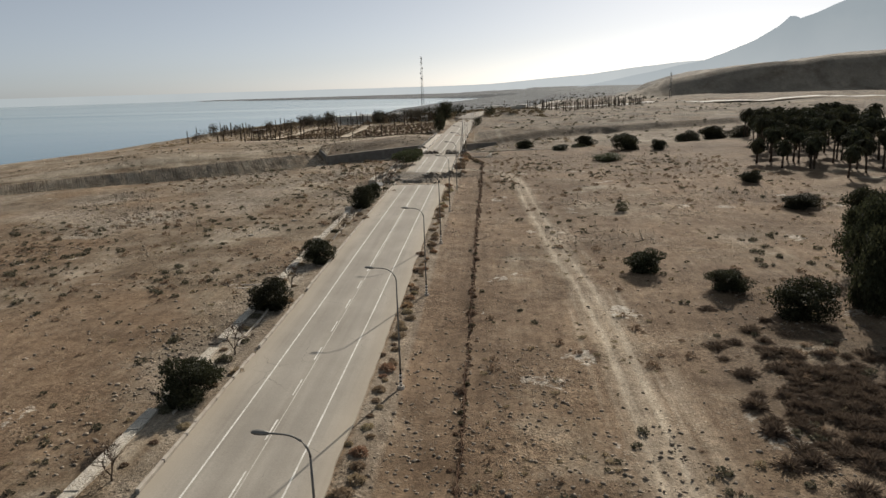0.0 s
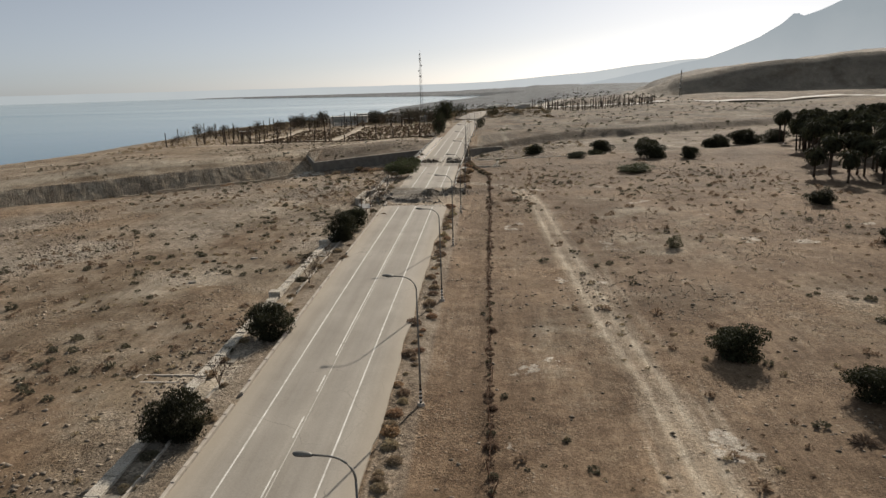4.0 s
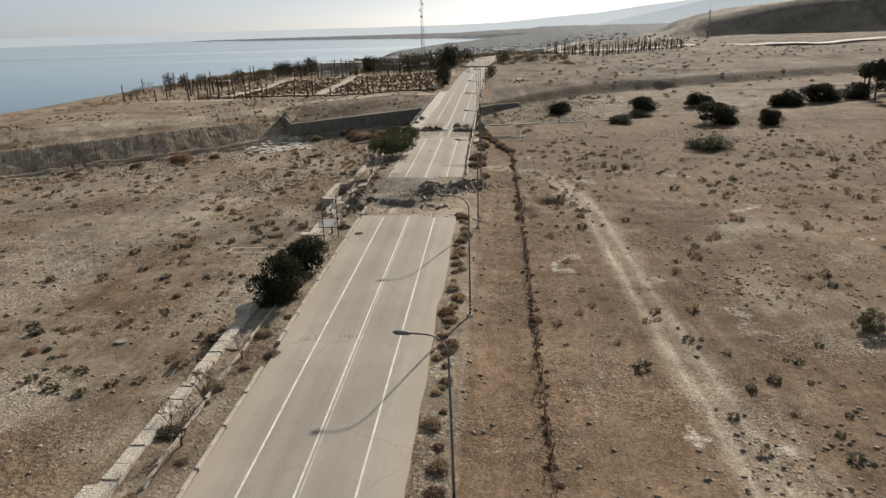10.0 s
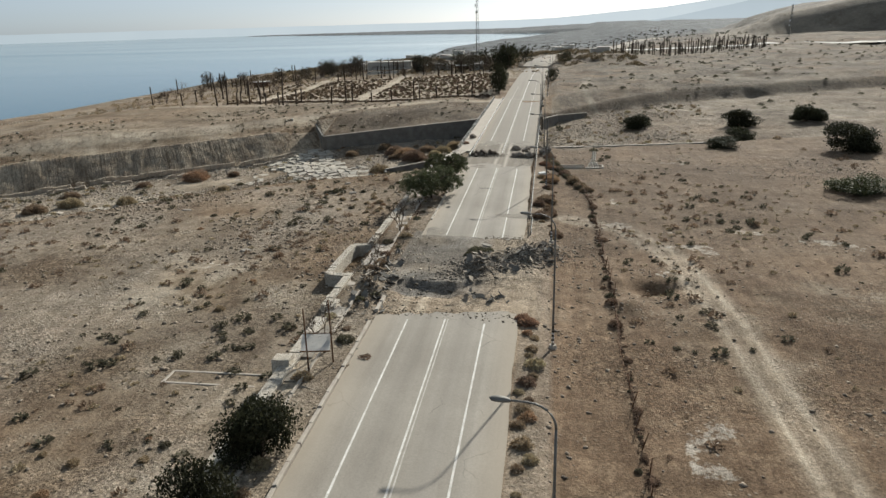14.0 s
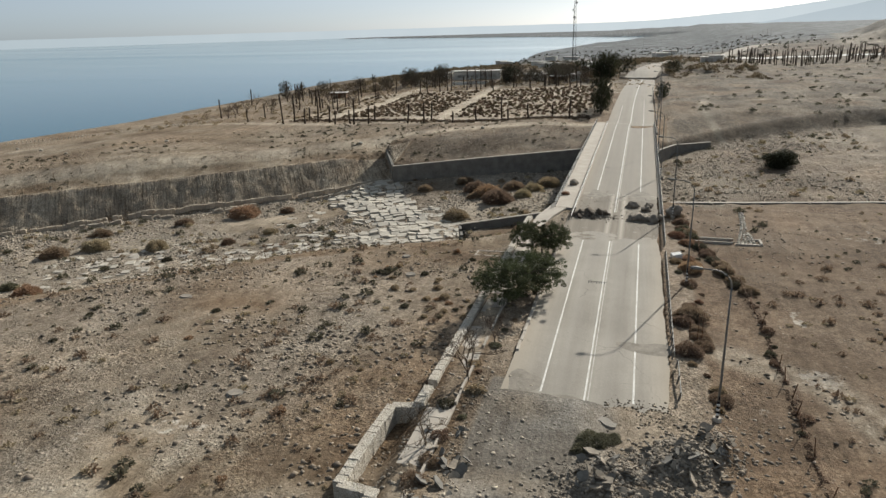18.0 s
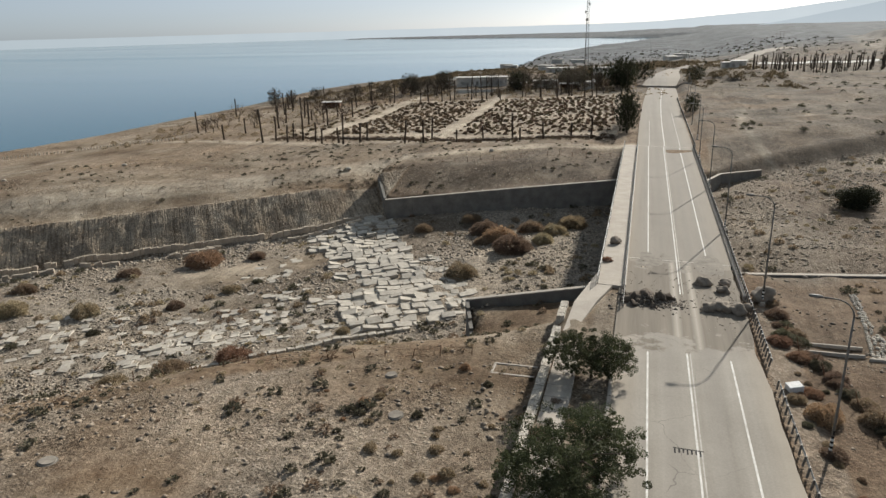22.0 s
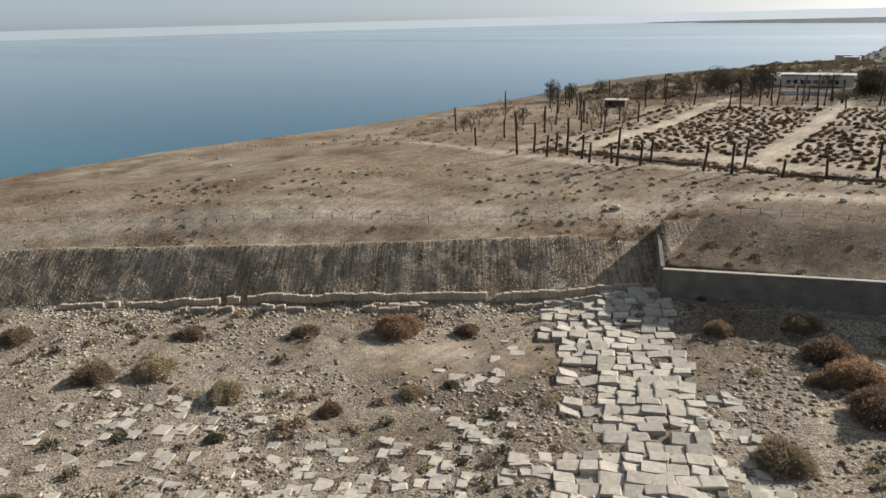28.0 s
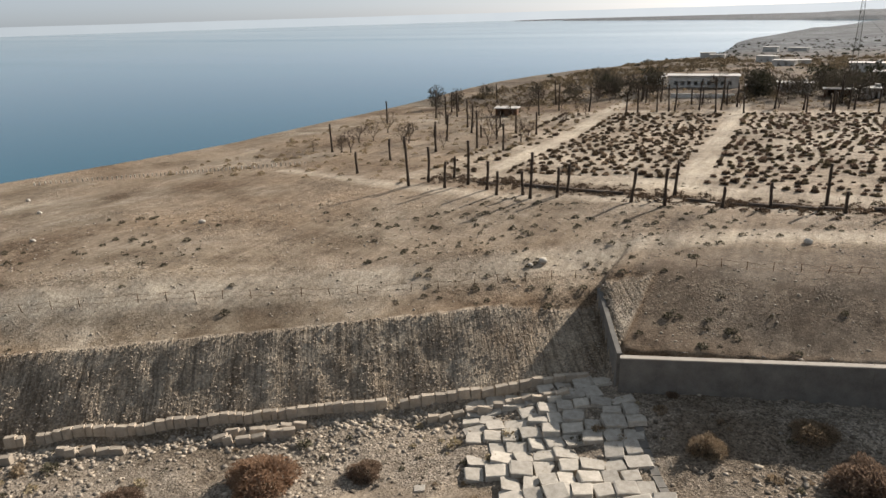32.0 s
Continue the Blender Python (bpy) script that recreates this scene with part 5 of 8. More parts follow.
for y in (279.0, 307.0, 335.0):  # on the edge of the bridge
    copy_thing(LAMP, pose(7.1, y, float(road_z(y)) + 0.1, 0, 0, random.uniform(-3, 3)))
    bm = bmesh.new()
    box(bm, 6.4, 7.55, y - 0.35, y + 0.35, float(road_z(y)) - 0.7, float(road_z(y)) + 0.02)
    tagged(part("lamp_bracket", bm, CONCRETE), "concrete bracket on the bridge edge carrying a lamp", "bracket", kind="structure")
for x, y in ((8.6, 365), (8.8, 394), (9.3, 424), (10.4, 455)):
    copy_thing(LAMP, pose(x, y, gz(x, y), 0, random.uniform(-1, 1), random.uniform(-4, 4)))


# ---- low wall beside the road ----
def add_low_wall():
    rnd = random.Random(12)
    top = tagged(new("low_wall"), "low broken stone wall beside the road, half buried", "wall", kind="structure")
    def stone(x, y, yaw, ln, half, h, tip=0.0):
        bm = bmesh.new()
        box(bm, -half, half, -ln / 2, ln / 2, -1.5, h)
        bmesh.ops.bevel(bm, geom=list(bm.edges), offset=0.03, segments=1, affect="EDGES")
        for v in bm.verts:
            v.co += Vector((rnd.uniform(-0.03, 0.03), rnd.uniform(-0.01, 0.01), rnd.uniform(-0.03, 0.03)))
        ob = part("stone", bm, MASONRY, top)
        ob.matrix_basis = pose(x, y, float(road_z(y)) - 0.12, rnd.uniform(-tip, tip), rnd.uniform(-tip, tip), yaw)
    y = 34.0
    while y < 172:
        ln = rnd.uniform(1.6, 2.6)
        if rnd.random() > (0.14 if y < 95 else 0.03):
            stone(-11.9 + 0.2 * math.sin(y * 0.05), y + ln / 2, rnd.uniform(-0.4, 0.4), ln, 0.55, rnd.uniform(0.45, 0.49), 0.3)
        y += ln + 0.01
    for y in (110.6, 137.5, 160.5):  # short piers
        stone(-12.1, y, 0, 1.3, 0.75, 0.95, 1)
    # the better kept run steps out round an old planting bed
    line = ((-12.3, 172), (-12.2, 180.9), (-14.8, 181.1), (-14.8, 186.2), (-14.6, 191.0), (-12.5, 191.4), (-12.4, 202), (-12.4, 222), (-12.3, 246))
    for (ax, ay), (bx, by) in zip(line, line[1:]):
        d = math.hypot(bx - ax, by - ay)
        k = max(1, round(d / 0.85))
        yaw = math.degrees(math.atan2(-(bx - ax), by - ay))
        for i in range(k):
            if rnd.random() > 0.04:
                f = (i + 0.5) / k
                stone(ax + (bx - ax) * f, ay + (by - ay) * f, yaw + rnd.uniform(-1, 1), d / k - 0.004, 0.4, rnd.uniform(0.2, 0.26) if ax < -13 or bx < -13 else rnd.uniform(0.45, 0.53), 0.5)
    # footway slabs between wall and kerb
    foot = tagged(new("footway"), "dusty pale concrete footway slabs behind the low wall", "footway", kind="structure")
    y = 60.0
    while y < 236:
        ln = 2.0
        old = y < 170
        if not old or rnd.random() > 0.6:
            bm = bmesh.new()
            wide = 0.7 if old else 1.05
            box(bm, -wide, wide, -ln / 2 + 0.01, ln / 2 - 0.01, -0.4, 0.02)
            ob = part("footway_slab", bm, GRAVEL if old else CONCRETE_PALE, foot)
            x = -10.9 if old else -10.75
            ob.matrix_basis = pose(x, y + 1, float(road_z(y + 1)) - CROSS * x - 0.19, rnd.uniform(-0.3, 0.3), rnd.uniform(-0.3, 0.3), 0)
        y += ln
    edging = tagged(new("footway_edging"), "thin pale concrete edging of the old footway", "kerb", kind="structure")
    y = 48.0
    while y < 236:
        if rnd.random() > (0.4 if y < 100 else 0.12):
            bm = bmesh.new()
            box(bm, -0.08, 0.08, -0.97, 0.97, -0.4, 0.2)
            ob = part("edging_stone", bm, CONCRETE_PALE, edging)
            ob.matrix_basis = pose(-9.75 + rnd.uniform(-0.03, 0.03), y + 1, gz(-9.75, y + 1) + 0.04, 0, 0, rnd.uniform(-0.8, 0.8))
        y += 2.0
    # the flare that leads onto the bridge
    bm = bmesh.new()
    pts = ((-11.8, 238), (-10.9, 238), (-11.3, 246), (-8.9, 247), (-9.4, 256.5), (-6.3, 256.5))
    for i, (x, yy) in enumerate(pts):
        bm.verts.new((x, yy, float(road_z(yy)) - CROSS * x + 0.1 - (0.5 if yy < 240 else 0)))
    bm.verts.ensure_lookup_table()
    for a, b, c, d in ((0, 1, 3, 2), (2, 3, 5, 4)):
        bm.faces.new([bm.verts[i] for i in (a, b, c, d)])
    r = bmesh.ops.extrude_face_region(bm, geom=list(bm.faces))
    for v in r["geom"]:
        if isinstance(v, bmesh.types.BMVert):
            v.co.z -= 0.9
    bmesh.ops.recalc_face_normals(bm, faces=bm.faces)
    tagged(part("footway_flare", bm, CONCRETE_PALE), "pale concrete footway flaring onto the bridge walkway", "pavement", kind="structure")


add_low_wall()


# ---- breaches in the road ----
SOIL_DARK = rough_mat("dark_damp_soil", (0.06, 0.046, 0.035), (0.15, 0.118, 0.09), 2.0, 9, 0.95, bump_d=0.08)


def add_breaches():
    rnd = random.Random(21)
    heap = tagged(new("rubble_heap"), "heap of broken asphalt slabs in the washed-out road", "rubble")
    shapes = []
    for s in range(7):
        bm = bmesh.new()
        k = rnd.randint(5, 7)
        ring = [(math.cos(i * 2 * math.pi / k) * rnd.uniform(0.6, 1.1), math.sin(i * 2 * math.pi / k) * rnd.uniform(0.6, 1.1)) for i in range(k)]
        lo = [bm.verts.new((x * 0.95, y * 0.95, -0.08)) for x, y in ring]
        hi = [bm.verts.new((x, y, 0.08 + rnd.uniform(-0.03, 0.03))) for x, y in ring]
        bm.faces.new(lo[::-1])
        bm.faces.new(hi)
        for i in range(k):
            bm.faces.new((lo[i], lo[(i + 1) % k], hi[(i + 1) % k], hi[i]))
        me = bpy.data.meshes.new("slab")
        bm.to_mesh(me)
        bm.free()
        me.materials.append(STONE_DARK if s % 6 else CONCRETE)
        shapes.append(me)
    for i in range(260):
        x = rnd.uniform(-0.5, 10.5)
        y = 183.2 + 0.78 * x + rnd.gauss(0, 1.6)
        if i % 6 == 0:
            x, y = rnd.uniform(0.5, 5.5), rnd.gauss(176.6, 0.9)
        ob = part("slab", rnd.choice(shapes), None, heap)
        s = 0.14 + 0.5 * rnd.random() ** 2.2
        ob.matrix_basis = pose(x, y, gz(x, y) + rnd.uniform(-0.1, 0.2), rnd.uniform(-45, 45), rnd.uniform(-45, 45), rnd.uniform(0, 360)) @ Matrix.Diagonal((s, s, s * 1.1, 1))
    left = tagged(new("rubble_heap"), "tumbled pale wall stones and concrete beside the breach", "rubble")
    for i in range(80):
        x, y = rnd.gauss(-8.6, 1.0), rnd.gauss(179, 5.0)
        ob = part("slab", rnd.choice(shapes[::3]), None, left)
        s = rnd.uniform(0.14, 0.5)
        ob.matrix_basis = pose(x, y, gz(x, y) + rnd.uniform(0.0, 0.3), rnd.uniform(-50, 50), rnd.uniform(-50, 50), rnd.uniform(0, 360)) @ Matrix.Diagonal((s, s * 1.3, s * 1.5, 1))
    rng = np.random.default_rng(5)
    xy = np.column_stack([rng.normal(4.2, 3.4, 4200), 0 * np.arange(4200)])
    xy[:, 1] = 183.2 + 0.75 * xy[:, 0] + rng.normal(0, 2.0, 4200)
    tagged(part("rubble_chips", stones_mesh("rubble_chips", at_ground(xy), 0.04 + 0.24 * rng.random(4200) ** 2, STONE_DARK, 6), None), "dark chips of broken asphalt", "rubble", kind="stuff")
    xy = np.column_stack([rng.normal(-9.5, 2.6, 700), rng.normal(181, 10, 700)])
    tagged(part("rubble_chips", stones_mesh("rubble_chips", at_ground(xy), rng.uniform(0.06, 0.25, 700), STONE_JOINED, 7), None), "pale chips of broken wall", "rubble", kind="stuff")
    # gravel along the broken ends of the asphalt
    for y0, n in ((171.8, 240), (194.6, 320), (255.0, 260)):
        xy = np.column_stack([rng.uniform(1.5 if y0 == 194.6 else -6.6, 6.4, n), y0 + rng.normal(0, 0.75 if y0 < 200 else 3.5, n)])
        pl = np.column_stack([xy, road_z(xy[:, 1]) - CROSS * xy[:, 0] + 0.01])
        tagged(part("edge_gravel", stones_mesh("edge_gravel", pl, 0.03 + 0.14 * rng.random(n) ** 2.5, STONE_BROWN if n < 1000 else STONE_JOINED, n), None), "loose gravel along the broken edge of the asphalt", "gravel", kind="stuff")
    # second breach: soil heap and boulders before the bridge
    for i, (x, y, r) in enumerate(((2.5, 255.2, 0.85), (2.7, 247.6, 0.8), (3.9, 248.0, 1.0), (5.3, 247.6, 0.95), (4.6, 253.4, 0.7), (6.2, 248.6, 0.8), (8.6, 252.6, 1.35), (-7.9, 268.3, 0.75), (5.0, 255.8, 0.6))):
        ob = part("boulder", rock_bm(i + 3, r * 1.05, r * 0.9, r * 0.72, 0.36, 3), BOULDER)
        base = float(road_z(y)) + 0.5 if y > 262 else max(gz(x, y), float(road_z(y)) - CROSS * x)
        ob.matrix_basis = pose(x, y, base + r * 0.3, 6 * (i % 3), 0, 40 * i)
        tagged(ob, "large rounded brown boulder blocking the abandoned road" if y < 262 else "round boulder lying on the bridge walkway", "boulder", "boulders across the road")
    soil = tagged(new("soil_heap"), "heap of dark soil clods and stones on the roadway", "soil heap")
    for i, (x, y, r) in enumerate(((-5.2, 248.4, 1.1), (-4.2, 249.0, 1.15), (-3.3, 248.2, 0.95), (-2.2, 248.8, 0.8), (-1.5, 249.4, 0.65), (-4.8, 247.2, 0.7), (-3.0, 247.0, 0.55), (-5.9, 249.6, 0.7))):
        ob = part("clod", rock_bm(i + 30, r * 0.95, r * 0.8, r * 0.7, 0.6, 3), SOIL_DARK, soil)
        ob.matrix_basis = pose(x, y, float(road_z(y)) + r * 0.2, 20 * i, 0, 50 * i)
    xy = np.column_stack([rng.normal(-3.6, 1.6, 700), rng.normal(248.2, 1.2, 700)])
    pl = at_ground(xy)
    pl[:, 2] = np.maximum(pl[:, 2], road_z(pl[:, 1]))
    pl[:, 2] += 0.85 * np.exp(-((xy[:, 0] + 4) / 1.9) ** 2 - ((xy[:, 1] - 248.5) / 1.3) ** 2) * rng.random(700)
    tagged(part("rubble_chips", stones_mesh("rubble_chips", pl, rng.uniform(0.06, 0.26, 700), STONE_DARK, 8), None), "dark stones on a soil heap", "rubble", kind="stuff")
    # dirt washed over the road's ends
    for x, y, sx, sy in ((-3.6, 262.5, 2.0, 3.6), (3.9, 262.5, 1.8, 4.6), (4.9, 205.4, 2.6, 1.3), (-5.2, 196.6, 1.5, 2.2), (-2.0, 194.3, 2.4, 1.2)):
        bm = bmesh.new()
        rim = []
        for k in range(18):
            a = k * 2 * math.pi / 18
            j = 0.9 + 0.3 * float(vnoise(k * 1.0, x, 2.2, 52)) + 0.16 * math.sin(3 * a + x)
            rim.append((x + sx * j * math.cos(a), y + sy * j * math.sin(a)))
        deck = lambda u, v, h: bm.verts.new((u, v, float(road_z(v)) - CROSS * u + h))
        outer = [deck(u, v, 0.004) for u, v in rim]
        inner = [deck(x + (u - x) * 0.55, y + (v - y) * 0.55, 0.014) for u, v in rim]
        bm.faces.new(inner)
        for k in range(18):
            bm.faces.new((outer[k], outer[(k + 1) % 18], inner[(k + 1) % 18], inner[k]))
        tagged(part("dirt_patch", bm, GRAVEL), "thin sheet of silt washed onto the asphalt", "silt", kind="structure")
    xy = np.column_stack([rng.normal(4.6, 2.0, 400), rng.normal(249.5, 3.2, 400)])
    tagged(part("rubble_chips", stones_mesh("rubble_chips", np.column_stack([xy, np.maximum(at_ground(xy)[:, 2], road_z(xy[:, 1]) - CROSS * xy[:, 0])]), rng.uniform(0.04, 0.15, 400), STONE_JOINED, 9), None), "small stones among the boulders", "rubble", kind="stuff")


add_breaches()


# ---- fences ----
def wire_fence(name, line, gap, height, label, mat=RUST, wires=3, lean=9, seed=2, missing=0.15):
    rnd = random.Random(seed)
    top = tagged(new(name), label, "fence")
    bm = bmesh.new()
    tube(bm, [(0, 0, -0.3), (0, 0, height)], (0.045, 0.035), 6)
    me = bpy.data.meshes.new("post")
    bm.to_mesh(me)
    bm.free()
    me.materials.append(mat)
    heads = []

    def lay(points):
        bm = bmesh.new()
        tube(bm, points, (0.012,) * len(points), 3, False)
        part("wire", bm, mat, top)

    for (ax, ay), (bx, by) in zip(line, line[1:]):
        ln = math.hypot(bx - ax, by - ay)
        for i in range(int(ln / gap)):
            f = i * gap / ln
            x, y = ax + (bx - ax) * f + rnd.uniform(-0.2, 0.2), ay + (by - ay) * f
            if rnd.random() < missing:
                continue
            m = pose(x, y, gz(x, y), rnd.gauss(0, lean), rnd.gauss(0, lean), 0)
            ob = part("post", me, None, top)
            ob.matrix_basis = m
            heads.append(m)
    for w in range(wires):
        run, end = [], None
        h = height * (0.3 + 0.62 * w / max(1, wires - 1))
        for a, b in zip(heads, heads[1:]):
            p, q = a @ Vector((0, 0, h)), b @ Vector((0, 0, h))
            if (p - q).length < gap * 2.4:
                run += [p, (p + q) / 2 - Vector((0, 0, 0.12 + 0.25 * rnd.random()))]
                end = q
            elif run:
                lay(run + [end])
                run = []
        if run:
            lay(run + [end])
    return top


wire_fence("wire_fence", ((15.7, 6), (15.8, 70), (15.6, 130), (15.9, 180), (15.6, 215), (14.9, 224), (11.5, 236), (8.6, 246)), 2.6, 1.5, "sagging rusty wire fence on leaning posts choked with dry weeds", wires=4, lean=10)
wire_fence("crest_fence", ((-66, 330), (-84, 316), (-104, 302), (-136, 280), (-168, 262)), 3.6, 1.3, "line of thin posts with wire along the bank crest", lean=5, seed=4, wires=2)
wire_fence("crest_fence", ((-12, 340), (-36, 334), (-62, 330)), 3.0, 1.2, "thin wire fence above the retaining wall", lean=5, seed=5, wires=2)
wire_fence("wire_fence", ((-20, 234), (-38, 229), (-58, 222), (-80, 214)), 2.8, 1.1, "thin leaning wire fence above the wadi edge", lean=8, seed=6, wires=2)
wire_fence("steel_posts", ((8.4, 207.5), (10.6, 209.6)), 0.9, 3.0, "cluster of tall rusty steel posts by the roadside", lean=2, seed=7, wires=0, missing=0.0)


def shore_pickets():
    top = tagged(new("picket_fence"), "row of short pale pickets on the cliff edge above the lake", "fence")
    bm = bmesh.new()
    box(bm, -0.12, 0.12, -0.12, 0.12, -0.2, 0.75)
    me = bpy.data.meshes.new("picket")
    bm.to_mesh(me)
    bm.free()
    me.materials.append(STONE)
    for i in range(62):
        f = i / 61
        x, y = -214 + 62 * f, 338 + 34 * f + 3 * math.sin(f * 5)
        ob = part("picket", me, None, top)
        ob.matrix_basis = pose(x, y, gz(x, y), random.uniform(-5, 5), random.uniform(-5, 5), random.uniform(0, 90))


shore_pickets()


# ---- the board on posts, loose slabs, small concrete pieces ----
def add_small_concrete():
    sign = tagged(new("notice_board"), "faded grey notice board hanging askew on two rusty posts", "sign")
    for x, y in ((-9.6, 159.6), (-8.2, 161.6)):
        bm = bmesh.new()
        tube(bm, [(x, y, gz(x, y) - 0.2), (x, y, gz(x, y) + 5.6)], (0.07, 0.06), 7)
        part("post", bm, RUST, sign)
    bm = bmesh.new()
    box(bm, -1.15, 1.15, -0.03, 0.03, -0.95, 0.95)
    pan = part("panel", bm, ROOF, sign, "sun-bleached pale metal panel")
    pan.matrix_basis = pose(-9.3, 160.9, gz(-8.9, 160.5) + 2.1, -70, 4, 16)
    frame_dark = bmesh.new()
    box(frame_dark, -1.2, 1.2, -0.05, 0.05, -1.02, -0.955)
    box(frame_dark, -1.2, 1.2, -0.05, 0.05, 0.955, 1.02)
    rim = part("frame", frame_dark, RUST, sign)
    rim.matrix_basis = pan.matrix_basis.copy()
    for x0, x1, y0, y1 in ((-22.4, -14.2, 159.0, 161.2), (-20.4, -13.4, 88.2, 90.2), (-17.5, -12.9, 231.2, 233.4)):
        tr = tagged(new("concrete_trough"), "half-buried concrete drain trough with a broken rim", "drain")
        z = min(gz(x0, y0), gz(x1, y1), gz(x0, y1), gz(x1, y0)) - 0.12
        for a, b, c, d in ((x0, x1, y0, y0 + 0.25), (x0, x1, y1 - 0.25, y1), (x0, x0 + 0.25, y0 + 0.26, y1 - 0.26)):
            bm = bmesh.new()
            box(bm, a, b, c, d, z - 0.8, z + 0.2)
            bmesh.ops.bevel(bm, geom=list(bm.edges), offset=0.03, segments=1, affect="EDGES")
            part("side", bm, CONCRETE_PALE, tr)
        bm = bmesh.new()
        box(bm, x0 + 0.27, x1, y0 + 0.27, y1 - 0.27, z - 0.8, z + 0.06)
        part("floor", bm, CONCRETE_PALE, tr)
    for x, y, r in ((-23.6, 222.4, 0.7), (-29.3, 191.7, 0.72), (-47.3, 210.1, 0.75), (-26.2, 228.6, 0.6), (-23.0, 133.8, 0.65), (-28.0, 121.0, 0.55)):
        cap = tagged(new("well_cover"), "round pale concrete shaft cover sunk in gravel", "shaft cover", "shaft covers on the plain")
        bm = bmesh.new()
        bmesh.ops.create_cone(bm, cap_ends=True, segments=18, radius1=r * 1.02, radius2=r, depth=0.5)
        part("ring", bm, CONCRETE, cap)
        bm = bmesh.new()
        bmesh.ops.create_cone(bm, cap_ends=True, segments=18, radius1=r * 0.86, radius2=r * 0.82, depth=0.12)
        lid = part("lid", bm, GRAVEL, cap)
        lid.matrix_basis = pose(0, 0, 0.3)
        cap.matrix_basis = pose(x, y, gz(x, y) - 0.2, random.uniform(-5, 5), random.uniform(-5, 5), 0)
    # slab path and box on the inland side
    path = tagged(new("slab_path"), "narrow path of broken pale paving stones half sunk in soil", "path", kind="structure")
    rndp = random.Random(9)
    yy = 241.2
    while yy < 257.6:
        f = (yy - 241) / 16.6
        mid, half = 17.45 + 1.2 * f, 1.25 - 0.85 * min(1, f * 1.8)
        k = max(2, round(2 * half / 0.46))
        for i in range(k):
            if rndp.random() < 0.9:
                x, y = mid - half + (i + 0.5) * 2 * half / k + rndp.uniform(-0.06, 0.06), yy + rndp.uniform(-0.08, 0.08)
                w = rndp.uniform(0.19, 0.27)
                ob = part("paving_stone", rock_bm(rndp.randrange(6), w, w * 1.05, 0.12, 0.2, 1), STONE, path)
                ob.matrix_basis = pose(x, y, gz(x, y) + 0.06, 0, 0, rndp.uniform(0, 360))
        yy += 0.46
    kerbs = tagged(new("planting_bed"), "low concrete bed edging sunk in the soil", "planting bed")
    for a, b, c, d in ((10.6, 16.0, 242.9, 243.12), (10.6, 15.8, 241.2, 241.42), (16.0, 19.4, 240.6, 240.85), (19.1, 19.4, 240.87, 243.0), (17.9, 19.08, 242.75, 243.0)):
        bm = bmesh.new()
        zs = min(gz(a, c), gz(b, d))
        box(bm, a, b, c, d, zs - 0.3, zs + 0.26)
        bmesh.ops.bevel(bm, geom=list(bm.edges), offset=0.02, segments=1, affect="EDGES")
        part("side", bm, CONCRETE_PALE, kerbs)
    bm = bmesh.new()
    box(bm, -0.6, 0.6, -0.45, 0.45, -0.1, 0.5)
    bmesh.ops.bevel(bm, geom=list(bm.edges), offset=0.04, segments=1, affect="EDGES")
    ob = tagged(part("concrete_box", bm, WHITE), "small whitewashed concrete box at the roadside", "box")
    ob.matrix_basis = pose(8.2, 232.5, gz(8.2, 232.5) + 0.1, 4, -6, 18)
    # dark spray-painted marks on the asphalt, not readable
    marks = tagged(new("road_graffiti"), "dark unreadable painted marks across the lane", "road marking", kind="structure")
    for i in range(7):
        bm = bmesh.new()
        x0 = -1.75 + i * 0.29
        strip(bm, lambda y: x0, lambda y: x0 + 0.11, [220.35 + 0.08 * (i % 3), 220.95], 0.008)
        part("bar", bm, BLACK, marks)
    bm = bmesh.new()
    strip(bm, lambda y: -1.8, lambda y: 0.3, [220.95, 221.07], 0.008)
    part("bar", bm, BLACK, marks)
    for x, y, n in ((-1.8, 132.5, 5),):
        for i in range(n):
            bm = bmesh.new()
            strip(bm, lambda yy: x + i * 0.35, lambda yy: x + i * 0.35 + 0.12, [y, y + 0.5], 0.008)
            part("bar", bm, POLE, marks)


add_small_concrete()


# ---- stone paving and blocks of the wadi ----
def block_mesh(seed, sx, sy, sz, mat=STONE):
    rnd = random.Random(seed)
    bm = bmesh.new()
    box(bm, -sx, sx, -sy, sy, -sz, sz)
    bmesh.ops.bevel(bm, geom=list(bm.edges), offset=0.07, segments=1, affect="EDGES")
    for v in bm.verts:
        v.co += Vector((rnd.uniform(-0.07, 0.07), rnd.uniform(-0.07, 0.07), rnd.uniform(-0.05, 0.05)))
    me = bpy.data.meshes.new("block")
    bm.to_mesh(me)
    bm.free()
    me.materials.append(mat)
    return me


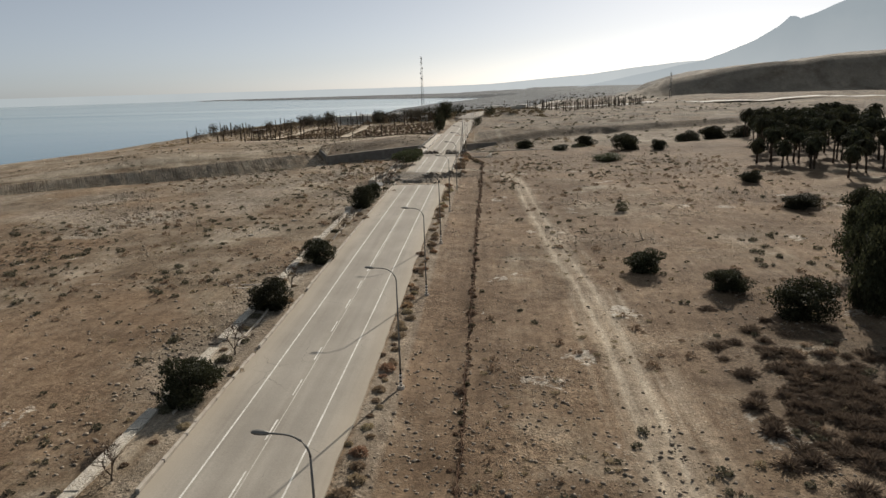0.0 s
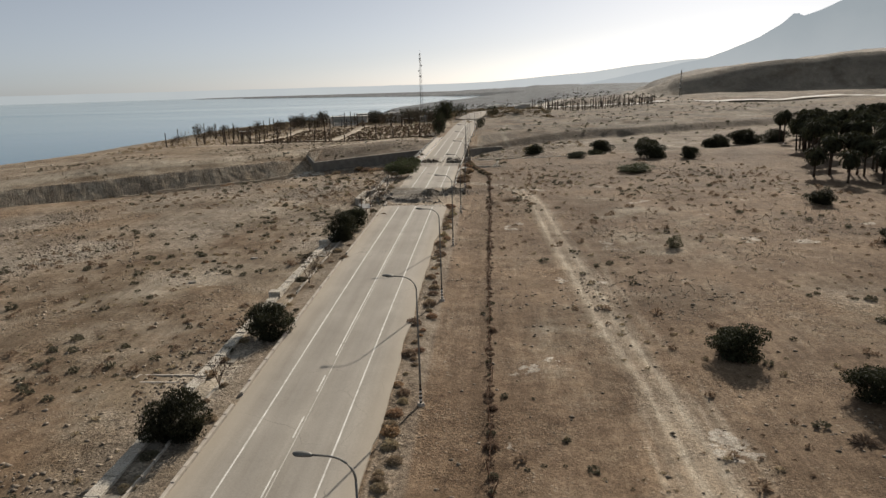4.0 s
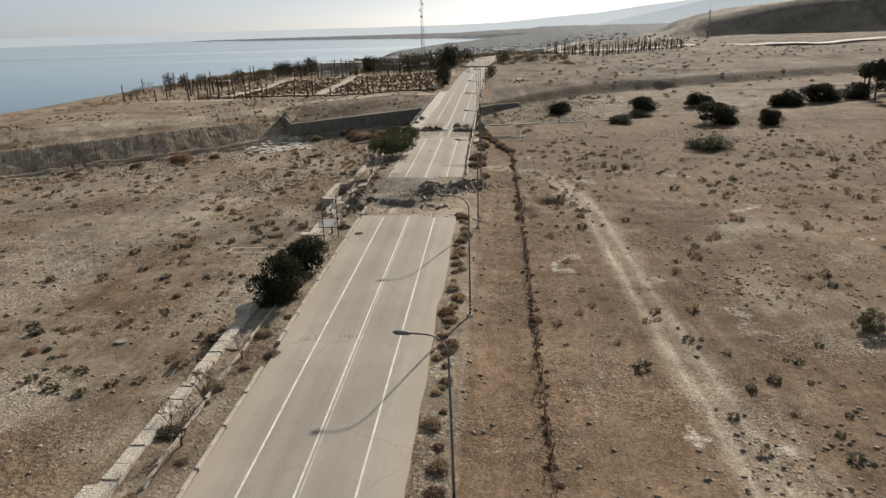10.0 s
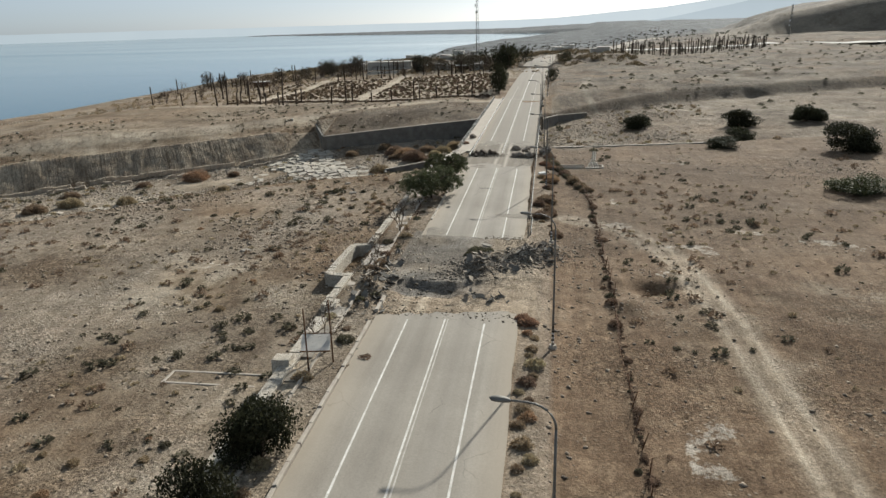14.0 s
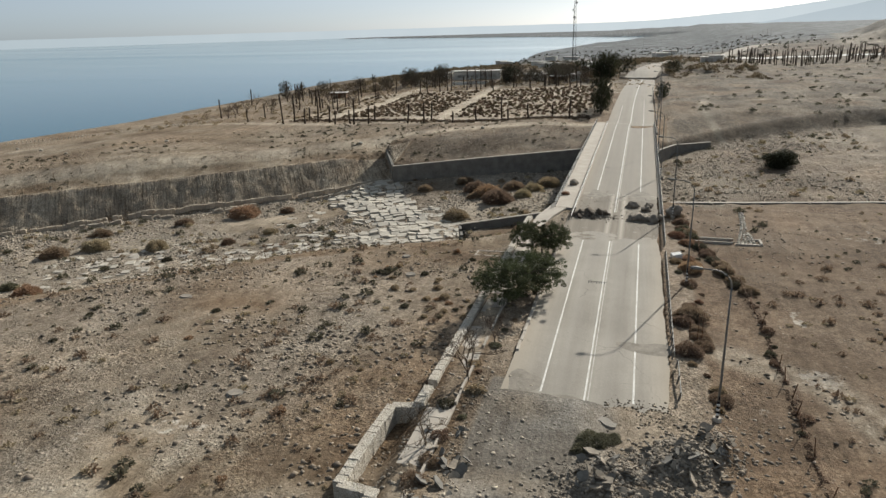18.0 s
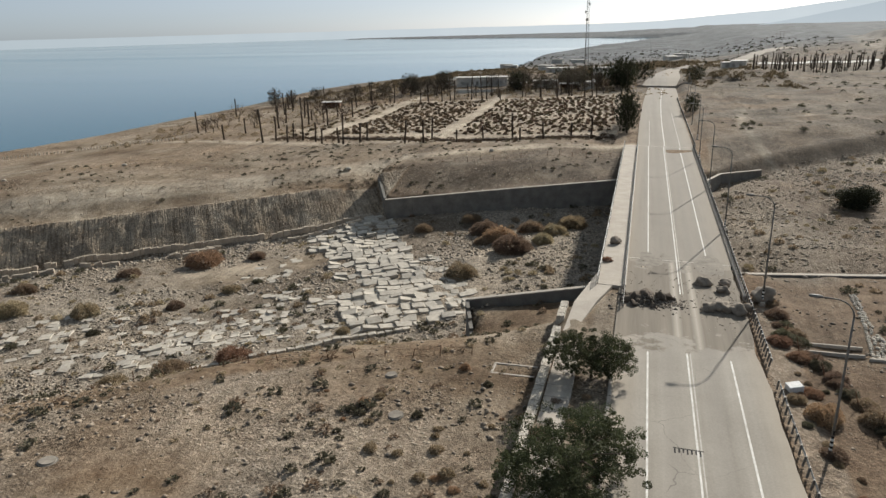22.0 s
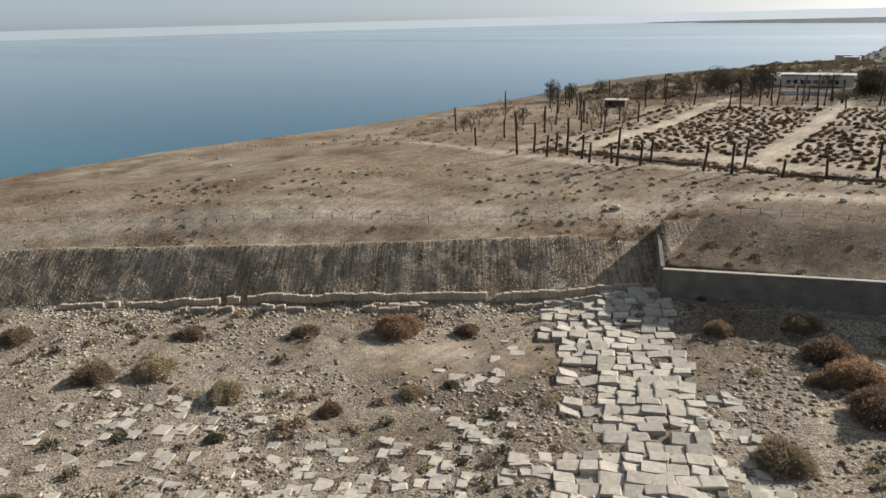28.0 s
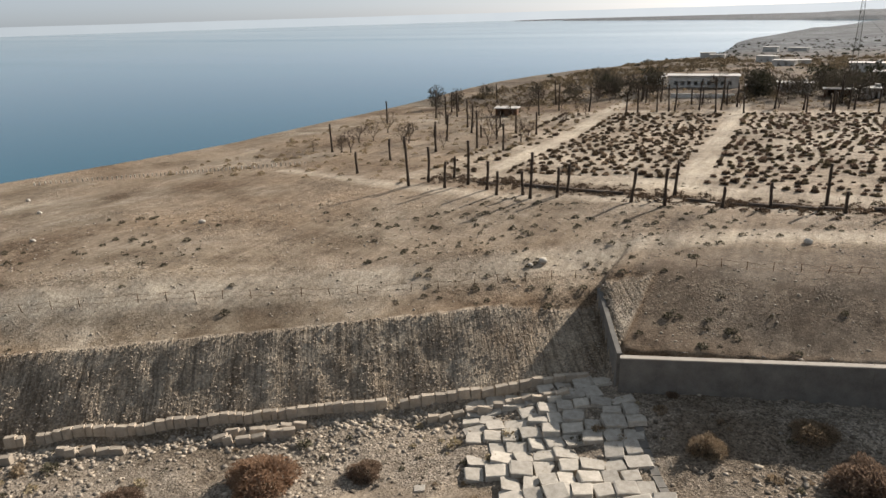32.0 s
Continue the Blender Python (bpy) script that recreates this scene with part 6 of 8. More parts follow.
def add_paving():
    rnd = random.Random(33)
    kinds = [block_mesh(i, rnd.uniform(0.5, 0.62), rnd.uniform(0.58, 0.76), 0.36) for i in range(12)]
    squared = [block_mesh(40 + i, 0.58, 0.6, 0.36, STONE_TOE) for i in range(6)]
    pave = tagged(new("stone_apron"), "apron of big rough limestone blocks laid across the wadi bed", "stone paving", kind="structure")
    A, B = Vector((-60.6, 301.2, 0)), Vector((-36.2, 257.2, 0))
    along = (B - A).normalized()
    across = Vector((-along.y, along.x, 0))
    if across.x < 0:
        across = -across
    L, count = (B - A).length, 0
    yaw = math.degrees(math.atan2(across.y, across.x))
    s = -8.5
    while s < L:
        step = rnd.uniform(1.5, 1.95)
        u = -7.0 + rnd.uniform(-0.6, 0.6) - (3.0 if s < 6 else 0)
        while u < 6.6:
            w = rnd.uniform(1.55, 2.5)
            if rnd.random() > 0.06 and not (u < -4.5 and 14 < s < 34 and rnd.random() < 0.8):
                p = A + along * s + across * (u + w / 2)
                z = gz(p.x, p.y)
                m = pose(p.x, p.y, z + rnd.uniform(-0.24, 0.1), rnd.gauss(0, 6), rnd.gauss(0, 6), yaw + rnd.gauss(0, 6)) @ Matrix.Diagonal((w / 1.13, step / 1.32, 1, 1))
                if s < 60:
                    ob = part("block", rnd.choice(kinds), None, pave)
                    ob.matrix_basis = m
                    count += 1
            u += w + rnd.uniform(0.03, 0.13)
        s += step + rnd.uniform(0.02, 0.12)
    # loose slabs washed about downstream and upstream of the apron
    loose = tagged(new("scattered_slabs"), "flat pale paving slabs scattered over the gravel bed", "stone slabs", kind="structure")
    rows = ((-46, 258, -80, 240, 62, 4.5), (-50, 268, -66, 250, 46, 4.5), (-60, 262, -104, 246, 44, 5.0), (-41, 286, -26, 263, 60, 4.0), (-70, 286, -58, 262, 26, 4.5), (-90, 236, -112, 226, 22, 4.0), (-70, 255, -100, 238, 26, 5))
    for ax, ay, bx, by, n, spread in rows:
        for i in range(n):
            f = rnd.random()
            x = ax + (bx - ax) * f + rnd.gauss(0, spread * 0.6)
            y = ay + (by - ay) * f + rnd.gauss(0, spread * 0.6)
            ob = part("slab", rnd.choice(kinds), None, loose)
            ob.matrix_basis = pose(x, y, gz(x, y) - 0.2, rnd.gauss(0, 4), rnd.gauss(0, 4), yaw + rnd.gauss(0, 9)) @ Matrix.Diagonal((rnd.uniform(0.9, 2.0), rnd.uniform(0.7, 1.3), 0.8, 1))
    # the row of blocks along the foot of the far bank, and a short second course
    foot = tagged(new("toe_wall"), "single row of squared stones along the foot of the bank", "stone row", kind="structure")
    toe = lambda v: float(np.interp(v, (-137, -108.6, -88, -67.5, -60), (258, 279, 294.2, 308.8, 312)))

    def upright(x, y, w, high, tip, lift):
        ob = part("block", rnd.choice(squared), None, foot)
        ob.matrix_basis = pose(x, y, gz(x, y) + lift, rnd.gauss(0, tip), rnd.gauss(0, tip), 35.5 + rnd.gauss(0, tip)) @ Matrix.Diagonal((w / 1.16, 0.55, high / 0.72, 1))
    x = -61.5
    while x > -137:
        w = rnd.choice((rnd.uniform(1.0, 1.5), rnd.uniform(1.3, 1.9))) if x > -84 else rnd.uniform(0.7, 1.3)
        if rnd.random() > (0.02 if x > -98 else 0.14):
            upright(x - 0.4 * w, toe(x - 0.4 * w) + 0.1, w, rnd.uniform(1.15, 1.4), 2.5, 0.28)
        x -= w * 0.82 + 0.03
    # a lower course comes to light here and there
    for x0, x1 in ((-63, -76), (-88.5, -94.5), (-103, -108), (-112, -119)):
        x = x0
        while x > x1:
            w = rnd.uniform(0.9, 1.7)
            upright(x, toe(x) - rnd.uniform(3.2, 3.9), w, rnd.uniform(0.9, 1.3), 6, 0.3)
            if x0 == -88.5:
                upright(x + 0.3, toe(x) - 2.0, w, 1.0, 9, 0.3)
            x -= w * 0.84
    near = tagged(new("near_kerb_row"), "row of pale stones edging the near side of the wadi", "stone row", kind="structure")
    for i in range(36):
        f = i / 35
        x, y = -70 + 35 * f, 233.2 + 24 * f
        ob = part("block", rnd.choice(kinds), None, near)
        ob.matrix_basis = pose(x, y, gz(x, y) + 0.1, rnd.gauss(0, 4), rnd.gauss(0, 4), 34 + rnd.gauss(0, 4)) @ Matrix.Diagonal((0.95, 0.55, 0.8, 1))
    # the straight edge of the apron
    bm = bmesh.new()
    for i in range(26):
        f0, f1 = i / 26, (i + 1) / 26 - 0.002
        vs = []
        for f in (f0, f1):
            p = Vector((-54.6 + 24.9 * f, 306.0 - 45.6 * f, 0))
            z = gz(p.x, p.y) + 0.16
            vs.append([bm.verts.new((p.x + s * 0.42 * across.x, p.y + s * 0.42 * across.y, z + h)) for s, h in ((-1, -0.7), (1, -0.7), (1, 0), (-1, 0))])
        for j in range(4):
            bm.faces.new((vs[0][j], vs[0][(j + 1) % 4], vs[1][(j + 1) % 4], vs[1][j]))
        bm.faces.new(vs[0][::-1])
        bm.faces.new(vs[1])
    bmesh.ops.recalc_face_normals(bm, faces=bm.faces)
    tagged(part("apron_edge", bm, CONCRETE), "straight concrete sill along the stone apron", "kerb", kind="structure")


add_paving()


# ---- loose stones ----
def add_stones():
    rng = np.random.default_rng(77)

    def put(name, xy, lo, hi, mat, label, sink=0.03, power=2.5):
        s = lo + (hi - lo) * rng.random(len(xy)) ** power
        pl = at_ground(xy)
        pl[:, 2] += s * 0.15 - sink
        tagged(part(name, stones_mesh(name, pl, s, mat, len(xy)), None), label, "stones", kind="stuff")
    # the plain on the lake side, patchy
    xy = np.column_stack([rng.uniform(-86, -13, 120000), rng.uniform(38, 240, 120000)])
    keep = rng.random(len(xy)) < np.clip(-0.05 + 1.1 * vnoise(xy[:, 0], xy[:, 1], 26, 24) + 0.7 * vnoise(xy[:, 0], xy[:, 1], 7, 81), 0.06, 1)
    put("plain_stones", xy[keep], 0.05, 0.38, STONE_PLAIN, "brown stones strewn over the gravel plain", 0.03, 4.0)
    xy = np.column_stack([rng.uniform(9, 84, 80000), rng.uniform(38, 258, 80000)])
    keep = rng.random(len(xy)) < np.clip(0.08 + 0.7 * vnoise(xy[:, 0], xy[:, 1], 18, 83), 0.04, 1)
    put("plain_stones", xy[keep], 0.05, 0.3, STONE_PLAIN, "small stones on the inland plain")
    # the wadi bed
    x = rng.uniform(-150, 60, 70000)
    f = rng.random(70000)
    y = np.interp(x, WX, W_NF) - 6 + f * (np.interp(x, WX, W_FF) - np.interp(x, WX, W_NF) + 7)
    keep = rng.random(len(x)) < np.clip(0.3 + 1.3 * vnoise(x, y, 9, 84), 0.04, 1) * (1 - 0.93 * silt_bar(x, y))
    put("bed_stones", np.column_stack([x, y])[keep], 0.06, 0.45, STONE_JOINED, "grey gravel and cobbles in the dry bed", 0.03, 2.8)
    x = rng.uniform(-150, 40, 22000)
    f = rng.random(22000)
    y = np.interp(x, WX, W_NF) - 5 + f * (np.interp(x, WX, W_FF) - np.interp(x, WX, W_NF) + 5)
    keep = rng.random(len(x)) < np.clip(0.15 + 1.1 * vnoise(x, y, 6, 85), 0.03, 1) * (1 - 0.8 * silt_bar(x, y))
    put("bed_clods", np.column_stack([x, y])[keep], 0.08, 0.45, STONE_BROWN, "brown clods and cobbles in the dry bed", 0.04, 2.4)
    # cobbles set in the far bank
    x = rng.uniform(-165, -58.5, 24000)
    f = rng.random(24000)
    y = np.interp(x, WX, W_FF) + (f ** 1.3) * (np.interp(x, WX, W_FT) - np.interp(x, WX, W_FF) + 0.6)
    put("bank_stones", np.column_stack([x, y]), 0.05, 0.24, BANK_STONE, "cobbles bedded in the steep gravel bank", 0.05, 2.6)
    # beyond the wadi, sparse
    x = rng.uniform(-140, -61, 3000)
    y = np.interp(x, (-137, -108.6, -88, -67.5, -60), (258, 279, 294.2, 308.8, 312)) - 0.8 - rng.gamma(2.0, 1.3, 3000)
    put("toe_stones", np.column_stack([x, y]), 0.08, 0.5, STONE_JOINED, "tumbled cobbles below the stone row", 0.04, 2.0)
    x = rng.uniform(-200, -10, 5000)
    y = np.interp(x, WX, W_FT) + rng.uniform(0, 60, 5000)
    put("far_stones", np.column_stack([x, y]), 0.06, 0.3, STONE_JOINED, "sparse stones on the sandy flat")
    for x, y, r in ((-74, 328.5, 0.75), (-41.7, 344.5, 0.7), (-132.1, 319.3, 0.6), (-75.2, 326.8, 0.45), (-152.5, 302, 0.5), (-178, 318, 0.6), (-196, 326, 0.6), (-204, 322, 0.5)):
        ob = part("boulder", rock_bm(int(abs(x)), r, r * 0.8, r * 0.7, 0.15), STONE)
        ob.matrix_basis = pose(x, y, gz(x, y) + r * 0.3, 0, 0, x)
        tagged(ob, "pale limestone boulder lying on sandy ground", "boulder", "boulders beyond the wadi")


add_stones()


# ---- bushes and trees ----
def bush(x, y, r, h, crowns, label, group="", trunk=True, z=None):
    """A desert bush: short stems and a crown shared with its like."""
    top = tagged(new("bush"), label, "bush", group)
    if trunk:
        bm = bmesh.new()
        rnd = random.Random(int(x * 7 + y))
        for i in range(4):
            a = rnd.uniform(0, 6.28)
            tip = (math.cos(a) * 0.45, math.sin(a) * 0.45, rnd.uniform(0.5, 0.75))
            tube(bm, [(0.05 * math.cos(a), 0.05 * math.sin(a), -0.1), (tip[0] * 0.4, tip[1] * 0.4, 0.35), tip], (0.035, 0.026, 0.012), 5)
        stem = part("stem", bm, BARK, top)
        stem.scale = (r, r, h)
    c = part("crown", random.choice(crowns), None, top)
    c.scale = (r, r, h)
    top.matrix_basis = pose(x, y, gz(x, y) if z is None else z, 0, 0, random.uniform(0, 360))
    return top


# crowns of unit size: radius 1, height 1
AC = [crown_mesh("crown", 100 + i, 1.0, 1.0, 12000, 0.024, LEAF_DARK, 26, flat=1.5, small=0.26, large=0.46, spread=0.56, mid=0.4) for i in range(4)]
GR = [crown_mesh("crown", 110 + i, 1.0, 1.0, 7000, 0.026, LEAF_GREEN, 22, flat=1.4, mid=0.38) for i in range(3)]
OL = [crown_mesh("crown", 120 + i, 1.0, 1.0, 4200, 0.028, LEAF_OLIVE, 22, flat=1.4, small=0.2, large=0.4, mid=0.38) for i in range(3)]

# open, see-through crowns: many small clumps apart from one another
DU = [crown_mesh("crown", 130 + i, 1.0, 1.0, 3600, 0.02, LEAF_DARK, 90, flat=1.9, small=0.05, large=0.17, spread=0.92) for i in range(4)]
DB = [crown_mesh("crown", 150 + i, 1.0, 1.0, 3600, 0.018, LEAF_DUSTY, 120, flat=1.8, small=0.04, large=0.13, spread=0.84) for i in range(4)]
FE = [crown_mesh("crown", 140 + i, 1.0, 1.0, 20000, 0.0125, LEAF_GREEN, 170, flat=1.4, small=0.05, large=0.16, spread=0.82) for i in range(3)]
for x, y, r, h in ((-9.4, 51.0, 3.6, 4.0), (-9.5, 76.0, 3.2, 3.9), (-8.9, 97.5, 3.0, 3.6), (-9.8, 141.0, 3.2, 4.6), (-9.3, 148.8, 3.0, 4.4), (-9.6, 26.5, 3.0, 3.4)):
    bush(x, y, r, h, AC, "dense dark acacia bush growing between wall and kerb", "bushes beside the road")
for x, y, r, h in ((41.2, 94.6, 3.6, 3.6), (49.9, 84.6, 3.4, 3.0), (55.6, 75.0, 4.4, 4.4), (83.4, 169.5, 3.6, 3.0), (82.2, 137, 5.0, 3.4), (45.4, 136, 1.5, 2.2), (65.6, 76.0, 5.0, 12.5), (71.5, 90.0, 5.4, 10.5), (67, 64, 4.8, 9.0), (78.0, 104.0, 5.0, 9.0), (88.0, 124.0, 5.5, 6.5)):
    bush(x, y, r, h, AC if h > 2.9 else OL, "large dark green bush alone on the stony plain", "bushes on the inland plain")
for x, y, r, h in ((34.8, 316.7, 5.2, 4.4), (61.6, 313.7, 5.6, 5.0), (81.7, 320.3, 5.8, 4.8), (69.8, 261, 6.4, 5.6), (45.5, 263.8, 3.9, 2.2), (80.9, 256, 4.0, 4.0), (106.9, 311.3, 6.7, 5.6), (119.5, 315.5, 7.6, 6.2), (133.3, 320.8, 6.8, 5.0), (148, 328, 6.8, 7.5), (56.4, 291.5, 4.3, 3.6)):
    bush(x, y, r, h, AC, "broad dark bush in the dry bed", "bushes upstream of the bridge")
bush(57.4, 225, 5.6, 2.9, GR, "low spreading green bush on gravel", "bushes on the inland plain")


def tree(x, y, h, r, crowns, label, lean=0.0, category="tree", z=None, limbs=5):
    """A tapered trunk that forks into limbs, with crowns of leaf clumps on them."""
    rnd = random.Random(int(abs(x) * 13 + y))
    top = tagged(new("tree"), label, category)
    bm = bmesh.new()
    th = h * 0.45
    tube(bm, [(0, 0, -0.3), (lean * 0.3, 0.05, th * 0.5), (lean, 0, th)], (0.05 * h * 0.6, 0.04 * h * 0.6, 0.03 * h * 0.6), 8)
    part("trunk", bm, BARK, top)
    for i in range(limbs):
        a = i * 2 * math.pi / limbs + rnd.uniform(-0.4, 0.4)
        k = rnd.uniform(0.5, 0.85)
        tip = Vector((lean + math.cos(a) * r * k, math.sin(a) * r * k, h * rnd.uniform(0.62, 0.88)))
        bm = bmesh.new()
        mid = Vector((lean * 0.8, 0, th * 0.85)).lerp(tip, 0.5) + Vector((0, 0, 0.08 * h))
        tube(bm, [(lean * 0.8, 0, th * 0.85), mid, tip], (0.018 * h, 0.012 * h, 0.005 * h), 6)
        part("limb", bm, BARK, top)
    for i, (fx, fy, fz, s) in enumerate(((0, 0, 0.15, 1.0), (0.4, 0.3, 0.08, 0.66), (-0.42, -0.25, 0.06, 0.64))):
        c = part("crown", crowns[i % len(crowns)], None, top)
        c.matrix_basis = pose(lean + fx * r, fy * r, h * fz, 0, 0, rnd.uniform(0, 360)) @ Matrix.Diagonal((r * s, r * s, h * (0.98 - fz), 1))
    top.matrix_basis = pose(x, y, gz(x, y) if z is None else z, 0, 0, rnd.uniform(0, 360))
    return top


tree(-8.7, 214.6, 4.9, 5.0, FE, "spreading green acacia tree beside the stranded road", 0.3, limbs=8)
tree(-8.3, 230.0, 4.2, 3.6, FE, "dark green acacia overhanging the guard rail", -0.2, limbs=7)
for x, y, h, r in ((-9.5, 374, 9.5, 3.0), (-10.0, 381, 11, 3.4), (-9.8, 390, 9, 3.0), (9.8, 420, 5.0, 2.4), (10.8, 432, 4.5, 2.2), (-13.5, 512, 12, 5.0), (-15, 522, 13, 6), (-19, 530, 12, 5.6)):
    tree(x, y, h, r, DU, "dusty dark tree at the edge of the far road", 0.2)
for x, y, h, r in ((-184, 489, 9, 4), (-178, 495, 7, 3.4), (-108, 531, 9, 4.5), (-104, 520, 10, 5), (-112, 518, 8, 4.2), (-66, 520, 9, 5), (-56, 512, 8, 4), (-40, 528, 10, 5), (-30, 545, 10, 5), (-123, 522, 7.5, 4), (-18, 520, 9, 4.5), (-6, 560, 10, 5), (-48, 560, 9, 5), (18, 540, 7, 4), (-70, 545, 9, 4.5)):
    tree(x, y, h, r, DB if int(x) % 3 else DU, "dusty grey-brown tree in the abandoned resort grounds", 0.2)


def branch_mesh(name, seed, mat, forks=4):
    """A leafless crown of unit height: limbs that fork four times into fine twigs."""
    rng = np.random.default_rng(seed)
    segs = []

    def grow(p, d, ln, r, depth):
        mid = p + d * ln * 0.5 + rng.normal(0, 0.04 * ln, 3)
        q = mid + (d + rng.normal(0, 0.12, 3)) * ln * 0.5
        segs.append((p, mid, r, r * 0.85))
        segs.append((mid, q, r * 0.85, r * 0.7))
        if depth == 0:
            return
        for i in range(3 if depth > 1 else 4):
            e = d * 0.75 + rng.normal(0, 0.5, 3) + np.array((0, 0, 0.12))
            grow(p + (q - p) * rng.uniform(0.55, 1.0), e / np.linalg.norm(e), ln * rng.uniform(0.55, 0.82), r * 0.6, depth - 1)
    for i in range(3):
        a = i * 2.1 + rng.uniform(-0.4, 0.4)
        d = np.array((np.cos(a) * 0.45, np.sin(a) * 0.45, 1.0))
        grow(np.array((0, 0, 0.12)), d / np.linalg.norm(d), 0.36, 0.015, forks)
    co, n = [], len(segs)
    p, q = np.array([x[0] for x in segs]), np.array([x[1] for x in segs])
    r0, r1 = np.array([x[2] for x in segs])[:, None], np.array([x[3] for x in segs])[:, None]
    d = q - p
    u = np.cross(d, rand_dirs(rng, n))
    u /= np.linalg.norm(u, axis=1, keepdims=True) + 1e-9
    v = np.cross(d, u)
    v /= np.linalg.norm(v, axis=1, keepdims=True) + 1e-9
    for c, k, w in ((p, r0, 0), (q, r1, 0)):
        for a in (0, 2.094, 4.189):
            co.append(c + (u * math.cos(a) + v * math.sin(a)) * np.maximum(k, 0.0022))
    co = np.stack(co, 1).reshape(-1, 3)
    f = np.array([(0, 1, 4, 3), (1, 2, 5, 4), (2, 0, 3, 5)])
    return poly_mesh(name, co, (f[None] + (np.arange(n) * 6)[:, None, None]).reshape(-1, 4), mat)


CROWNS = [branch_mesh("branch_crown", 310 + i, TWIG) for i in range(4)]
FAR_CROWNS = [branch_mesh("branch_crown", 320 + i, TWIG, 3) for i in range(4)]


def bare_tree(x, y, h, label="leafless grey tree with a fan of dead twigs"):
    """A dead tree: a short trunk under forked limbs and fine twigs."""
    rnd = random.Random(int(abs(x) * 31 + y * 3))
    top = tagged(new("dead_tree"), label, "dead tree")
    bm = bmesh.new()
    tube(bm, [(0, 0, -0.2), (0.01 * h, 0, h * 0.07), (0, 0, h * 0.15)], (0.026 * h, 0.022 * h, 0.018 * h), 6)
    part("trunk", bm, BARK, top)
    c = part("branch_crown", rnd.choice(CROWNS if y < 300 else FAR_CROWNS), None, top)
    c.matrix_basis = Matrix.Diagonal((h * rnd.uniform(0.9, 1.2), h * rnd.uniform(0.9, 1.2), h, 1))
    top.matrix_basis = pose(x, y, gz(x, y), 0, 0, rnd.uniform(0, 360))
    return top


for x, y, h in ((-9.5, 84.5, 3.6), (-9.2, 116.5, 3.8), (-9.9, 122.0, 3.2), (-9.3, 128.5, 3.0), (-9.7, 38.0, 3.8), (-9.4, 163.2, 5.0), (-8.8, 176.5, 3.6), (-10.5, 186.5, 3.8), (-9.7, 196.0, 4.8), (-9.0, 203.5, 3.2), (-9.1, 61.5, 4.2)):
    bare_tree(x, y, h)
rndt = random.Random(8)
for i in range(44):
    bare_tree(rndt.uniform(-168, -112), rndt.uniform(385, 520), rndt.uniform(4, 8.5))
for i in range(60):
    yy = rndt.uniform(488, 575)
    xx = rndt.uniform(-125, -14)
    if not (yy < 536 and -102 < xx < -68):
        bare_tree(xx, yy, rndt.uniform(4, 9))
for i in range(12):
    bare_tree(rndt.uniform(-100, -68), rndt.uniform(484, 497), rndt.uniform(3.5, 6))


rndw = random.Random(61)
for i in range(26):  # the dusty wood round the old buildings
    x, y = rndw.uniform(-190, -20), rndw.uniform(500, 575)
    if not (-110 < x < -70 and y < 562):
        tree(x, y, rndw.uniform(6, 10.5), rndw.uniform(3, 5), DB, "dusty grey-brown tree in the abandoned resort grounds", 0.2, limbs=3)


# ---- palms ----
def dead_palm(x, y, h, lean=2.0):
    rnd = random.Random(int(abs(x) * 17 + y * 5))
    top = tagged(new("dead_palm"), "charred headless palm trunk standing upright", "dead palm", "dead palms")
    bm = bmesh.new()
    k = 6
    pts = [(0.04 * h * math.sin(i * 0.5) * (i / k), 0, -0.2 + (h + 0.2) * i / k) for i in range(k + 1)]
    tube(bm, pts, [0.34, 0.27, 0.25, 0.24, 0.24, 0.27, 0.2], 8)
    for v in bm.verts:
        v.co.x += rnd.uniform(-0.03, 0.03)
        v.co.y += rnd.uniform(-0.03, 0.03)
    part("trunk", bm, DEADWOOD, top)
    if h > 5:
        bm = bmesh.new()
        for j in range(7):
            a = j * 0.9
            tube(bm, [(pts[-1][0], 0, h - 0.15), (pts[-1][0] + 0.3 * math.cos(a), 0.3 * math.sin(a), h - 0.1), (pts[-1][0] + 0.42 * math.cos(a), 0.42 * math.sin(a), h - 0.65)], (0.05, 0.04, 0.015), 4)
        part("stump_fronds", bm, DEADWOOD, top)
    top.matrix_basis = pose(x, y, gz(x, y), rnd.gauss(0, lean), rnd.gauss(0, lean), rnd.uniform(0, 360))
    return top


for x, y, h in ((-101, 357.6, 8.6), (-95.7, 355, 5.5), (-92.6, 352.6, 4.4), (-88.2, 354.5, 4.4), (-86, 352.6, 8.3), (-81.9, 355, 5.5), (-81.5, 359.3, 5.2), (-69.4, 357.5, 6.1), (-63.6, 356.7, 6.4), (-63.8, 365.4, 6.2), (-40.1, 365.3, 7.3), (-37.4, 362, 3.5), (-103.9, 353.5, 5.0), (-111.1, 352, 9.6), (-134, 408, 7.2), (-166, 509, 8)):
    dead_palm(x, y, h)
for x, y, h in ((-96.9, 469, 8.6), (-91.8, 473.5, 8.2), (-86.3, 474.2, 9), (-79.6, 478.9, 10), (-74.1, 475.8, 10.6), (-73.1, 480.3, 9.6), (-48.7, 480.5, 5), (-42.5, 485.5, 5), (-36.1, 486.5, 4.8), (-30, 481, 6.5), (-158, 387.5, 7.5), (-24, 366, 4.0), (-18.5, 364, 6.0), (-109, 356, 7.0), (-106, 361, 4.5), (-55, 360, 3.6), (-48, 363, 4.2), (-31, 362, 4.6)):
    dead_palm(x, y, h)
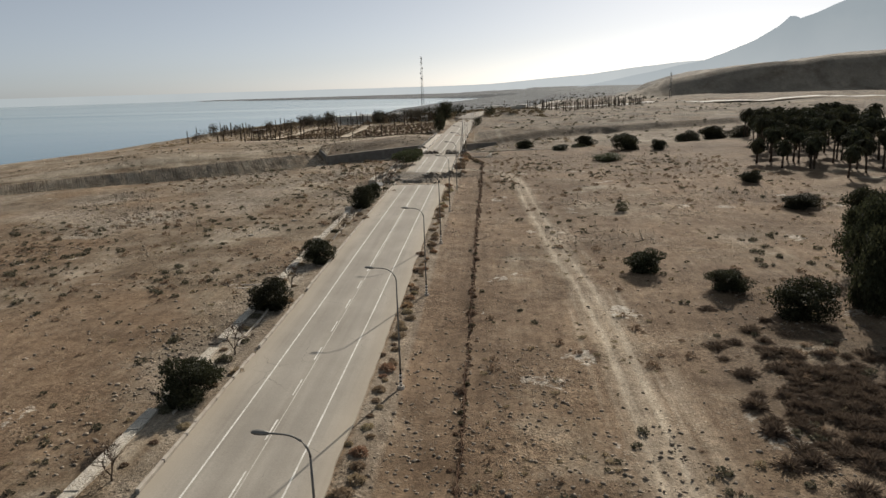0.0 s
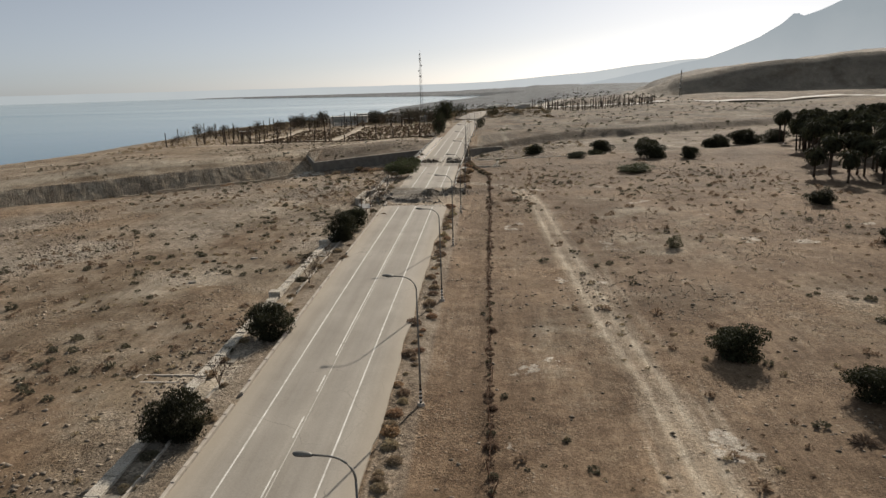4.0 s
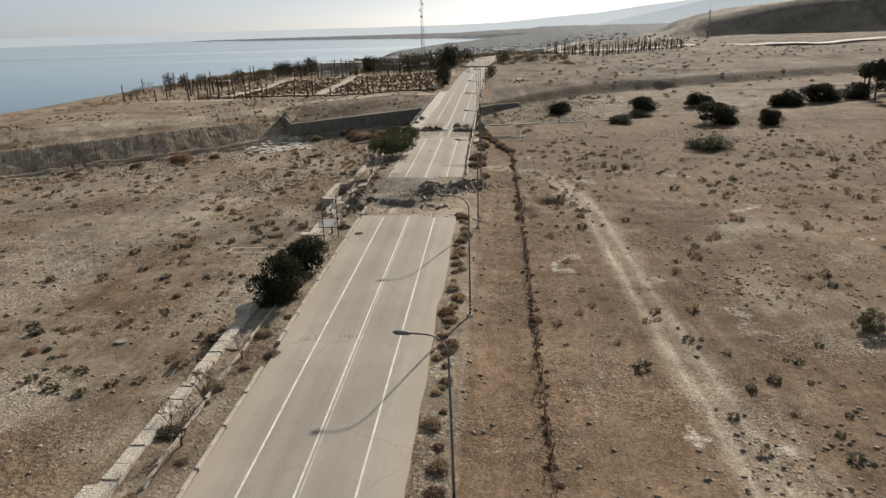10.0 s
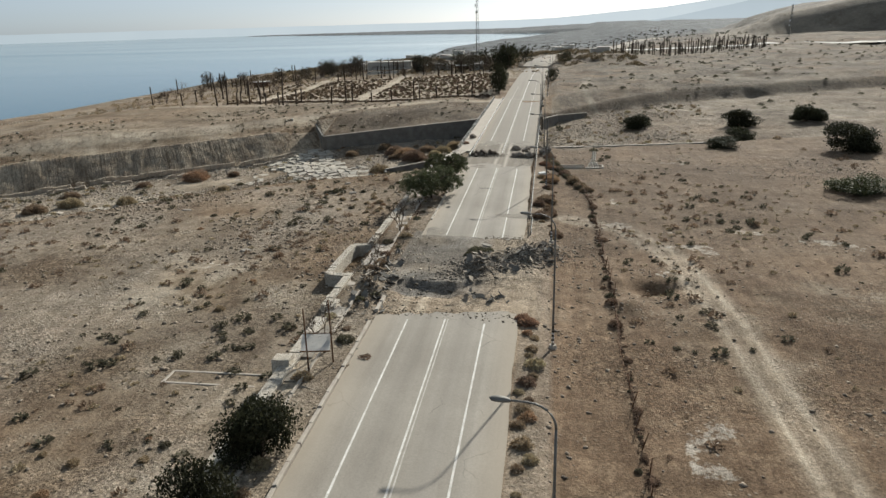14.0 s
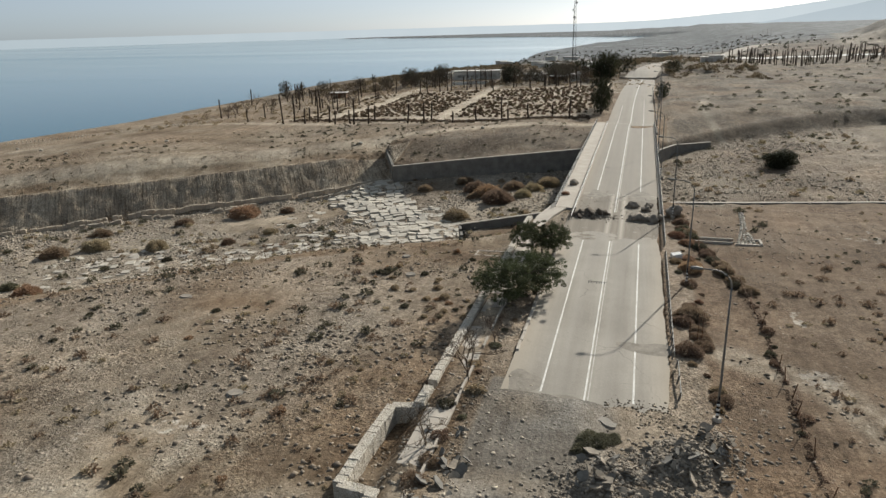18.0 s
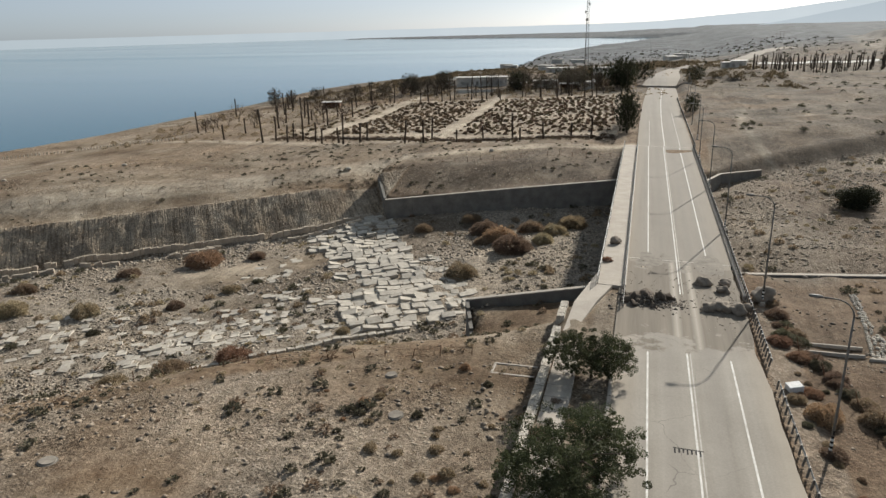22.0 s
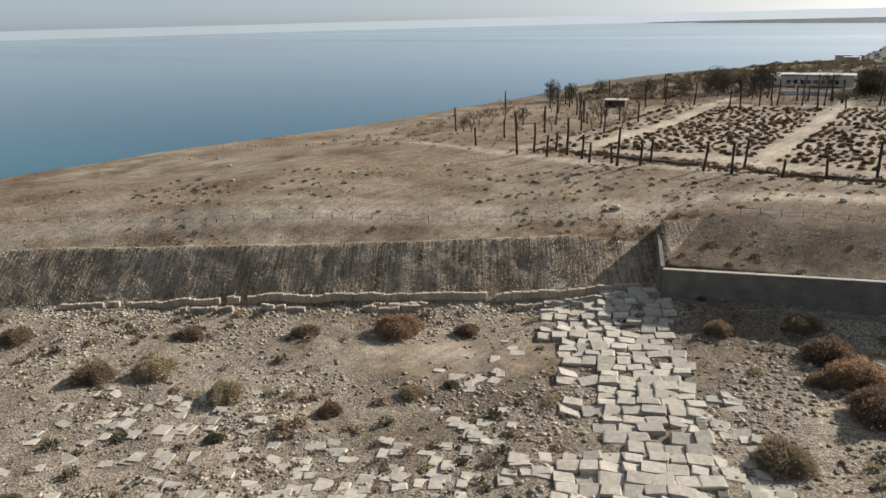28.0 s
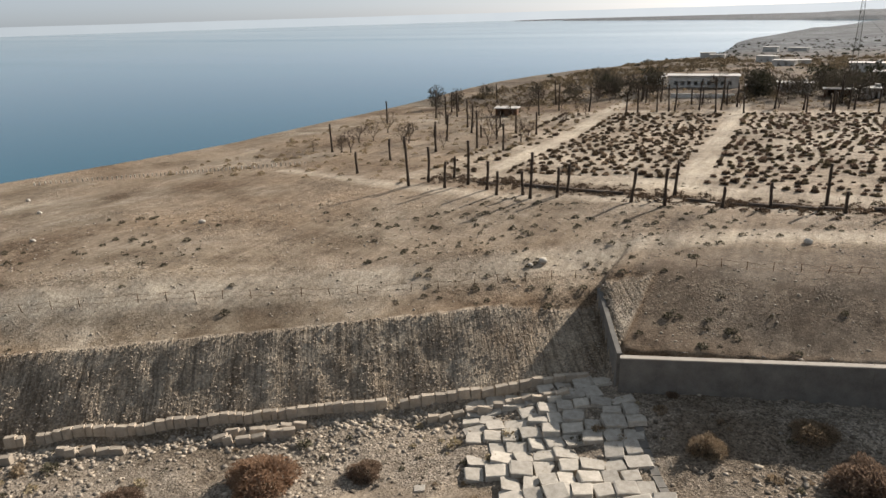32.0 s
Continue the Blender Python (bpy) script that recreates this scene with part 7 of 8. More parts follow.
for i in range(13):
    dead_palm(rndt.uniform(-138, -108), rndt.uniform(356, 450), rndt.uniform(3.5, 8.5))
for i in range(22):
    dead_palm(rndt.uniform(-104, -14), rndt.uniform(470, 505), rndt.uniform(4, 9.5))
for i in range(12):
    dead_palm(rndt.uniform(-186, -112), rndt.uniform(420, 505), rndt.uniform(5, 10))
for i in range(16):  # the dead plantation inland, planted in rows
    for j in range(9):
        if rndt.random() < 0.88:
            dead_palm(49 + i * 6.2 + 1.6 * j + rndt.uniform(-1.2, 1.2), 585 + 4.4 * j + 0.06 * i * 6 + rndt.uniform(-1, 1), rndt.uniform(5.0, 9.5), 1.5)


def frond_crown(seed, n=26, ln=3.0):
    """Palm fronds that arch out and hang."""
    rng = np.random.default_rng(seed)
    cs, us, vs = [], [], []
    for i in range(n):
        a = i * 2.4 + rng.uniform(-0.2, 0.2)
        el = rng.uniform(-0.6, 1.2)
        d = np.array((np.cos(a), np.sin(a), 0))
        p = np.zeros(3)
        side = np.array((-np.sin(a), np.cos(a), 0))
        ang = el
        for k in range(7):
            stepv = (d * np.cos(ang) + np.array((0, 0, np.sin(ang)))) * ln / 7
            q = p + stepv
            for s in (-1, 1):
                for j in range(2):
                    c = p + stepv * (0.25 + 0.5 * j) + side * s * 0.2
                    cs.append(c)
                    us.append(side * s * 0.22 + stepv * 0.25)
                    vs.append(stepv * 0.16 - np.array((0, 0, 0.06)))
            p = q
            ang -= rng.uniform(0.2, 0.38)
    return quads_mesh("fronds", np.array(cs), np.array(us), np.array(vs), LEAF_DARK)


FRONDS = [frond_crown(400 + i, 46, 3.9) for i in range(3)]


def palm(x, y, h):
    rnd = random.Random(int(x * 19 + y * 7))
    top = tagged(new("palm_tree"), "dark green date palm with a drooping crown", "palm tree", "palm grove")
    bm = bmesh.new()
    tube(bm, [(0, 0, -0.2), (0.1, 0, h * 0.5), (0.05, 0.1, h)], (0.32, 0.24, 0.22), 8)
    part("trunk", bm, DEADWOOD, top)
    c = part("fronds", rnd.choice(FRONDS), None, top)
    c.matrix_basis = pose(0.05, 0.1, h, 0, 0, rnd.uniform(0, 360))
    c2 = part("hanging_fronds", rnd.choice(FRONDS), None, top)
    c2.matrix_basis = pose(0.05, 0.1, h - 0.7, 180, 0, rnd.uniform(0, 360)) @ Matrix.Diagonal((0.55, 0.55, 0.75, 1))
    top.matrix_basis = pose(x, y, gz(x, y), rnd.gauss(0, 2), rnd.gauss(0, 2), rnd.uniform(0, 360))
    return top


for i in range(115):
    yy = rndt.uniform(186, 330)
    palm(104 + (yy - 200) * 0.27 + rndt.uniform(-4, 46), yy, rndt.uniform(7.5, 12))
for x, y, h in ((98.5, 207, 6), (101.5, 196, 6.5), (108, 193, 7), (109.5, 175, 7), (118, 183, 8), (124, 168, 8), (114, 204, 8)):
    palm(x, y, h)


# ---- dry shrubs ----
def add_shrubs():
    rnd = random.Random(55)
    rng = np.random.default_rng(56)
    mats = {"brown": LEAF_BROWN, "straw": LEAF_STRAW, "rust": LEAF_RUST, "olive": LEAF_OLIVE}
    big = {k: [mound_mesh("shrub", 500 + 10 * j + i, 6500, 0.036, m) for i in range(2)] for j, (k, m) in enumerate(mats.items())}
    small = {k: [mound_mesh("shrub", 600 + 10 * j + i, 700, 0.085, m) for i in range(2)] for j, (k, m) in enumerate(mats.items())}
    words = {"brown": "rounded dry brown desert shrub", "straw": "pale straw-coloured tussock", "rust": "russet dry shrub", "olive": "grey-green desert shrub"}

    joined = {}

    def one(x, y, r, h, kind, where, meshes=big, z=None):
        if where in ("caught in the wire fence", "on the stony plain"):
            joined.setdefault((kind, where), []).append((x, y, r))
            return
        ob = part("shrub", rnd.choice(meshes[kind]), None)
        ob.matrix_basis = pose(x, y, (gz(x, y) - 0.03) if z is None else z, rnd.uniform(-4, 4), rnd.uniform(-4, 4), rnd.uniform(0, 360)) @ Matrix.Diagonal((r, r * rnd.uniform(0.85, 1.15), h, 1))
        tagged(ob, f"{words[kind]} {where}", "shrub", "dry shrubs")
    bed = "on the gravel bed"
    for x, y, r, k in ((-85.1, 282.6, 4.2, "rust"), (-95.1, 274, 2.3, "brown"), (-77, 288.6, 2.0, "brown"), (-32.8, 278.8, 3.3, "straw"), (-26.8, 292, 4.2, "brown"), (-34, 303.6, 4.0, "brown"), (-76.4, 262.2, 1.9, "brown"), (-71.4, 270.6, 1.9, "straw"), (-89.6, 257, 2.7, "straw"), (-109.2, 264, 2.5, "brown"), (-130, 248, 3.1, "brown"), (-101, 232.5, 2.0, "olive")):
        one(x, y, r * 0.92, r * 0.85, k, bed)
    for x, y, r, k in ((-94.3, 229.8, 3.0, "rust"), (-98.3, 223.2, 2.8, "brown"), (-89, 232.8, 1.5, "olive"), (-65.8, 236, 2.6, "straw"), (-60.4, 240, 2.8, "brown"), (-54.3, 244.6, 2.7, "rust"), (-85.9, 220, 2.4, "brown"), (-82.7, 251, 1.2, "olive"), (-68.6, 274.6, 1.1, "olive"), (-108, 249.6, 3.2, "brown"), (-102.4, 255, 3.2, "straw"), (-47.2, 304, 2.3, "brown")):
        one(x, y, r * 0.92, r * 0.85, k, bed)
    for x, y, r, k in ((-33.2, 296.8, 2.0, "brown"), (-30.1, 299, 3.8, "rust"), (-20.6, 304.2, 2.8, "straw"), (-25.2, 305.6, 3.2, "brown"), (-78.6, 227.6, 2.1, "straw"), (-43.4, 255, 1.2, "straw"), (-17.8, 309, 3.4, "brown"), (-22, 298, 2.6, "straw"), (-38.5, 309, 2.4, "brown"), (-52, 311, 0.8, "brown"), (-141, 237, 3.2, "brown")):
        one(x, y, r * 0.92, r * 0.85, k, bed)
    # a row along the edge of the asphalt, and weeds caught in the fence
    y = 12.0
    while y < 172:
        r = rnd.uniform(0.25, 0.75)
        r *= 1.3
        one(7.5 + rnd.gauss(0.35, 0.4), y, r, r * 0.9, rnd.choice(("brown", "rust", "straw", "brown")), "at the edge of the asphalt", small)
        y += rnd.uniform(0.7, 2.6)
    y = 8.0
    while y < 224:
        r = rnd.uniform(0.2, 0.5) if rnd.random() < 0.85 else rnd.uniform(0.5, 0.9)
        one(15.75 + rnd.gauss(0, 0.3), y, r, r * 0.9, rnd.choice(("brown", "brown", "olive")), "caught in the wire fence", small)
        y += rnd.uniform(0.8, 3.0)
    y = 197.0
    while y < 252:
        r = 0.35 + 1.5 * rnd.random() ** 1.7
        one(8.8 + rnd.gauss(0.5, 0.8), y, r, r * 0.8, rnd.choice(("rust", "brown", "brown", "olive", "brown")), "behind the crash barrier")
        y += rnd.uniform(0.5, 2.6)
    for i in range(15):
        f = i / 14
        r = rnd.uniform(0.7, 1.5)
        one(9.6 + 5.4 * f + rnd.uniform(-0.5, 0.5), 245.5 - 22 * f + rnd.uniform(-0.6, 0.6), r, r * 0.8, rnd.choice(("brown", "brown", "olive")), "grown through the fallen fence")
    y = 40.0
    while y < 236:
        r = rnd.uniform(0.3, 1.0)
        one(-9.4 + rnd.gauss(0, 1.3), y, r, r * 0.75, rnd.choice(("brown", "olive", "straw", "brown")), "between the wall and the kerb", small)
        y += rnd.uniform(1.4, 4.0)
    for i in range(22):  # clumps on the stony plain
        cx, cy = rnd.choice(((-20, 196), (-17, 214), (-24, 176), (-27, 222), (-16, 226), (-34, 190), (-40, 205), (-22, 150), (-30, 132), (-55, 200)))
        for j in range(rnd.randint(2, 5)):
            r = rnd.uniform(0.25, 0.75)
            one(cx + rnd.gauss(0, 2.6), cy + rnd.gauss(0, 2.6), r, r * 0.75, rnd.choice(("brown", "brown", "olive", "rust")), "on the stony plain", small)
    for i, ((kind, where), rows) in enumerate(sorted(joined.items())):
        a = np.array(rows)
        tagged(part("shrub_patch", scatter_mesh("shrub_patch", small[kind][0], at_ground(a[:, :2], 0.03), a[:, 2] * 0.85, mats[kind], 60 + i), None), f"{words[kind]}s {where}", "scrub", kind="stuff")
    for x, y, r in ((0.9, 189.6, 1.3), (2.1, 190.3, 0.9), (0.2, 188.4, 0.8)):
        one(x, y, r, r * 0.6, "olive", "on the rubble heap")
    one(-8.6, 260.5, 0.8, 0.8, "rust", "growing on the bridge walkway", small, float(road_z(260)) + 0.3)
    tiny = mound_mesh("tiny", 770, 66, 0.15, LEAF_OLIVE)
    n = 1900
    yy = rng.uniform(6, 224, n)
    xy = np.column_stack([np.interp(yy, (22, 70, 130, 180, 215, 224), (15.7, 15.8, 15.6, 15.9, 15.6, 14.9)) + rng.normal(0, 0.16, n), yy])
    tagged(part("fence_litter", scatter_mesh("fence_litter", tiny, at_ground(xy, 0.02), rng.uniform(0.07, 0.2, n), TWIG, 41), None), "thin line of dead weeds caught along the fence", "scrub", kind="stuff")
    # brush and low thorn in the grounds behind the garden
    n = 8000
    xy = np.column_stack([rng.uniform(-190, 60, n), rng.uniform(496, 860, n)])
    keep = (rng.random(n) < np.clip(0.4 + 0.8 * vnoise(xy[:, 0], xy[:, 1], 20, 91), 0.05, 1)) & ~((np.abs(xy[:, 0] - 2) < 12) & (xy[:, 1] < 650)) & ~((np.abs(xy[:, 0] + 91) < 17) & (np.abs(xy[:, 1] - 536) < 24))
    xy = xy[keep]
    tall = mound_mesh("tiny", 771, 64, 0.17, LEAF_DARK)
    tagged(part("far_thicket", scatter_mesh("far_thicket", tall, at_ground(xy, 0.05), 0.4 + 2.6 * rng.random(len(xy)) ** 2, LEAF_GARDEN, 42), None), "dark thorn brush in the abandoned grounds", "scrub", kind="stuff")
    n = 900
    xy = np.column_stack([rng.uniform(-200, 200, n), rng.uniform(640, 1250, n)])
    tagged(part("far_thicket", scatter_mesh("far_thicket", tall, at_ground(xy, 0.05), rng.uniform(0.6, 2.4, n), LEAF_DARK, 43), None), "scattered dark brush on the distant plain", "scrub", kind="stuff")
    n = 850
    xy = np.column_stack([rng.uniform(-112, -12, n), 361 + rng.normal(0, 2.6, n)])
    xy[:, 1] += 0.06 * (xy[:, 0] + 100)
    tagged(part("far_thicket", scatter_mesh("far_thicket", tall, at_ground(xy, 0.05), rng.uniform(0.25, 0.8, n), LEAF_GARDEN, 44), None), "dead brush heaped along the garden wall", "scrub", kind="stuff")
    # too many to count
    for i, (kind, lo, hi) in enumerate((("brown", 0.14, 0.85), ("olive", 0.14, 0.85), ("straw", 0.12, 0.5))):
        n = 5200
        xy = np.column_stack([np.where(rng.random(n) < 0.5, rng.uniform(-85, -13, n), rng.uniform(17, 95, n)), rng.uniform(36, 262, n)])
        w = 0.32 + 0.75 * vnoise(xy[:, 0], xy[:, 1], 13, 90 + i) + 0.4 * vnoise(xy[:, 0], xy[:, 1], 45, 95)
        xy = xy[rng.random(n) < np.clip(w, 0.02, 1)]
        s = rng.uniform(0, 1, len(xy)) ** 2.2 * (hi - lo) + lo
        tiny = mound_mesh("tiny", 700 + i, 60, 0.19, mats[kind])
        tagged(part("desert_scrub", scatter_mesh("desert_scrub", tiny, at_ground(xy, 0.02), s, mats[kind], i), None), f"scattered small {kind} desert scrub on the plain", "scrub", kind="stuff")
    n = 3600
    x = rng.uniform(-160, 60, n)
    y = np.interp(x, WX, W_NF) - 10 + rng.random(n) * (np.interp(x, WX, W_FF) - np.interp(x, WX, W_NF) + 9)
    keep = rng.random(n) < np.clip(0.3 + 0.8 * vnoise(x, y, 11, 97), 0.03, 1)
    xy = np.column_stack([x, y])[keep]
    for i, kind in enumerate(("brown", "straw", "olive")):
        part_xy = xy[i::3]
        tiny = mound_mesh("tiny", 720 + i, 132, 0.15, mats[kind])
        tagged(part("bed_scrub", scatter_mesh("bed_scrub", tiny, at_ground(part_xy, 0.02), 0.18 + 0.85 * rng.random(len(part_xy)) ** 2.5, mats[kind], 9 + i), None), f"small {kind} weeds in the wadi bed", "scrub", kind="stuff")
    # dark dots beyond the wadi
    n = 2600
    x = rng.uniform(-215, -10, n)
    y = np.interp(x, WX, W_FT) + rng.uniform(1, 55, n)
    keep = rng.random(n) < np.clip(0.25 + 0.9 * vnoise(x, y, 14, 98), 0.03, 1)
    xy = np.column_stack([x, y])[keep]
    tiny = mound_mesh("tiny", 730, 74, 0.15, LEAF_OLIVE)
    tagged(part("far_scrub", scatter_mesh("far_scrub", tiny, at_ground(xy, 0.02), 0.15 + 0.55 * rng.random(len(xy)) ** 2, LEAF_OLIVE, 15), None), "small dark shrubs on the sandy flat", "scrub", kind="stuff")
    n = 1600
    xy = np.column_stack([rng.uniform(-190, 10, n), rng.uniform(352, 600, n)])
    keep = (xy[:, 1] > 470) | (xy[:, 0] < -108)
    xy = xy[keep]
    tagged(part("far_scrub", scatter_mesh("far_scrub", tiny, at_ground(xy, 0.02), rng.uniform(0.3, 1.1, len(xy)), LEAF_BROWN, 16), None), "dry brush in the abandoned grounds", "scrub", kind="stuff")
    n = 1600
    xy = np.column_stack([rng.uniform(14, 260, n), rng.uniform(340, 700, n)])
    keep = rng.random(n) < np.clip(0.3 + 0.8 * vnoise(xy[:, 0], xy[:, 1], 40, 99), 0.03, 1)
    xy = xy[keep]
    tagged(part("far_scrub", scatter_mesh("far_scrub", tiny, at_ground(xy, 0.02), rng.uniform(0.3, 1.3, len(xy)), LEAF_OLIVE, 17), None), "sparse scrub on the inland slope", "scrub", kind="stuff")
    # the dried-out garden plots, planted in rows
    for x0, x1, gap in ((-99.6, -66.4, 2.1), (-60.0, -13.0, 2.1), (-116.0, -106.4, 4.6)):
        px, py = [], []
        for row in range(34):
            xx = x0
            while xx < x1:
                front, back = np.interp(xx, GARDEN_X, GARDEN_FRONT), np.interp(xx, GARDEN_X, GARDEN_BACK)
                yy = front + (row + 0.15 + rng.normal(0, 0.12)) / 34 * (back - front)
                if rng.random() < 0.84:
                    px.append(xx + rng.normal(0, 0.3) - 0.045 * (yy - 375))
                    py.append(yy)
                xx += rng.uniform(0.75, 1.3) * gap
        xy = np.column_stack([px, py])
        for i, kind in enumerate(("brown", "straw", "rust")):
            tiny = mound_mesh("tiny", 740 + i, 190, 0.19, LEAF_GARDEN)
            sub = xy[i::3]
            tagged(part("garden_rows", scatter_mesh("garden_rows", tiny, at_ground(sub, 0.02), rng.uniform(0.4, 0.9, len(sub)), LEAF_GARDEN if i else LEAF_BROWN, 20 + i), None), f"rows of dried {kind} plants in a dead garden plot", "dead crop", kind="stuff")
    # a heap of cut branches
    m = spiky_mesh("brush", 760, 1.0, 0.6, 260, LEAF_OLIVE, 0.012, 0.03)
    xy = np.column_stack([rng.normal(51.0, 5.2, 230), rng.normal(50.0, 8.0, 230)])
    tagged(part("brush_heap", scatter_mesh("brush_heap", m, at_ground(xy, 0.1), rng.uniform(0.7, 1.6, 230), TWIG, 30), None), "wide heap of dead cut branches", "brush", kind="stuff")


add_shrubs()


# ---- the abandoned grounds beyond the wadi ----
def building(name, x, y, w, d, h, yaw, windows, label, roof=True, mat=PLASTER):
    top = tagged(new(name), label, "building")
    t = 0.25
    # front wall with openings right through it
    edges = [-w / 2]
    for c, ww, lo, hi in windows:
        edges += [c - ww / 2, c + ww / 2]
    edges.append(w / 2)
    bm = bmesh.new()
    for i in range(0, len(edges), 2):
        box(bm, edges[i], edges[i + 1], -d / 2, -d / 2 + t, -0.5, h)
    for c, ww, lo, hi in windows:
        if lo > 0:
            box(bm, c - ww / 2, c + ww / 2, -d / 2, -d / 2 + t, -0.5, lo)
        box(bm, c - ww / 2, c + ww / 2, -d / 2, -d / 2 + t, hi, h)
    part("front_wall", bm, mat, top)
    for nm, a in (("back_wall", (-w / 2, w / 2, d / 2 - t, d / 2)), ("side_wall", (-w / 2, -w / 2 + t, -d / 2 + t, d / 2 - t)), ("side_wall", (w / 2 - t, w / 2, -d / 2 + t, d / 2 - t))):
        bm = bmesh.new()
        box(bm, *a, -0.5, h)
        part(nm, bm, mat, top)
    bm = bmesh.new()
    box(bm, -w / 2 - 0.6, w / 2 + 0.6, -d / 2 - 0.9, d / 2 + 0.4, h + 0.003, h + 0.28)
    bmesh.ops.bevel(bm, geom=list(bm.edges), offset=0.05, segments=1, affect="EDGES")
    part("roof", bm, ROOF, top)
    for c, ww, lo, hi in windows:
        bm = bmesh.new()
        box(bm, c - ww / 2 - 0.05, c + ww / 2 + 0.05, -d / 2 - 0.06, -d / 2 - 0.005, lo - 0.08, lo)
        part("sill", bm, CONCRETE, top)
    if roof:
        bm = bmesh.new()
        box(bm, w * 0.2, w * 0.2 + 1.6, -0.8, 0.8, h + 0.285, h + 1.3)
        part("roof_tank", bm, ROOF, top)
    top.matrix_basis = pose(x, y, gz(x, y), 0, 0, yaw)
    return top


win = [(-10.5 + i * 2.6, 1.5, 1.1, 2.6) for i in range(9)]
building("long_building", -91, 551, 27.5, 9, 4.6, 9, win, "long low white building with a flat roof and dark empty windows", False)
building("dark_hut", -141, 464, 7.5, 4.5, 2.7, 15, [(-1.8, 2.2, 0.0, 2.2), (1.8, 2.2, 0.8, 2.2)], "small dark roofless hut with wide openings", False, RUST)
building("small_house", -31.5, 521, 5, 6, 3.4, 4, [(-2, 1.2, 1, 2.4), (1.5, 1.1, 0, 2.2)], "small white house with a flat roof and doorway")
building("small_house", -56, 545, 12, 7, 3.6, 8, [(-4, 1.4, 1, 2.5), (0, 1.4, 1, 2.5), (4, 1.4, 1, 2.5)], "low pale house among dusty trees")
building("small_house", -24, 580, 14, 8, 3.6, 0, [(-4, 1.4, 1, 2.5), (0, 1.4, 1, 2.5), (4, 1.4, 1, 2.5)], "low pale house near the mast")
building("small_house", -112, 560, 10, 7, 3.4, 12, [(-3, 1.4, 1, 2.5), (2, 1.4, 1, 2.5)], "low pale house near the lake")
building("open_shed", -41, 526, 9, 5, 2.7, 3, [(-2.9, 2.6, 0, 2.3), (0, 2.6, 0, 2.3), (2.9, 2.6, 0, 2.3)], "dark open-fronted shed with a flat roof", False, RUST)
building("open_shed", -68, 533, 8, 5, 3.0, 8, [(-2.4, 2.0, 0, 2.4), (0, 2.0, 0, 2.4), (2.4, 2.0, 0, 2.4)], "dark open pavilion beside the long building", False, RUST)
bm = bmesh.new()
box(bm, -11, 11, -0.2, 0.2, -0.5, 1.5)
yard = tagged(part("yard_wall", bm, PLASTER), "low whitewashed wall before the long building", "wall", kind="structure")
yard.matrix_basis = pose(-84.5, 512, gz(-84.5, 512), 0, 0, 9)
building("small_house", -30, 640, 16, 9, 4, 0, [(-5, 1.6, 1, 2.6), (0, 1.6, 1, 2.6), (5, 1.6, 1, 2.6)], "flat-roofed shed far down the road")
for i in range(12):
    x, y = rndt.uniform(-150, 60), rndt.uniform(620, 1000)
    building("small_house", x, y, rndt.uniform(8, 18), 7, rndt.uniform(3, 4.5), rndt.uniform(-20, 20), [(-2.5, 1.5, 1, 2.5), (1.5, 1.5, 1, 2.5)], "distant flat-roofed house in haze", False)


def garden_wall():
    top = tagged(new("garden_wall"), "low broken earth-brown wall along the dead garden", "wall", kind="structure")
    rnd = random.Random(3)
    x = -100.0
    while x < -13:
        w = rnd.uniform(2.2, 4.5)
        if not -71 < x < -64 and rnd.random() > 0.12:
            y = 359.5 + 0.08 * (x + 100)
            bm = bmesh.new()
            box(bm, -w / 2, w / 2, -0.25, 0.25, -0.6, rnd.uniform(0.25, 0.6))
            bmesh.ops.bevel(bm, geom=list(bm.edges), offset=0.05, segments=1, affect="EDGES")
            for v in bm.verts:
                v.co += Vector((rnd.uniform(-0.06, 0.06), rnd.uniform(-0.06, 0.06), rnd.uniform(-0.08, 0.08)))
            ob = part("wall_piece", bm, SOIL_DARK, top)
            ob.matrix_basis = pose(x + w / 2, y, gz(x + w / 2, y), 0, 0, 4)
        x += w + 0.05


garden_wall()


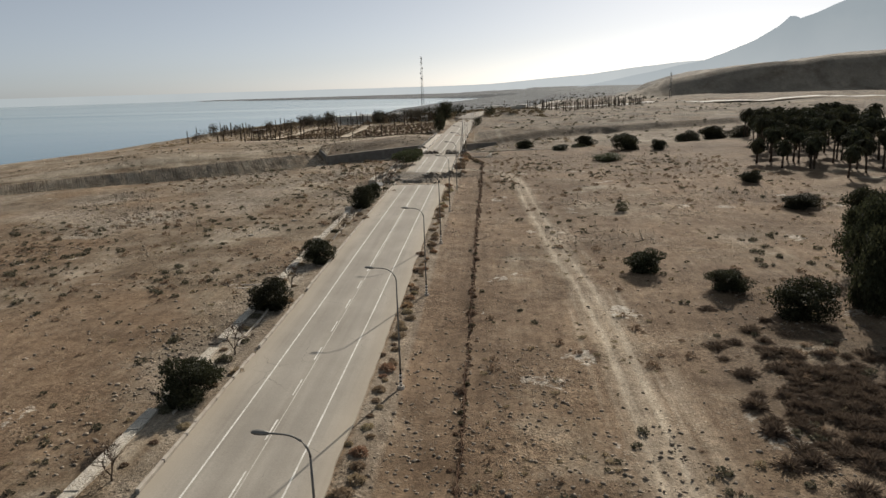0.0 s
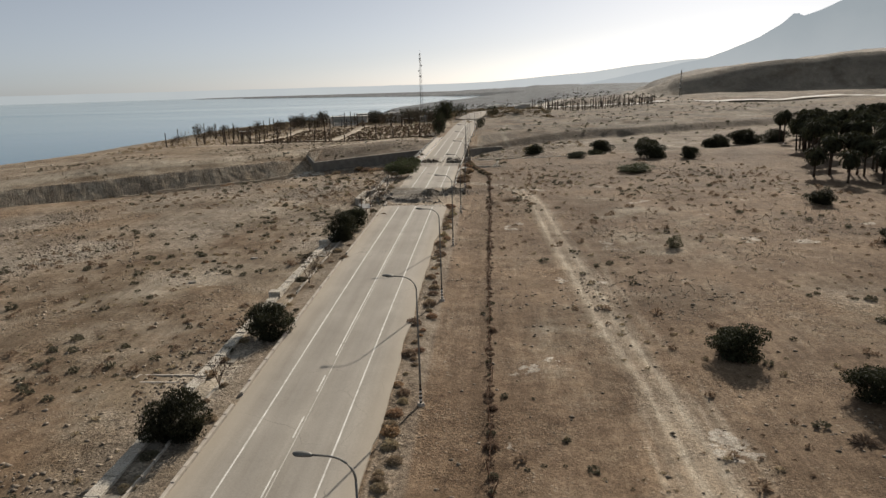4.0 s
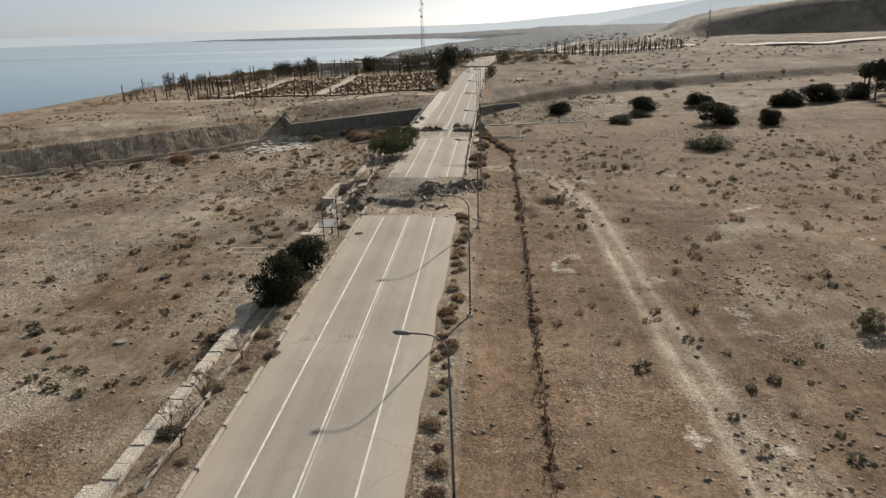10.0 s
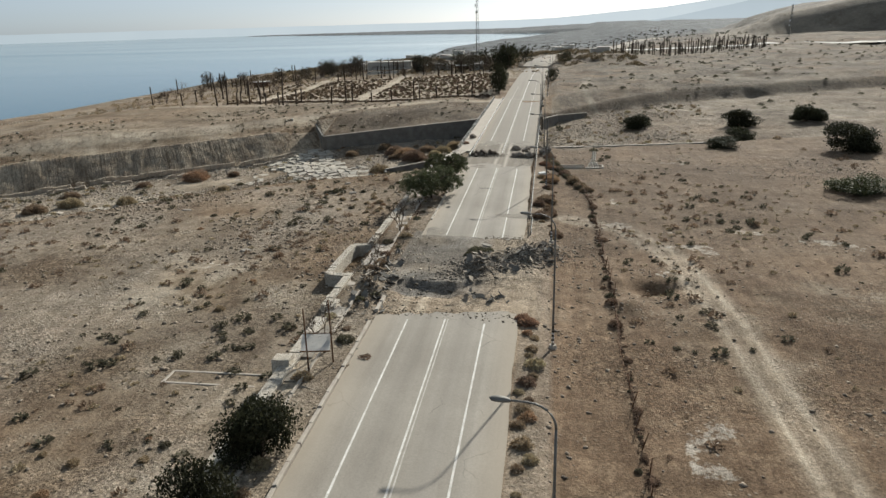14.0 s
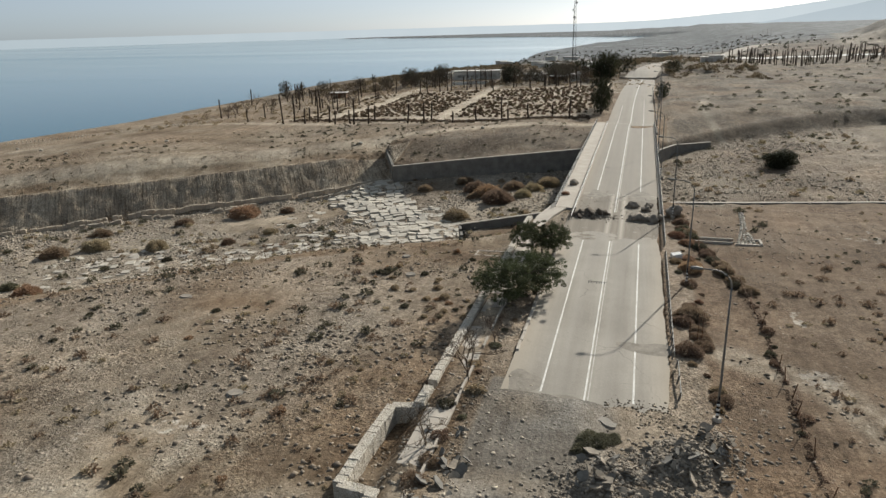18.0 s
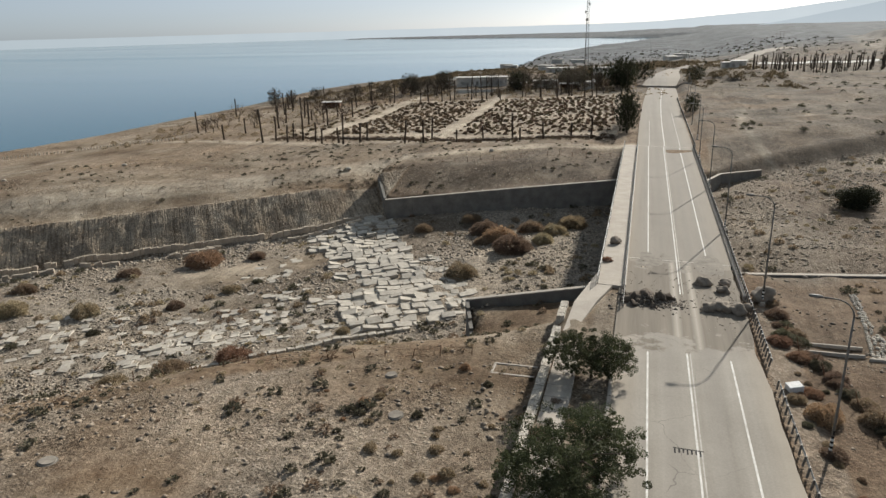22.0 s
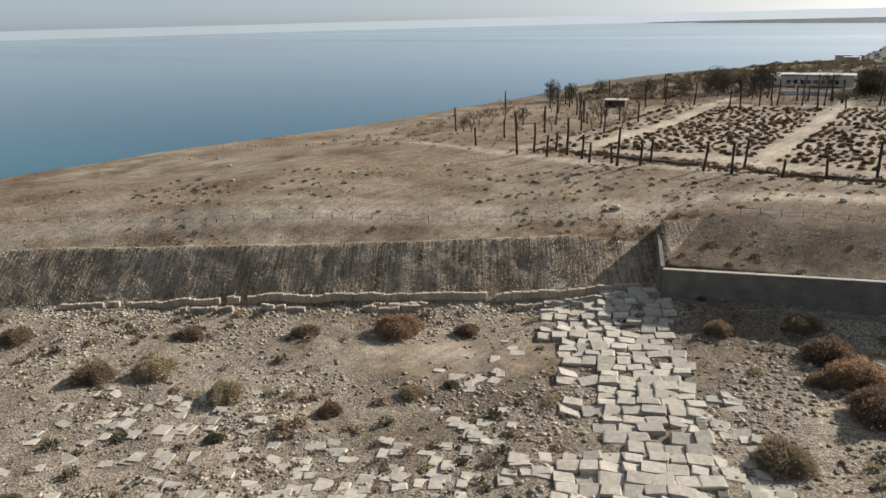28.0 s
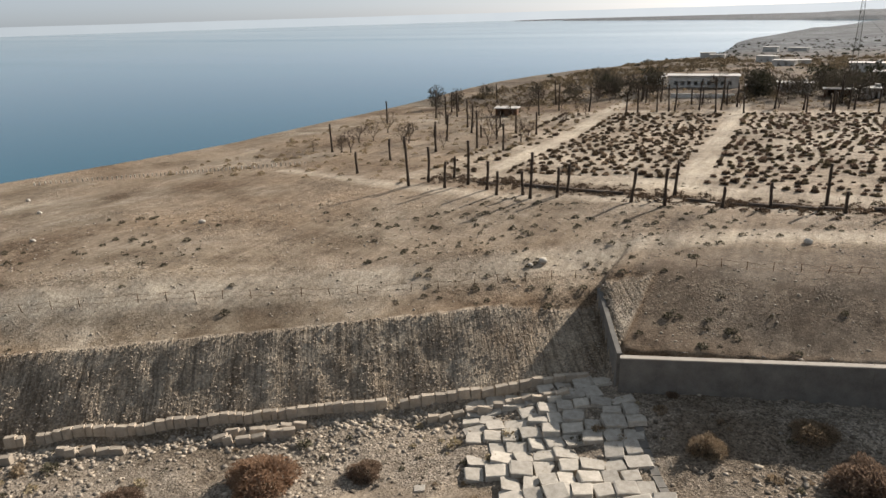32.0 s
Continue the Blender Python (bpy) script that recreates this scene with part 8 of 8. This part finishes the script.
def lattice_mast(x, y, h, label):
    top = tagged(new("radio_mast"), label, "radio mast")
    def corner(k, z):
        r = 1.5 - 1.05 * z / h
        a = k * 2 * math.pi / 3
        return Vector((r * math.cos(a), r * math.sin(a), z))
    for k in range(3):
        bm = bmesh.new()
        tube(bm, [corner(k, -0.3 if z == 0 else z) for z in (0, h * 0.5, h)], (0.12, 0.1, 0.07), 6)
        part("leg", bm, POLE, top)
    n = 20
    for i in range(n):
        z0, z1 = h * i / n, h * (i + 1) / n
        bm = bmesh.new()
        for k in range(3):
            tube(bm, [corner(k, z0), corner((k + 1) % 3, z1)], (0.05, 0.05), 4)
            tube(bm, [corner(k, z1), corner((k + 1) % 3, z1)], (0.045, 0.045), 4)
        part("bracing", bm, POLE, top)
    for k in range(3):
        for z in (h - 1.2, h - 4.5):
            bm = bmesh.new()
            box(bm, 0.55, 0.75, -0.16, 0.16, z - 1.1, z + 1.1)
            ob = part("antenna_panel", bm, WHITE, top)
            ob.matrix_basis = pose(0, 0, 0, 0, 0, 60 + 120 * k)
    for z, a in ((h - 9, 40), (h - 13, 200), (h - 17, 110)):
        bm = bmesh.new()
        bmesh.ops.create_cone(bm, cap_ends=True, segments=14, radius1=0.8, radius2=0.7, depth=0.4)
        ob = part("dish", bm, WHITE, top)
        ob.matrix_basis = pose(1.1 * math.cos(radians(a)), 1.1 * math.sin(radians(a)), z, 90, 0, a + 90)
    bm = bmesh.new()
    tube(bm, [(0, 0, h - 0.5), (0, 0, h + 3)], (0.05, 0.02), 5)
    part("lightning_rod", bm, POLE, top)
    top.matrix_basis = pose(x, y, gz(x, y))
    return top


lattice_mast(-37.4, 572, 50, "tall three-legged steel lattice radio mast")
lattice_mast(214, 770, 26, "slim far-off lattice mast on the ridge")
for i in range(13):
    x, y = 20 + i * 13, 640 + i * 52
    pole = tagged(new("utility_pole"), "wooden utility pole with a crossarm along the far road", "utility pole", "far utility poles")
    bm = bmesh.new()
    tube(bm, [(0, 0, -0.3), (0, 0, 9)], (0.16, 0.11), 6)
    part("pole", bm, BARK, pole)
    bm = bmesh.new()
    box(bm, -1.1, 1.1, -0.08, 0.08, 8.1, 8.3)
    part("crossarm", bm, BARK, pole)
    pole.matrix_basis = pose(x, y, gz(x, y), 0, 0, 10)

# the barrier of earth across the far road, and the highway on the slope
bm = bmesh.new()
rows = []
for i in range(25):
    x = -9 + 26 * i / 24
    y = 527 - 0.2 * (x + 8)
    z = gz(x, y)
    rows.append([bm.verts.new((x, y - 1.6, z - 0.2)), bm.verts.new((x, y - 0.2, z + 0.9 + 0.25 * float(vnoise(x, 0.0, 2.0, 5)))), bm.verts.new((x, y + 1.6, z - 0.2))])
for p, q in zip(rows, rows[1:]):
    for i in range(2):
        bm.faces.new((p[i], q[i], q[i + 1], p[i + 1]))
tagged(part("earth_barrier", bm, BOULDER), "bank of dark earth pushed across the far road", "earth bank", kind="structure")
bm = bmesh.new()
rows = []
for i in range(60):
    x = 60 + 9 * i
    y = 676 - 0.06 * x
    z = max(gz(x, y - 4), gz(x, y + 4)) + 0.4
    rows.append([bm.verts.new((x, y - 5, z)), bm.verts.new((x, y + 5, z + 0.5))])
for p, q in zip(rows, rows[1:]):
    bm.faces.new((p[0], q[0], q[1], p[1]))
tagged(part("road_highway", bm, PAINT_OLD), "pale sunlit highway running below the mesa", "road", kind="structure")
